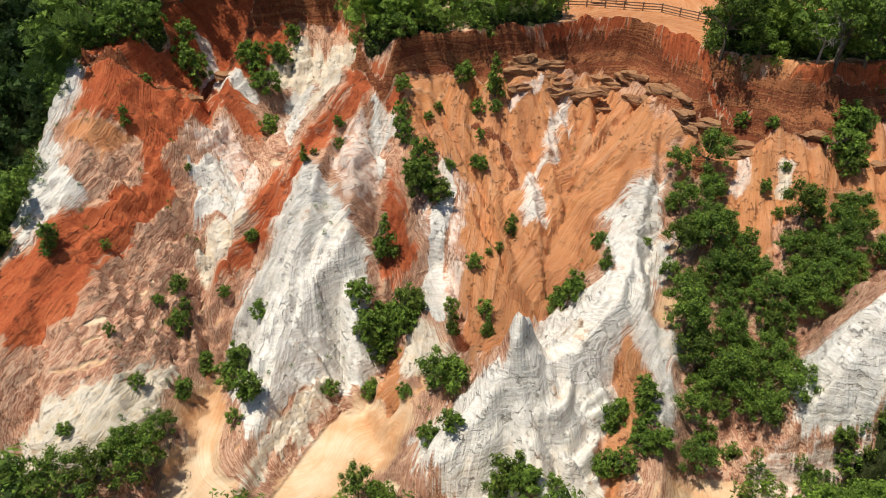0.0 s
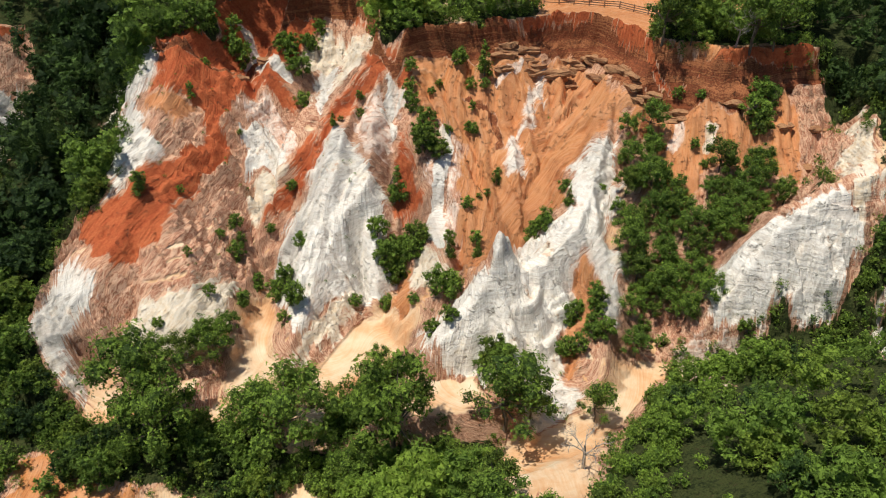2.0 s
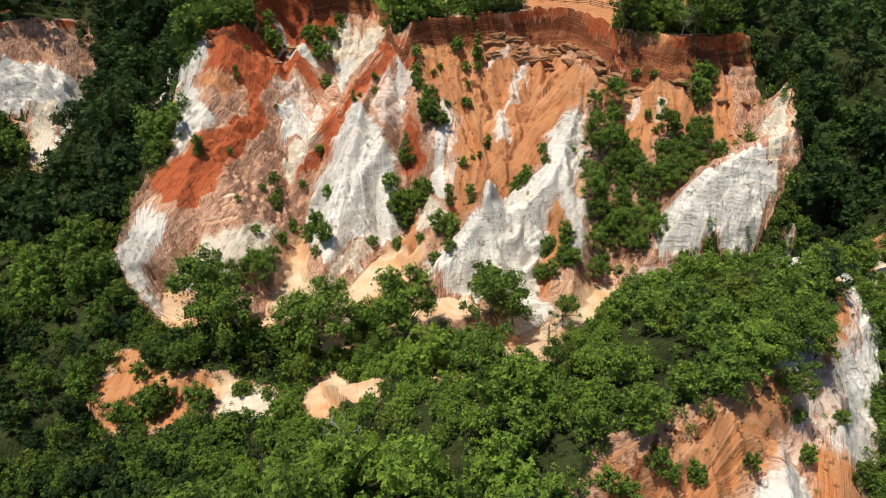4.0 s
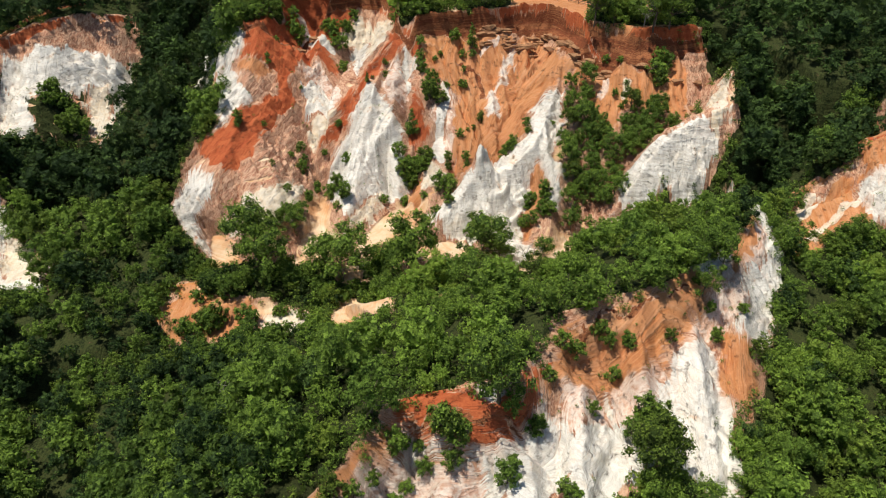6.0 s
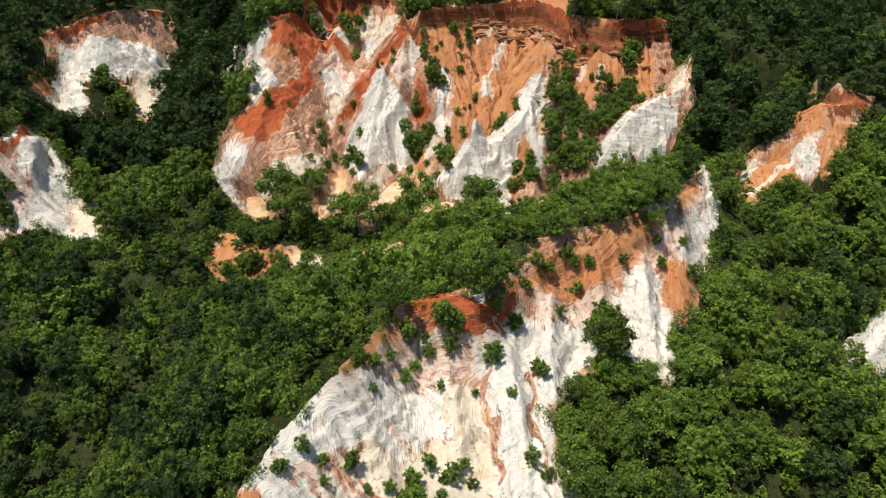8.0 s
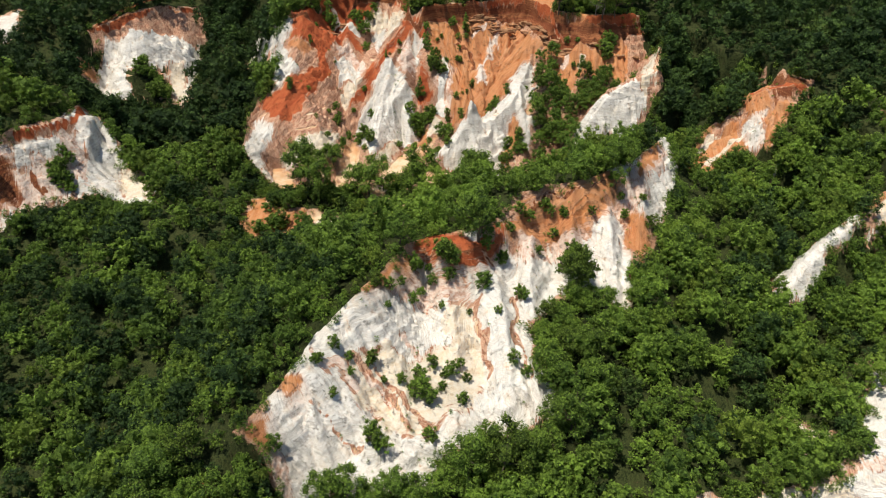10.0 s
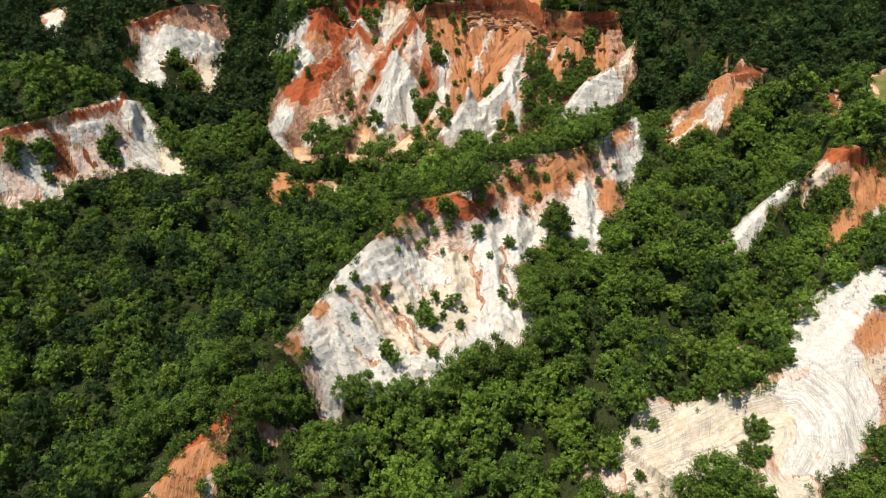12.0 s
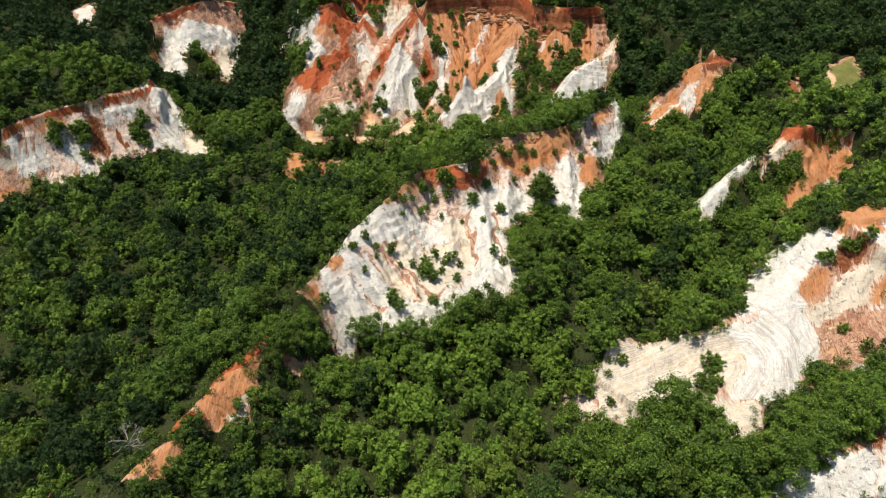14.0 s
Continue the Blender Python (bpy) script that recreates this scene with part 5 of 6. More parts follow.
ny, nx = GX.shape
index = np.arange(nx * ny).reshape(ny, nx)
quads = np.stack([index[:-1, :-1], index[:-1, 1:], index[1:, 1:], index[1:, :-1]], -1).reshape(-1, 4)
normals = np.stack([-dz_x, -dz_y, np.ones(GX.shape)], -1).reshape(-1, 3)
normals /= np.linalg.norm(normals, axis=1)[:, None]
POINTS = np.stack([GX, GY, GZ], -1).reshape(-1, 3)
BEDS = np.stack([RED, WHITE, ORANGE, PINK], -1).reshape(-1, 4)
SOIL = np.stack([SAND, LITTER, RUST, CREAM], -1).reshape(-1, 4)
# the bands of the slab curl round one line
ACROSS, DOWN = grain_of(GX, GY)
LIE = np.stack([ACROSS + 0.3 * ROUND, DOWN, GX, GY], -1).reshape(-1, 4)
CURL = [(x, y, 0) for x, y in ((25.6, -73.1), (33.1, -70.7), (41.7, -67.0), (51.4, -63.1), (58.6, -62.2), (62.7, -62.9), (64.2, -66.4), (63.0, -70.6), (59.8, -74.3))]
d_curl, s_curl, _, side_curl = along(CURL, GX + 0.25 * ROUND, GY + 0.25 * ROUND)
CURLED = np.clip((16 - d_curl) / 5, 0, 1) * (GX > 20) * (GY < -30)
WASH = np.stack([RAIN, CLAY, d_curl * side_curl, CURLED], -1).reshape(-1, 4)


def sheet(name, faces):
    """A piece of the land as one mesh, with the smooth normals of the whole."""
    used, inverse = np.unique(faces, return_inverse=True)
    me = bpy.data.meshes.new(name)
    me.from_pydata(POINTS[used].tolist(), [], inverse.reshape(-1, 4).tolist())
    for key, values in (("beds", BEDS), ("soil", SOIL), ("wash", WASH), ("lie", LIE)):
        me.attributes.new(key, "FLOAT_COLOR", "POINT").data.foreach_set("color", values[used].ravel())
    me.attributes.new("turf", "FLOAT", "POINT").data.foreach_set("value", GRASS.ravel()[used])
    me.shade_smooth()
    me.normals_split_custom_set_from_vertices(normals[used].tolist())
    me.materials.append(ROCK)
    return new(name, me)


FACE_X, FACE_Y = POINTS[quads].mean(1)[:, 0], POINTS[quads].mean(1)[:, 1]
face_bare = BARE.reshape(-1)[quads].mean(1) > 0.5
taken = np.zeros(len(quads), bool)
for name, label, line, radius in FORMATIONS:
    d = along([(x, y, 0) for x, y in line], FACE_X, FACE_Y)[0]
    pick = face_bare & ~taken & (d < radius)
    taken |= pick
    if pick.any():
        tagged(sheet(name, quads[pick]), label, "cliff", kind="structure")
tagged(sheet("ground", quads[~taken]), "wooded canyon floor and plateau with sandy washes", "ground", kind="structure")


# ---- trees ----
def part(name, mesh, material, parent, label=""):
    mesh.materials.append(material)
    ob = new(name, mesh)
    ob.parent = parent
    if label:
        ob["label"] = label
    return ob


OCTA = np.array([(1, 0, 0), (0, 1, 0), (-1, 0, 0), (0, -1, 0), (0, 0, 1), (0, 0, -1)], float)
OCTA_FACES = np.array([(0, 1, 4), (1, 2, 4), (2, 3, 4), (3, 0, 4), (1, 0, 5), (2, 1, 5), (3, 2, 5), (0, 3, 5)])


def leaves_of(r, blobs, count, size):
    """Leaf sprays on overlapping clumps, and a dark filler core within each: corners (n, 3, 3) and a tone for each."""
    weight = np.array([b[3] ** 2 for b in blobs])
    pick = r.choice(len(blobs), count, p=weight / weight.sum())
    centre = np.array([b[:3] for b in blobs])[pick]
    radius = np.array([b[3] for b in blobs])[pick]
    way = r.normal(size=(count, 3))
    way[:, 2] += 0.30
    way /= np.linalg.norm(way, axis=1)[:, None]
    p = centre + way * (radius * r.uniform(0.60, 1.25, count))[:, None] * np.array([1, 1, 0.85])
    up = way + r.normal(size=(count, 3)) * 0.6 + np.array([0, 0, 0.35])
    up /= np.linalg.norm(up, axis=1)[:, None]
    a = np.cross(up, r.normal(size=(count, 3)))
    a /= np.linalg.norm(a, axis=1)[:, None]
    b = np.cross(up, a)
    s = size * r.uniform(0.6, 1.5, count)[:, None]
    corners = np.stack([p - a * s * 0.75 - b * s * 0.5, p + a * s * 0.75 - b * s * 0.5, p + b * s - up * s * 0.3], 1)
    # painted light: sprays get lighter towards the top of their clump
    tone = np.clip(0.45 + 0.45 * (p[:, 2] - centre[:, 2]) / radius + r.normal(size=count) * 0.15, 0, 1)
    # filler cores take the darkest tone, as painted shade inside the crown
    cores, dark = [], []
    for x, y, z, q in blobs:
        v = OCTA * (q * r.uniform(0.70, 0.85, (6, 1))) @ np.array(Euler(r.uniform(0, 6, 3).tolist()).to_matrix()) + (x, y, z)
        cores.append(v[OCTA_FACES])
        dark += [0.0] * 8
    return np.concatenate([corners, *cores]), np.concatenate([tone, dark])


def leaf_mesh(name, corners, tone, hue=None):
    n = len(corners)
    me = bpy.data.meshes.new(name)
    me.vertices.add(3 * n)
    me.vertices.foreach_set("co", corners.reshape(-1).astype(np.float32))
    me.loops.add(3 * n)
    me.loops.foreach_set("vertex_index", np.arange(3 * n, dtype=np.int32))
    me.polygons.add(n)
    me.polygons.foreach_set("loop_start", np.arange(0, 3 * n, 3, dtype=np.int32))
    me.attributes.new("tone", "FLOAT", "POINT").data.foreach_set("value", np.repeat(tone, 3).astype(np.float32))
    if hue is not None:
        me.attributes.new("hue", "FLOAT", "POINT").data.foreach_set("value", np.repeat(hue, 3).astype(np.float32))
    me.update(calc_edges=True)
    return me


def crown_blobs(r, height, width, low=0.25, clumps=(13, 18)):
    """Clumps of a broad, uneven crown on a tree of that height."""
    blobs = [(0, 0, height * 0.62, width * 0.26)]
    n = int(r.integers(*clumps))
    lean = r.uniform(-0.1, 0.1, 2) * width
    fill = 15 / n
    for k in range(n):
        a = k * 2.4 + r.uniform(-0.5, 0.5)
        h = low + (0.92 - low) * (k + r.uniform(0, 1)) / n
        wide = math.sqrt(max(0.05, 1 - ((h - 0.48) / 0.52) ** 2))
        q = width * r.uniform(0.10, 0.19) * math.sqrt(fill)
        reach = max(0.0, width * 0.5 * wide * r.uniform(0.75, 1.1) - q * 0.7)
        blobs.append((reach * math.cos(a) + lean[0] * h, reach * math.sin(a) + lean[1] * h, height * h, q))
    return blobs


def limb(bm, a, b, ra, rb, sides=6):
    a, b = Vector(a), Vector(b)
    turn = (b - a).to_track_quat("Z", "Y").to_matrix()
    rings = []
    for p, r in ((a, ra), (b, rb)):
        rings.append([bm.verts.new(p + turn @ Vector((r * math.cos(2 * math.pi * k / sides), r * math.sin(2 * math.pi * k / sides), 0))) for k in range(sides)])
    for k in range(sides):
        bm.faces.new((rings[0][k], rings[0][(k + 1) % sides], rings[1][(k + 1) % sides], rings[1][k]))


def trunk_mesh(name, rng, height, blobs, thick):
    bm = bmesh.new()
    p = Vector((0, 0, -0.6))
    joints = [p]
    for k in range(1, 5):
        joints.append(Vector((rng.normal() * 0.12 * k, rng.normal() * 0.12 * k, height * 0.17 * k)))
    for k in range(4):
        limb(bm, joints[k], joints[k + 1], thick * (1 - 0.2 * k), thick * (0.8 - 0.2 * k))
    for x, y, z, r in blobs[1:]:
        start = joints[2] if z < height * 0.6 else joints[3]
        limb(bm, start, (x * 0.9, y * 0.9, z), thick * 0.4, thick * 0.12, 4)
    me = bpy.data.meshes.new(name)
    bm.to_mesh(me)
    bm.free()
    return me


def tree_model(name, label, category, seed, height, width, count, size, low=0.3, material=None):
    rng = np.random.default_rng(seed)
    blobs = crown_blobs(rng, height, width, low)
    root = tagged(new(name), label, category)
    part("trunk", trunk_mesh("trunk", rng, height, blobs, 0.022 * height + 0.03), BARK, root)
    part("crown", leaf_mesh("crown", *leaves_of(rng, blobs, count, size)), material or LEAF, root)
    return root


def cedar_model(seed, height, width):
    """A narrow evergreen: whorls of drooping sprays round a straight trunk."""
    r = np.random.default_rng(seed)
    blobs = []
    for k in range(16):
        h = 0.10 + 0.86 * k / 15
        reach = width * 0.5 * (1.05 - h) * r.uniform(0.5, 0.9)
        a = k * 2.4 + r.uniform(-0.5, 0.5)
        blobs.append((reach * math.cos(a), reach * math.sin(a), height * h, width * 0.5 * (1.12 - h) * r.uniform(0.45, 0.65) + 0.12))
    root = tagged(new("cedar"), "narrow dark green cedar growing on the slope", "tree")
    part("trunk", trunk_mesh("trunk", r, height, blobs[::3], 0.02 * height + 0.03), BARK, root)
    part("crown", leaf_mesh("crown", *leaves_of(r, blobs, 900, 0.15)), LEAF, root)
    return root


TREES = [tree_model("tree", "broadleaf tree with a rounded dark green crown", "tree", 100 + k, h, w, 2000, 0.195)
         for k, (h, w) in enumerate([(9, 7), (10, 8), (8, 6.5), (10.5, 8.5), (7, 6.5), (9, 8.5)])]
SHRUBS = [tree_model("shrub", "low dense green shrub rooted in the sandy slope", "shrub", 200 + k, h, w, 520, 0.14, 0.15)
          for k, (h, w) in enumerate([(1.9, 2.1), (2.3, 2.1), (1.6, 2.0), (2.6, 2.3)])]
CEDARS = [cedar_model(250 + k, h, w) for k, (h, w) in enumerate([(6.5, 3.4), (5.0, 2.4)])]
used_models = set()
rng = np.random.default_rng(7)
PLANTED = []


def plant(models, x, y, scale, group):
    """A tree or shrub rooted in the ground at x, y."""
    model = models[int(rng.integers(0, len(models)))]
    m = Matrix.Translation((x, y, ground_at(x, y) - 0.1)) @ Matrix.Rotation(rng.uniform(0, 6.28), 4, "Z")
    if model.name in used_models:
        ob = copy_thing(model, m)
    else:
        ob = model
        used_models.add(model.name)
        ob.matrix_basis = m
    ob.scale = (scale, scale, scale * rng.uniform(0.85, 1.15))
    PLANTED.append((x, y))
    return tagged(ob, group=group)


def shrub(x, y, width):
    """A clump of shrubs of that width, one for each 2.5 m."""
    n = max(1, round((width / 2.6) ** 2))
    for k in range(n):
        r = 0 if n == 1 else width * 0.36 * math.sqrt((k + 0.5) / n)
        plant(SHRUBS, x + r * math.cos(k * 2.4), y + 0.7 * r * math.sin(k * 2.4), min(width, 3.4) / 2.1 * (1 if n == 1 else rng.uniform(0.8, 1.15)), "shrubs on the slopes")


def cedar(x, y, width):
    plant(CEDARS, x, y, width / 3.0, "cedars on the slopes")


def small_tree(x, y, width):
    plant(TREES, x, y, width / 6.8, "trees along the washes")


def grove(space, size, *points):
    """Young trees close together within a plan outline."""
    xs, ys = [p[0] for p in points], [p[1] for p in points]
    for gy in np.arange(min(ys), max(ys), space):
        for gx in np.arange(min(xs), max(xs), space):
            x, y = gx + rng.uniform(-0.4, 0.4) * space, gy + rng.uniform(-0.4, 0.4) * space
            if inside(points, np.array([x]), np.array([y]), 0.1)[0] > 0.5:
                plant(TREES, x, y, size * rng.uniform(0.7, 1.25), "young trees in the gully")


cedar(6.5, 85.3, 3.3)
cedar(-6.7, 68.7, 4.1)
cedar(1.0, 58.3, 1.9)
cedar(4.8, 57.7, 2.1)
cedar(17.5, 61.2, 2.0)
cedar(-42.3, 62.3, 2.0)
cedar(-16.5, 75.3, 1.5)
shrub(2.6, 86.3, 3.0)
shrub(4.4, 83.8, 2.0)
shrub(6.5, 83.7, 2.0)
shrub(-0.6, 82.8, 1.3)
shrub(-1.8, 81.3, 1.5)
shrub(-5.0, 83.1, 2.5)
shrub(-5.0, 80.8, 2.8)
shrub(-2.9, 73.0, 5.0)
shrub(-1.3, 72.5, 4.0)
shrub(-4.8, 78.5, 2.8)
shrub(-2.7, 75.9, 2.7)
shrub(-6.2, 60.9, 7.3)
shrub(-8.7, 61.5, 3.9)
shrub(-3.5, 62.3, 4.5)
shrub(-7.5, 59.4, 3.3)
shrub(-8.2, 55.4, 1.9)
shrub(-3.9, 51.9, 2.0)
shrub(0.4, 51.7, 4.1)
shrub(0.9, 45.1, 2.6)
shrub(-1.6, 46.5, 2.4)
shrub(3.6, 64.6, 2.1)
shrub(6.7, 68.0, 1.5)
shrub(5.3, 66.8, 1.0)
shrub(8.1, 70.2, 1.6)
shrub(13.6, 60.3, 3.2)
shrub(14.4, 60.8, 2.1)
shrub(-23.4, 88.1, 3.1)
shrub(-24.5, 92.9, 3.9)
shrub(-26.5, 97.0, 4.8)
shrub(-22.8, 97.9, 3.2)
shrub(-28.6, 99.1, 2.4)
shrub(-34.3, 94.2, 3.9)
shrub(-37.6, 86.4, 1.6)
shrub(-38.3, 79.1, 1.5)
shrub(-23.0, 70.1, 1.6)
shrub(-25.6, 65.1, 1.7)
shrub(-30.6, 64.4, 2.2)
shrub(-29.8, 60.8, 2.6)
shrub(-26.7, 56.9, 1.9)
shrub(-22.8, 55.6, 3.8)
shrub(-20.1, 51.1, 3.0)
shrub(-27.7, 53.0, 2.4)
shrub(-12.6, 55.0, 2.3)
shrub(45.6, 72.2, 4.8)
shrub(47.2, 74.7, 3.9)
shrub(36.5, 69.8, 1.7)
shrub(38.1, 75.6, 1.8)
shrub(35.5, 77.9, 2.0)
shrub(19.9, 47.9, 2.8)
shrub(17.0, 47.1, 2.5)
shrub(19.9, 44.0, 3.3)
shrub(16.7, 42.8, 3.3)
shrub(19.0, 45.7, 2.2)
shrub(7.1, 40.4, 4.2)
shrub(5.2, 41.6, 2.7)
shrub(10.4, 40.8, 2.1)
shrub(39.3, 44.1, 2.5)
shrub(36.3, 43.8, 1.3)
shrub(23.4, 67.0, 1.2)
shrub(39.2, 71.9, 1.3)
shrub(0.8, 77.1, 1.8)
shrub(4.6, 80.2, 1.4)
shrub(4.6, 77.1, 2.1)
shrub(-1.6, 77.3, 1.5)
shrub(-12.9, 79.5, 1.3)
shrub(-12.6, 81.1, 1.0)
shrub(-35.4, 96.8, 3.1)
shrub(-21.4, 100.9, 2.9)
shrub(-32.5, 62.1, 1.7)
shrub(-31.5, 51.2, 1.8)
shrub(-36.9, 45.7, 1.7)
shrub(-34.6, 55.1, 1.2)
shrub(-20.5, 60.4, 2.5)
shrub(17.9, 48.3, 1.7)
shrub(15.1, 42.7, 1.6)
small_tree(-29.5, 45.8, 3.5)
small_tree(-30.8, 43.8, 3.2)
small_tree(-28.5, 48.3, 2.6)
small_tree(-33.3, 42.3, 3.8)
small_tree(-36.2, 41.2, 3.8)
small_tree(-39.2, 41.1, 3.3)
small_tree(-8.1, 41.2, 3.3)
small_tree(-5.7, 30.3, 11.3)
small_tree(7.3, 33.0, 8.5)
small_tree(10.4, 34.2, 4.6)
small_tree(-19.0, 32.3, 10.1)
small_tree(-34.9, 35.0, 9.4)
small_tree(-29.5, 43.8, 5.0)
small_tree(-22.0, 32.5, 6.9)
small_tree(9.0, 11.4, 3.6)
small_tree(18.2, 34.3, 3.9)
small_tree(-10.7, 26.3, 4.4)
small_tree(-13.5, 31.3, 2.3)
small_tree(-32.9, 30.2, 8.3)
small_tree(12.3, 8.8, 3.7)
shrub(-40.4, 20.1, 5.6)
shrub(-43.7, 17.8, 4.1)
shrub(-38.5, 26.5, 4.4)
shrub(-49.6, 27.2, 2.9)
shrub(-50.8, 21.7, 4.2)
shrub(-34.3, 20.8, 3.5)
shrub(-43.8, 24.9, 2.9)
shrub(-29.2, 23.3, 2.9)
shrub(-25.4, 22.4, 2.1)
small_tree(32.3, 3.6, 4.3)
small_tree(35.4, 6.1, 4.5)
small_tree(38.5, 8.5, 4.6)
small_tree(27.8, -0.1, 4.1)
small_tree(38.2, 5.1, 4.0)
small_tree(34.8, 1.5, 4.3)
shrub(-15.3, -24.0, 3.2)
shrub(-5.8, -22.1, 3.0)
shrub(0.8, -21.4, 3.7)
shrub(6.5, -24.9, 2.9)
shrub(24.3, -17.5, 6.9)
shrub(19.2, -6.8, 2.7)
shrub(14.2, -9.6, 2.6)
shrub(22.9, -6.9, 1.8)
shrub(17.3, -4.8, 2.7)
shrub(-12.0, -28.9, 2.8)
shrub(-9.8, -28.8, 2.3)
shrub(-4.6, -24.6, 2.0)
shrub(-2.5, -23.2, 2.0)
shrub(13.1, -25.1, 2.5)
shrub(10.3, -18.6, 2.6)
shrub(-5.7, -27.2, 2.4)
shrub(-10.0, -31.7, 1.5)
shrub(-12.5, -41.1, 1.7)
shrub(-4.6, -41.1, 2.7)
shrub(0.6, -40.6, 3.0)
shrub(-20.2, -43.9, 2.1)
shrub(36.6, -1.9, 1.9)
shrub(36.0, 0.8, 1.7)
shrub(-10.3, -43.0, 1.4)
shrub(11.1, -38.5, 2.3)
shrub(13.3, -40.1, 2.2)
shrub(-8.0, -26.2, 1.9)
shrub(-0.9, -28.5, 1.4)
shrub(4.0, -28.3, 1.3)
shrub(9.0, -29.9, 1.6)
shrub(17.4, -15.7, 2.1)
shrub(12.2, -13.8, 2.1)
shrub(20.9, -10.1, 2.2)
shrub(7.6, -18.2, 2.5)
shrub(29.0, -5.1, 1.9)
shrub(-17.3, -32.5, 1.8)
shrub(-15.2, -31.0, 1.5)
shrub(-17.8, -41.5, 2.1)
shrub(-15.8, -41.7, 1.7)
shrub(-2.4, -39.0, 2.3)
shrub(2.1, -39.0, 1.8)
shrub(-7.4, -42.9, 1.7)
small_tree(24.3, -21.4, 6.4)
small_tree(25.0, -25.6, 5.0)
small_tree(-8.2, -20.0, 6.6)
small_tree(5.9, -17.8, 6.7)
shrub(-10.7, -53.7, 3.5)
shrub(-17.8, -47.7, 1.7)
shrub(-3.8, -44.7, 3.7)
shrub(-2.5, -51.0, 2.9)
shrub(-12.3, -40.7, 2.0)
shrub(-108.4, 21.7, 6.5)
shrub(-106.6, 17.5, 3.2)
shrub(-94.3, 29.4, 6.8)
shrub(-113.4, 16.1, 4.1)
shrub(55.3, -66.6, 3.3)
shrub(-39.2, -81.2, 2.4)
shrub(52.7, -71.8, 4.3)
shrub(-88.8, 81.4, 8.0)
shrub(-84.7, 77.5, 8.0)
shrub(89.6, -9.9, 5.6)
shrub(85.3, -11.8, 5.6)
shrub(33.2, -73.7, 2.2)
shrub(29.2, -71.7, 2.2)
shrub(25.8, -64.8, 3.1)
shrub(36.9, -64.6, 2.4)
shrub(48.5, -59.9, 2.4)
shrub(54.8, -67.6, 2.8)
shrub(54.9, -71.4, 2.3)
shrub(85.9, -57.8, 2.9)
shrub(87.1, -64.5, 2.8)
shrub(85.0, -44.4, 3.3)
shrub(90.1, -43.0, 3.8)
shrub(92.5, -43.7, 3.2)
shrub(57.8, -84.8, 2.1)
shrub(69.9, -78.2, 2.7)
shrub(66.6, -91.3, 2.3)
shrub(67.9, -91.4, 2.3)
shrub(47.8, -57.9, 4.9)
shrub(44.1, -58.7, 3.7)
shrub(59.6, -53.8, 6.2)
shrub(63.4, -53.0, 5.0)
shrub(-113.8, 19.0, 5.0)
shrub(-107.6, 22.2, 5.8)
shrub(-95.8, 30.1, 5.3)
shrub(-94.0, 34.0, 3.5)
shrub(78.0, 24.3, 4.0)
shrub(67.4, 25.2, 3.4)
small_tree(60.8, 33.4, 6.1)
small_tree(73.3, 18.6, 6.4)
small_tree(83.0, 26.7, 5.5)
small_tree(68.6, 25.2, 4.3)
small_tree(80.4, 23.4, 4.8)
small_tree(70.1, 44.3, 5.2)
small_tree(78.6, 54.0, 5.4)
small_tree(55.9, -90.8, 8.3)
small_tree(47.3, -92.4, 9.3)
small_tree(43.2, -84.7, 7.6)
small_tree(74.9, -84.4, 7.4)
small_tree(68.5, -88.2, 6.2)
# big trees along the foot of the middle cliff
small_tree(-18.2, -61.6, 5.0)
small_tree(-14.9, -61.0, 6.5)
small_tree(-11.8, -62.1, 6.0)
small_tree(-8.4, -60.5, 6.5)
small_tree(-4.1, -61.9, 7.0)
small_tree(-0.2, -59.4, 6.0)
small_tree(3.0, -56.9, 7.0)
small_tree(5.5, -54.1, 7.5)
small_tree(8.6, -55.9, 7.5)
small_tree(11.9, -55.2, 7.0)
small_tree(15.3, -52.2, 6.0)
small_tree(17.3, -48.0, 5.5)
small_tree(19.5, -50.3, 7.0)
small_tree(17.4, -41.9, 5.0)
small_tree(17.3, -34.3, 4.5)
small_tree(17.4, -29.0, 3.5)
small_tree(24.4, -20.7, 5.0)
small_tree(23.6, -24.5, 5.0)
small_tree(29.0, -26.4, 4.5)
small_tree(30.9, -32.0, 5.0)
small_tree(24.3, -35.8, 6.0)
small_tree(20.2, -36.6, 5.0)
small_tree(24.2, -42.9, 7.0)
small_tree(35.3, -23.4, 5.0)
small_tree(39.3, -17.5, 4.0)
# shrubs along the clay cap and down the middle cliff
shrub(-5.1, -21.0, 2.2)
shrub(-3.2, -21.1, 1.8)
shrub(0.0, -21.2, 3.2)
shrub(0.5, -23.0, 2.6)
shrub(7.0, -23.3, 2.4)
shrub(10.5, -18.3, 2.2)
shrub(15.9, -9.7, 2.6)
shrub(20.6, -7.5, 1.8)
shrub(23.2, -7.2, 1.9)
shrub(13.8, -26.0, 2.2)
shrub(36.3, -2.2, 1.8)
shrub(40.8, 1.2, 1.8)
shrub(-4.4, -42.2, 2.4)
shrub(-5.6, -43.2, 1.8)
shrub(-0.5, -40.8, 1.6)
shrub(-1.0, -42.7, 1.6)
shrub(-15.4, -44.0, 1.5)
shrub(-12.7, -41.4, 1.5)
shrub(-20.8, -44.3, 1.6)
shrub(-11.5, -51.7, 2.8)
shrub(3.3, -41.1, 1.7)
shrub(2.4, -45.2, 2.2)
shrub(41.3, -3.7, 2.2)
shrub(-25.5, -56.8, 2.5)
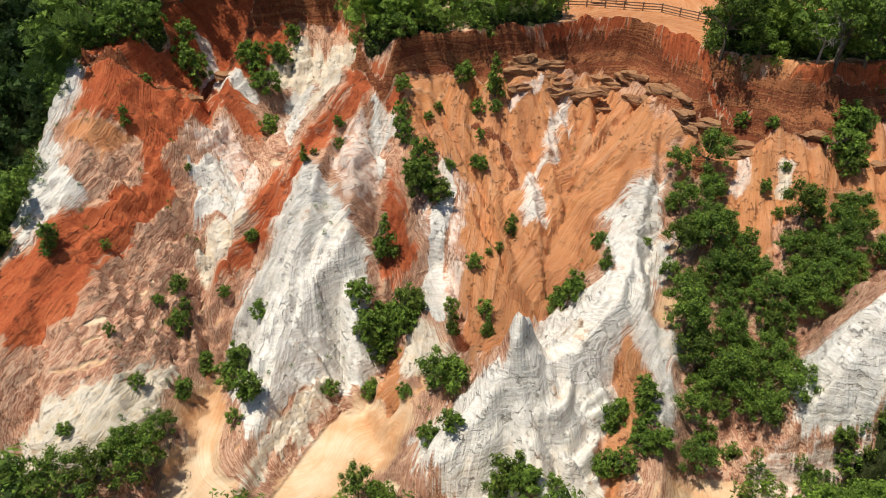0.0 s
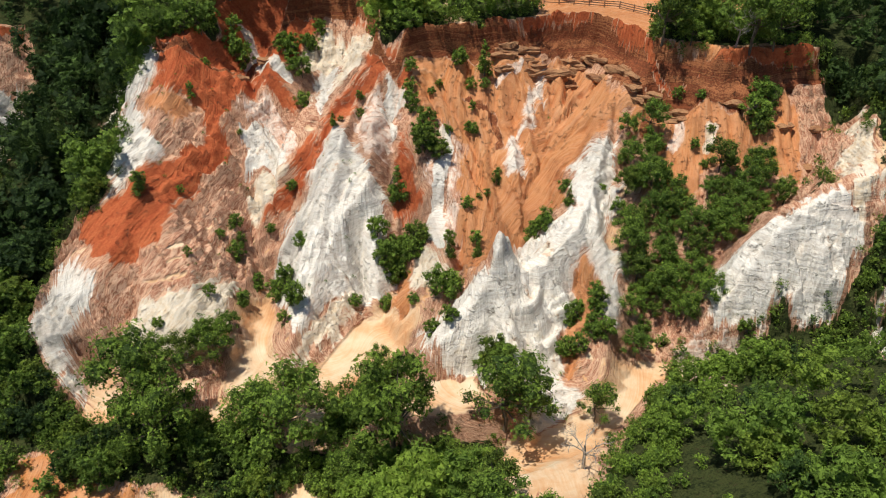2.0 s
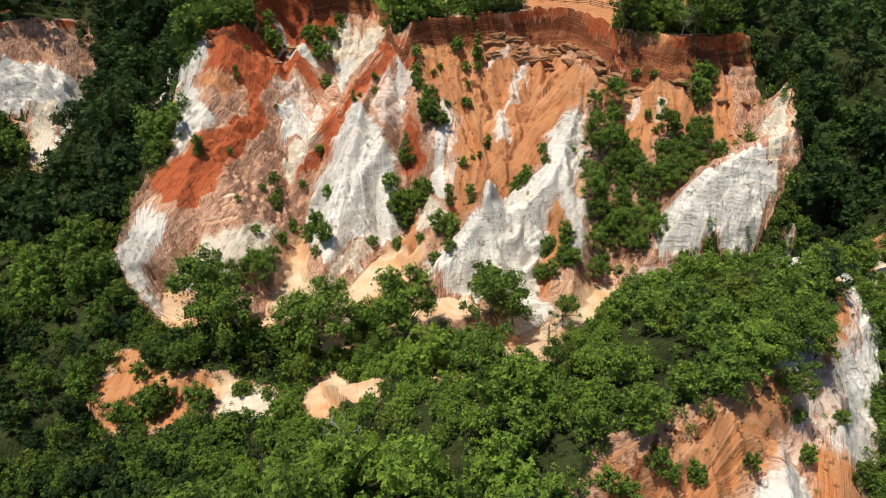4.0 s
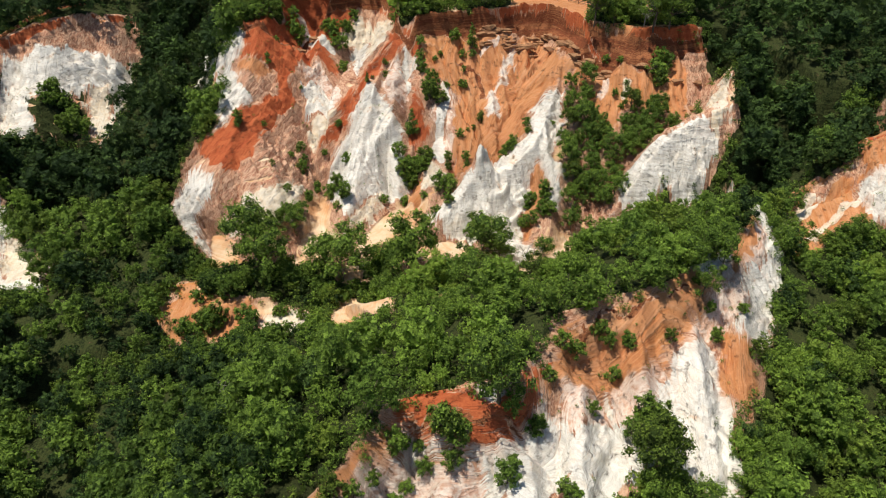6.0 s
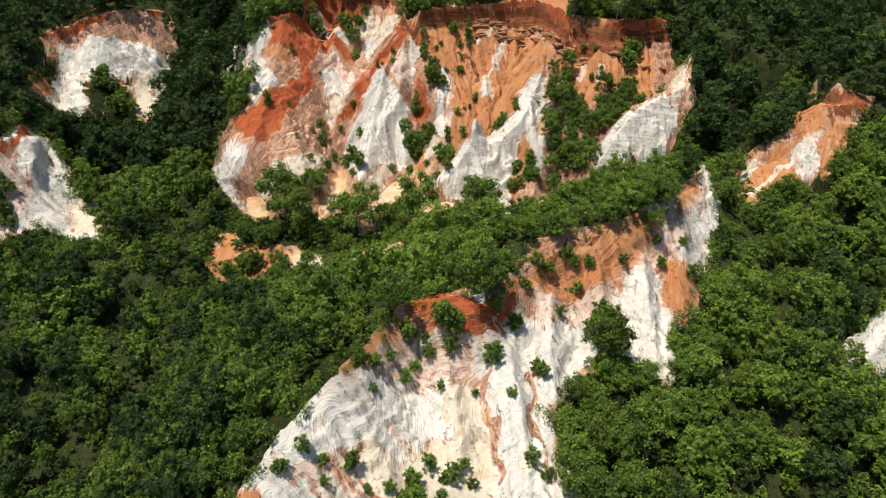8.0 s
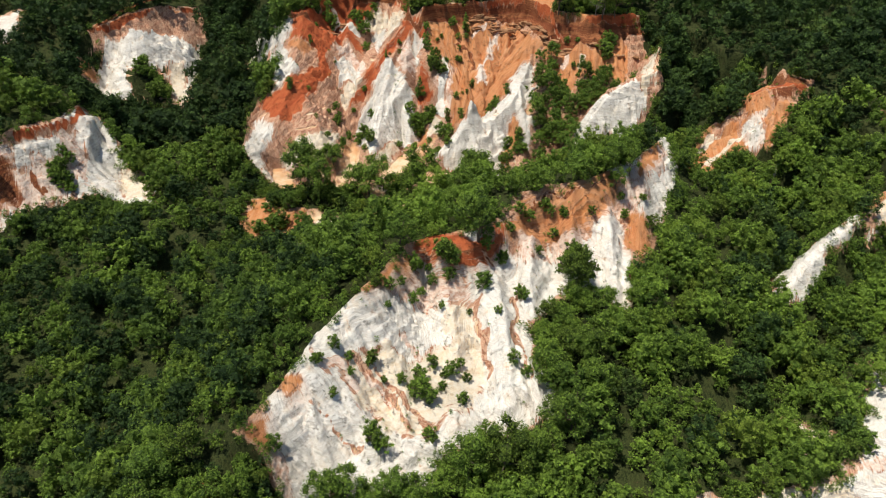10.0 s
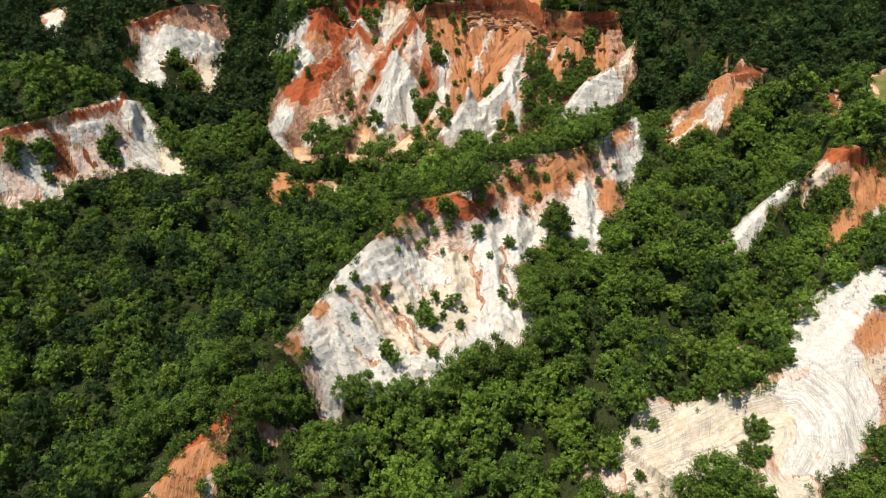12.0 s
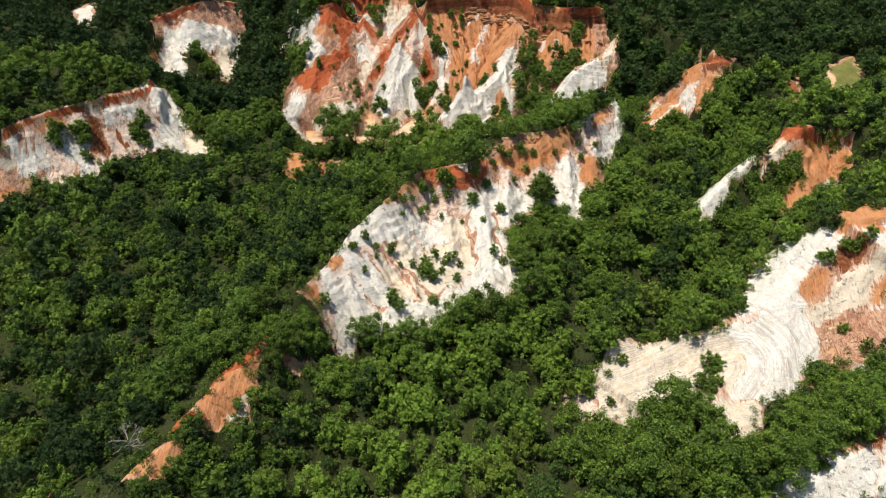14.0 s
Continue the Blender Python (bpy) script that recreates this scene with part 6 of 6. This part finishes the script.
# small growth on the head cliff
shrub(-42.5, 63.5, 2.4)
shrub(-38.5, 79.6, 1.4)
shrub(-31.6, 78.0, 1.0)
shrub(-37.7, 65.1, 1.2)
shrub(-22.7, 70.5, 1.3)
shrub(-31.2, 64.4, 1.4)
shrub(-29.8, 62.6, 1.8)
shrub(-26.8, 57.8, 2.0)
shrub(-27.7, 52.8, 1.8)
shrub(-25.6, 65.1, 1.2)
shrub(-22.4, 56.8, 2.4)
shrub(-20.2, 51.0, 2.2)
shrub(-21.5, 49.0, 1.8)
shrub(-12.9, 81.1, 1.2)
shrub(-15.5, 76.5, 1.0)
shrub(-8.0, 56.3, 1.8)
shrub(4.8, 59.9, 2.0)
shrub(1.0, 60.9, 1.9)
shrub(3.9, 77.5, 1.8)
shrub(8.2, 70.9, 1.4)
shrub(13.1, 61.6, 2.2)
shrub(14.2, 61.5, 2.0)
shrub(17.8, 66.6, 2.4)
shrub(20.0, 49.1, 2.0)
shrub(20.0, 47.0, 2.4)
shrub(16.7, 46.8, 2.0)
shrub(45.9, 74.3, 2.6)
shrub(46.1, 71.7, 1.6)
shrub(37.6, 67.5, 1.4)
shrub(36.0, 44.0, 1.2)
shrub(38.9, 45.1, 2.4)
# growth on top of the buttress and of the bay beside it
shrub(-43.8, 87.4, 3.2)
shrub(-41.5, 88.6, 3.6)
shrub(-39.4, 90.7, 3.4)
shrub(-38.0, 94.9, 3.0)
small_tree(-36.3, 101.1, 6.0)
small_tree(-33.1, 103.8, 6.0)
small_tree(-28.8, 104.0, 6.5)
small_tree(-24.0, 104.8, 6.0)
small_tree(-18.0, 104.3, 6.0)
shrub(-7.3, 87.1, 3.0)
shrub(-5.1, 86.6, 3.2)
# trees in the hollow behind the middle ridge
small_tree(30.6, 8.3, 4.0)
small_tree(34.6, 10.6, 4.5)
small_tree(38.2, 12.6, 4.0)
small_tree(31.5, 6.0, 4.0)
small_tree(35.2, 7.8, 4.5)
small_tree(27.6, 5.9, 4.0)
small_tree(41.4, 14.9, 4.5)
# trees over the red bank and between it and the middle cliff
small_tree(-41.2, -62.9, 6.5)
small_tree(-39.6, -60.7, 6.5)
small_tree(-42.5, -68.5, 6.0)
small_tree(-37.2, -59.2, 6.0)
small_tree(-44.6, -70.8, 7.0)
small_tree(-48.4, -72.8, 7.0)
small_tree(-32.2, -65.3, 5.0)
small_tree(-29.4, -63.5, 5.0)
small_tree(-27.1, -64.6, 5.0)
small_tree(-29.8, -67.3, 5.0)
small_tree(-32.2, -68.9, 4.0)
small_tree(-34.2, -71.9, 4.0)
small_tree(-36.1, -67.3, 4.0)
small_tree(-35.2, -65.2, 4.0)
small_tree(-36.7, -70.0, 3.5)
small_tree(-33.2, -68.8, 4.0)
small_tree(-34.0, -67.3, 4.0)
# trees that lean over the rim
small_tree(33.0, 82.6, 6.0)
small_tree(36.0, 87.2, 6.5)
small_tree(36.9, 81.4, 4.0)
small_tree(41.4, 82.9, 4.5)
small_tree(44.9, 78.9, 6.5)
small_tree(48.5, 79.3, 8.0)
small_tree(54.0, 86.6, 9.0)
# the trees below the slab
small_tree(39.4, -80.5, 8.0)
small_tree(43.6, -80.5, 8.5)
small_tree(47.3, -82.0, 8.0)
small_tree(49.9, -86.9, 8.0)
small_tree(39.0, -88.1, 9.0)
small_tree(44.3, -89.2, 9.0)
small_tree(49.5, -91.4, 8.0)
small_tree(34.6, -92.7, 9.0)
small_tree(40.6, -94.7, 9.0)
small_tree(46.6, -95.8, 9.0)
small_tree(59.5, -88.5, 7.5)
small_tree(64.3, -84.4, 7.0)
small_tree(69.1, -82.7, 7.5)
small_tree(73.2, -80.4, 8.0)
small_tree(59.8, -92.7, 8.0)
small_tree(65.6, -89.8, 7.0)
small_tree(75.6, -81.6, 6.0)
small_tree(78.8, -82.3, 7.0)
small_tree(79.7, -84.9, 6.0)
small_tree(28.6, -82.3, 8.0)
small_tree(24.4, -87.4, 8.0)
small_tree(30.8, -89.3, 9.0)

grove(2.3, 0.5, (27.0, 74.7), (30.0, 75.9), (33.3, 65.0), (31.8, 58.7), (29.5, 48.6), (25.9, 43.8), (23.2, 44.2), (25.5, 53.6), (23.5, 60.4), (26.1, 69.3))
grove(2.3, 0.5, (32.3, 58.1), (39.1, 67.0), (44.0, 66.8), (49.3, 65.6), (47.0, 60.0), (38.0, 56.7), (33.8, 47.2), (29.9, 48.0))
grove(4.0, 0.6, (70.0, -22.6), (84.0, -22.6), (85.0, -14.5), (78.0, -15.5))

# woods: every spot of a jittered grid that is not bare ground
spots = []
BANK = [(-32, -60, 0), (-45, -80, 0), (-52, -95, 0), (-66, -108, 0)]
for gy in np.arange(-122, 152, 3.5):
    for gx in np.arange(-205, 206, 3.5):
        x, y = gx + rng.uniform(-1.7, 1.7), gy + rng.uniform(-1.7, 1.7)
        chance, size, turn = rng.random(), 0.36 + 0.72 * rng.random() ** 1.6, rng.uniform(0, 6.28)
        if abs(x) > 0.50 * (y + 172) + 46:
            continue
        i, j = min(np.searchsorted(XS, x), nx - 1), min(np.searchsorted(YS, y), ny - 1)
        if BARE[j, i] > 0.3:
            continue
        if chance > 0.70 + 0.5 * np.hypot(dz_x[j, i], dz_y[j, i]):
            size *= 0.42
        if abs(x) < 62 and -2 < y < 40:
            size = min(size, 0.30 if -9 < x < 18 and y < 13 else 0.85 if x > -5 else 0.50)
            for k in range(1 if x < 4 else 0):
                px, py = x + rng.uniform(-1.9, 1.9), y + rng.uniform(-1.9, 1.9)
                if BARE[min(np.searchsorted(YS, py), ny - 1), min(np.searchsorted(XS, px), nx - 1)] < 0.3:
                    spots.append((px, py, rng.uniform(0.20, 0.36), rng.uniform(0, 6.28)))
        if 2 < x < 62 and 0 < y <= 18:
            size = min(0.42 + 0.9 * chance, 0.85) if chance < 0.5 else 0.26
        if 4 < x < 46 and 18 < y < 44:
            size = min(size, 0.34 + 0.02 * (44 - y)) if chance < 0.55 else 0.22
        # sized to fit the camera's view: trees kept low where a bare face rises close behind
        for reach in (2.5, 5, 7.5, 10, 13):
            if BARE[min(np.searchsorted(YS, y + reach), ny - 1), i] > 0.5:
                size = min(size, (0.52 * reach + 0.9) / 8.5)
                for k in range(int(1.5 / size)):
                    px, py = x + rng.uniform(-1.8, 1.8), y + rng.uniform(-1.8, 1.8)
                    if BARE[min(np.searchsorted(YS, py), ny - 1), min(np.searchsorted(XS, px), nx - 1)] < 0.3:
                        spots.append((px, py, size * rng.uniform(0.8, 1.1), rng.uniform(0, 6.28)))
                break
        if side_crest[j, i] < 0 and d_crest[j, i] < 7 and x < 2:
            size = min(size, 0.28 + 0.06 * d_crest[j, i])
        if x < -25 and y < -55 and along(BANK, np.array([x - 2]), np.array([y + 3]))[0][0] < 8:
            size = min(size, 0.30)
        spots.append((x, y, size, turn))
        if np.hypot(dz_x[j, i], dz_y[j, i]) > 0.9 and not (2 < x < 62 and 0 < y < 44):
            for k in range(2):
                px, py = x + rng.uniform(-1.8, 1.8), y + rng.uniform(-1.8, 1.8)
                if BARE[min(np.searchsorted(YS, py), ny - 1), min(np.searchsorted(XS, px), nx - 1)] < 0.3:
                    spots.append((px, py, size * rng.uniform(0.6, 0.9), rng.uniform(0, 6.28)))
near = sorted(range(len(spots)), key=lambda k: math.hypot(spots[k][0] - 8, spots[k][1] - 14))[:max(0, 215 - len([1 for o in bpy.data.objects if o.name.startswith("tree")]))]
for k in near:
    x, y, s, turn = spots[k]
    plant(TREES, x, y, s, "woods of the canyon")
chosen = set(near)
rest = [s for k, s in enumerate(spots) if k not in chosen]
crowns, tones, hues, patterns, coarse = [], [], [], [], []
dark_crowns, dark_tones, dark_hues = [], [], []
for k in range(12):
    r2 = np.random.default_rng(300 + k)
    h, w = r2.uniform(6.5, 10.5), r2.uniform(6.5, 9)
    patterns.append(leaves_of(r2, crown_blobs(r2, h, w, 0.25, (15, 20)), 330, 0.40))
    coarse.append(leaves_of(r2, crown_blobs(r2, h, w, 0.25, (7, 9)), 165, 0.55))
fine = []
for k in range(12):
    r2 = np.random.default_rng(500 + k)
    h, w = r2.uniform(6.5, 10.5), r2.uniform(6.5, 9)
    fine.append(leaves_of(r2, crown_blobs(r2, h, w, 0.25, (18, 24)), 500, 0.33))
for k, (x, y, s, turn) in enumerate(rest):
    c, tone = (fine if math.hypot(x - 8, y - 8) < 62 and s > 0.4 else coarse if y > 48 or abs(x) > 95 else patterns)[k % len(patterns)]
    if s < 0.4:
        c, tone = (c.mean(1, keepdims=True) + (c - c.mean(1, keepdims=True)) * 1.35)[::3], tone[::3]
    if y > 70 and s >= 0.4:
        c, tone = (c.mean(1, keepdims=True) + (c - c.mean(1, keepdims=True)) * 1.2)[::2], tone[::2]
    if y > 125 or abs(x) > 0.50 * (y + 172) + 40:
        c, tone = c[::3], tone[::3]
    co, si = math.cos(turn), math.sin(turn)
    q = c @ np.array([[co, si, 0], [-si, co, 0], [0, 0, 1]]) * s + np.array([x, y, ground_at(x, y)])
    # crowns of these stretches, and a share of others, take the darker leaf colours
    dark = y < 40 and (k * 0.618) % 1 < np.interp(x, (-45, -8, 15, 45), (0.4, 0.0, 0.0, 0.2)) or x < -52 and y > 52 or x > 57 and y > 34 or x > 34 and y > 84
    (dark_crowns if dark else crowns).append(q)
    (dark_tones if dark else tones).append(np.clip(0.8 * tone + float(np.interp(x, (-45, -8, 20, 45), (-0.24, 0.2, 0.2, 0.08))) + rng.uniform(-0.3, 0.3) + 0.25 * float(fractal(np.array([x * 0.06]), np.array([y * 0.06]), 2, 19)[0]), 0, 1))
    (dark_hues if dark else hues).append(np.full(len(tone), rng.random()))
# the woods go on round about
for gy in np.arange(-170, 200, 6.0):
    for gx in np.arange(-216, 217, 6.0):
        x, y = gx + rng.uniform(-2.8, 2.8), gy + rng.uniform(-2.8, 2.8)
        if -122 < y < 152 and abs(x) < 0.50 * (y + 172) + 46 or max(abs(x) - 190, y - 170, -135 - y) > 20:
            continue
        if BARE[min(np.searchsorted(YS, y), ny - 1), min(np.searchsorted(XS, x), nx - 1)] > 0.3:
            continue
        c, tone = coarse[int(rng.integers(0, 12))]
        mid = c.mean(1, keepdims=True)
        crowns.append((mid + (c - mid) * 2.0)[::4] * rng.uniform(0.6, 1.1) + np.array([x, y, ground_at(x, y)]))
        tones.append(np.clip(tone[::4] + rng.uniform(-0.3, 0.3), 0, 1))
        hues.append(np.full(len(tone[::4]), rng.random()))
# ragged growth along the edges of the bare ground
bare_at = lambda x, y: BARE[min(np.searchsorted(YS, y), ny - 1), min(np.searchsorted(XS, x), nx - 1)]
scrub, scrub_tones, scrub_hues = [], [], []
for k in range(26000):
    x, y = rng.uniform(-130, 118), rng.uniform(-108, 100)
    here = bare_at(x, y)
    if here < 0.5:
        if max(bare_at(x + 1.8, y), bare_at(x - 1.8, y), bare_at(x, y + 1.8), bare_at(x, y - 1.8), bare_at(x, y - 3.2)) < 0.5:
            continue
        c, tone = patterns[k % len(patterns)]
        s = rng.uniform(0.14, 0.32)
        scrub.append((c.mean(1, keepdims=True) + (c - c.mean(1, keepdims=True)) * 1.5)[::6] * s + np.array([x, y, ground_at(x, y) - 1.2 * s]))
        scrub_tones.append(np.clip(tone[::6] + rng.uniform(-0.2, 0.3), 0, 1))
        scrub_hues.append(np.full(len(tone[::6]), rng.uniform(0, 0.7)))
        continue
    near_edge = min(bare_at(x + 1.6, y), bare_at(x - 1.6, y), bare_at(x, y + 1.6), bare_at(x, y - 1.6)) < 0.5
    if near_edge and rng.random() < 0.55:
        s = rng.uniform(0.12, 0.27)
    elif not near_edge and rng.random() < 0.16 and not (x > 28 and y < -30) and fractal(np.array([x * 0.13]), np.array([y * 0.13]), 2, 29)[0] > (-0.15 if y < 24 else 0.25):
        s = rng.uniform(0.04, 0.11)
    else:
        continue
    if y > 84 or SAND[min(np.searchsorted(YS, y), ny - 1), min(np.searchsorted(XS, x), nx - 1)] > 0.5:
        continue
    c, tone = patterns[k % len(patterns)]
    step = 3 if near_edge else 8
    c, tone = c[::step] * np.array([1, 1, 0.9]), tone[::step]
    grow = 1.0 if near_edge else 1.5
    mid = c.mean(1, keepdims=True)
    scrub.append((mid + (c - mid) * grow) * s + np.array([x, y, ground_at(x, y) - 0.8 * s]))
    scrub_tones.append(np.clip(tone + rng.uniform(-0.2, 0.3), 0, 1))
    scrub_hues.append(np.full(len(tone), rng.uniform(0, 0.7)))
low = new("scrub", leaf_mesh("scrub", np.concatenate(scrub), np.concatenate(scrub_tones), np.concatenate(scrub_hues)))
low.data.materials.append(LEAF)
tagged(low, "scattered low green scrub on the bare slopes", "scrub", kind="stuff")
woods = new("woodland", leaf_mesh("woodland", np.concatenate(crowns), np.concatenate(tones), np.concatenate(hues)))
woods.data.materials.append(LEAF)
dark_woods = new("pine_woods", leaf_mesh("pine_woods", np.concatenate(dark_crowns), np.concatenate(dark_tones), np.concatenate(dark_hues)))
dark_woods.data.materials.append(DARK_LEAF)
tagged(dark_woods, "darker-coloured woods in the side ravines and on the plateau", "woods", kind="stuff")
tagged(woods, "dense broadleaf woodland over the canyon floor and rims", "woods", kind="stuff")


# ---- the fence, the notice board and the dead trees ----
FENCE_WOOD = plain_material("fence_wood", (0.16, 0.10, 0.065), (0.30, 0.21, 0.145), 5, 0.9, (1, 1, 0.3))
SIGN_PAINT = plain_material("sign_paint", (0.55, 0.53, 0.48), (0.74, 0.72, 0.68), 3, 0.7)


def beam(a, b, wide, high):
    """A squared timber from a to b with chamfered long edges."""
    a, b = Vector(a), Vector(b)
    bm = bmesh.new()
    bmesh.ops.create_cube(bm, size=1.0)
    bmesh.ops.scale(bm, vec=(wide, high, (b - a).length), verts=bm.verts)
    bmesh.ops.bevel(bm, geom=list(bm.edges), offset=min(wide, high) * 0.15, segments=1, affect="EDGES")
    turn = (b - a).to_track_quat("Z", "Y").to_matrix().to_4x4()
    bmesh.ops.transform(bm, matrix=Matrix.Translation((a + b) / 2) @ turn, verts=bm.verts)
    me = bpy.data.meshes.new("timber")
    bm.to_mesh(me)
    bm.free()
    return me


def fence(label, *line):
    """A post-and-rail fence with three rails along a line in plan."""
    root = tagged(new("fence"), label, "fence")
    places = []
    for (ax, ay), (bx, by) in zip(line[:-1], line[1:]):
        n = max(1, round(math.hypot(bx - ax, by - ay) / 2.4))
        places += [(ax + (bx - ax) * k / n, ay + (by - ay) * k / n) for k in range(n)]
    places.append(line[-1])
    feet = [Vector((x, y, ground_at(x, y))) for x, y in places]
    for p in feet:
        lean = Vector((rng.uniform(-0.03, 0.03), rng.uniform(-0.03, 0.03), 1.25))
        part("post", beam(p - Vector((0, 0, 0.3)), p + lean, 0.15, 0.15), FENCE_WOOD, root)
    for p, q in zip(feet[:-1], feet[1:]):
        for h in (0.35, 0.72, 1.08):
            part("rail", beam(p + Vector((0, -0.08, h + rng.uniform(-0.03, 0.03))), q + Vector((0, -0.08, h + rng.uniform(-0.03, 0.03))), 0.06, 0.14), FENCE_WOOD, root)


fence("weathered brown post-and-rail fence along the rim", (6, 99.5), (14.5, 98.6), (22, 98.4), (29.5, 97.4), (33.5, 94.2), (37, 90.6))
fence("weathered brown post-and-rail fence beside the clearing", (51, 90.5), (56, 90.6), (62, 91.5), (70, 92))


def notice_board(x, y, turn):
    """Two posts, a sloping pale panel in a frame, and bars for its lines of text."""
    root = tagged(new("notice_board"), "low brown notice board with a pale panel behind the fence", "sign")
    z = ground_at(x, y)
    m = Matrix.Translation((x, y, z)) @ Matrix.Rotation(turn, 4, "Z")
    root.matrix_basis = m
    for side in (-0.7, 0.7):
        part("post", beam((side, 0, -0.2), (side, 0, 0.95), 0.12, 0.12), FENCE_WOOD, root)
    part("frame", beam((-0.85, -0.02, 1.0), (0.85, -0.02, 1.0), 0.75, 0.06), FENCE_WOOD, root)
    part("panel", beam((-0.78, -0.02, 1.045), (0.78, -0.02, 1.045), 0.64, 0.03), SIGN_PAINT, root, "pale printed panel")


notice_board(24.5, 100.2, 0.05)
notice_board(21.2, 100.4, -0.05)


def dead_tree(x, y, height, seed):
    """A leafless grey tree with forked branches."""
    r = np.random.default_rng(seed)
    root = tagged(new("dead_tree"), "bare grey dead tree with forked branches", "tree", "dead trees")
    root.matrix_basis = Matrix.Translation((x, y, ground_at(x, y) - 0.1))
    trunk, twigs = bmesh.new(), bmesh.new()
    top = Vector((r.normal() * 0.4, r.normal() * 0.4, height * 0.55))
    limb(trunk, (0, 0, 0), top, 0.03 * height, 0.016 * height)

    def fork(p, way, size, thick, depth):
        q = p + way * size
        limb(twigs, p, q, thick, thick * 0.6, 5)
        if depth:
            for k in range(3):
                w = (way + Vector(r.normal(size=3).tolist()) * 0.55 + Vector((0, 0, 0.1))).normalized()
                fork(p + way * size * r.uniform(0.5, 1.0), w, size * r.uniform(0.55, 0.75), thick * 0.6, depth - 1)
    for k in range(6):
        a = k * 1.1 + r.uniform(-0.3, 0.3)
        start = top * r.uniform(0.55, 1.0)
        fork(start, Vector((math.cos(a), math.sin(a), r.uniform(0.3, 1.1))).normalized(), height * 0.24, 0.010 * height, 3)
    for name, bm in (("trunk", trunk), ("bare_crown", twigs)):
        me = bpy.data.meshes.new(name)
        bm.to_mesh(me)
        bm.free()
        part(name, me, GREY_WOOD, root)


dead_tree(45.5, 80.3, 7.5, 1)
dead_tree(43.0, 79.6, 5.5, 2)
dead_tree(-54.5, -93.0, 8.0, 3)
dead_tree(13.5, 20.0, 6.5, 4)
dead_tree(-12.0, 8.0, 6.0, 5)
dead_tree(-30.0, -8.0, 6.5, 6)


# ---- ledges of hard sandstone that jut out below the rim ----
def rock_ledge(x, y, z, wide, deep, thick, turn, seed):
    """An uneven, cracked slab with worn edges, set into the slope."""
    r = np.random.default_rng(seed)
    bm = bmesh.new()
    bmesh.ops.create_cube(bm, size=1.0)
    bmesh.ops.subdivide_edges(bm, edges=list(bm.edges), cuts=5, use_grid_fill=True)
    for v in bm.verts:
        p = Vector((v.co.x * wide, v.co.y * deep, v.co.z * thick))
        n = noise.noise_vector(Vector((p.x * 0.8 + seed * 3.1, p.y * 0.8, p.z * 1.5))) * 0.45 + noise.noise_vector(p * 2.3 + Vector((seed, 0, 0))) * 0.18
        k = 1 - 0.45 * abs(v.co.x * 2) ** 3
        v.co = Vector((p.x, p.y * k, p.z * k)) + n * min(1.0, thick)
    me = bpy.data.meshes.new("rock_ledge")
    bm.to_mesh(me)
    bm.free()
    me.materials.append(LEDGE_ROCK)
    ob = new("rock_ledge", me)
    ob.matrix_basis = Matrix.Translation((x, y, z)) @ Matrix.Rotation(turn, 4, "Z") @ Matrix.Rotation(r.uniform(-0.12, 0.12), 4, "X")
    return tagged(ob, "layered tan sandstone ledge jutting out below the rim", "rock", "ledges below the rim")


def ledge_material():
    mat = bpy.data.materials.new("ledge_sandstone")
    nodes, links, out = links_of(mat)
    pos = nodes.new("ShaderNodeNewGeometry").outputs["Position"]
    bed = noise_at(nodes, links, stretched(nodes, links, pos, (0.3, 0.3, 4.0)), 1.0, 5, 0.65)
    grain = noise_at(nodes, links, pos, 3.5, 6, 0.7)
    r = ramp(nodes, [(0.34, (0.08, 0.038, 0.022)), (0.44, (0.27, 0.125, 0.062)), (0.52, (0.40, 0.22, 0.11)), (0.60, (0.20, 0.095, 0.052)), (0.70, (0.48, 0.31, 0.17))])
    mixed = maths(nodes, links, "ADD", maths(nodes, links, "MULTIPLY", bed, 0.65), maths(nodes, links, "MULTIPLY", grain, 0.35))
    links.new(mixed, r.inputs[0])
    links.new(r.outputs[0], out.inputs["Base Color"])
    out.inputs["Roughness"].default_value = 0.95
    bump = node(nodes, "ShaderNodeBump", Strength=0.9, Distance=0.4)
    links.new(mixed, bump.inputs["Height"])
    links.new(bump.outputs[0], out.inputs["Normal"])
    return mat


LEDGE_ROCK = ledge_material()
LEDGE_LINE = [(9.0, 87.6), (14.0, 88.6), (18.5, 89.2), (22.5, 88.2), (25.5, 85.4), (27.8, 82.0), (29.5, 78.5), (33.0, 76.2), (37.5, 75.6)]
for k in range(58):
    u = rng.uniform(0, len(LEDGE_LINE) - 1.01)
    (ax, ay), (bx, by) = LEDGE_LINE[int(u)], LEDGE_LINE[int(u) + 1]
    f = u - int(u)
    lx, ly = ax + f * (bx - ax), ay + f * (by - ay) + (1.7, 0.6, -0.9)[k % 3] + rng.uniform(-0.5, 0.5)
    rock_ledge(lx, ly, ground_at(lx, ly) + rng.uniform(-0.45, -0.05), rng.uniform(1.8, 5.2), rng.uniform(1.0, 1.9), rng.uniform(0.45, 1.0), math.atan2(by - ay, bx - ax) + rng.uniform(-0.2, 0.2), k)
for k, (lx, ly) in enumerate([(-30, 95), (-33, 88), (50, 72), (46, 69), (52, 67), (58, 74), (42, 74), (54, 72)]):
    rock_ledge(lx, ly, ground_at(lx, ly), rng.uniform(2.0, 4.0), rng.uniform(1.0, 1.8), rng.uniform(0.5, 1.0), rng.uniform(-0.4, 0.4), 60 + k)
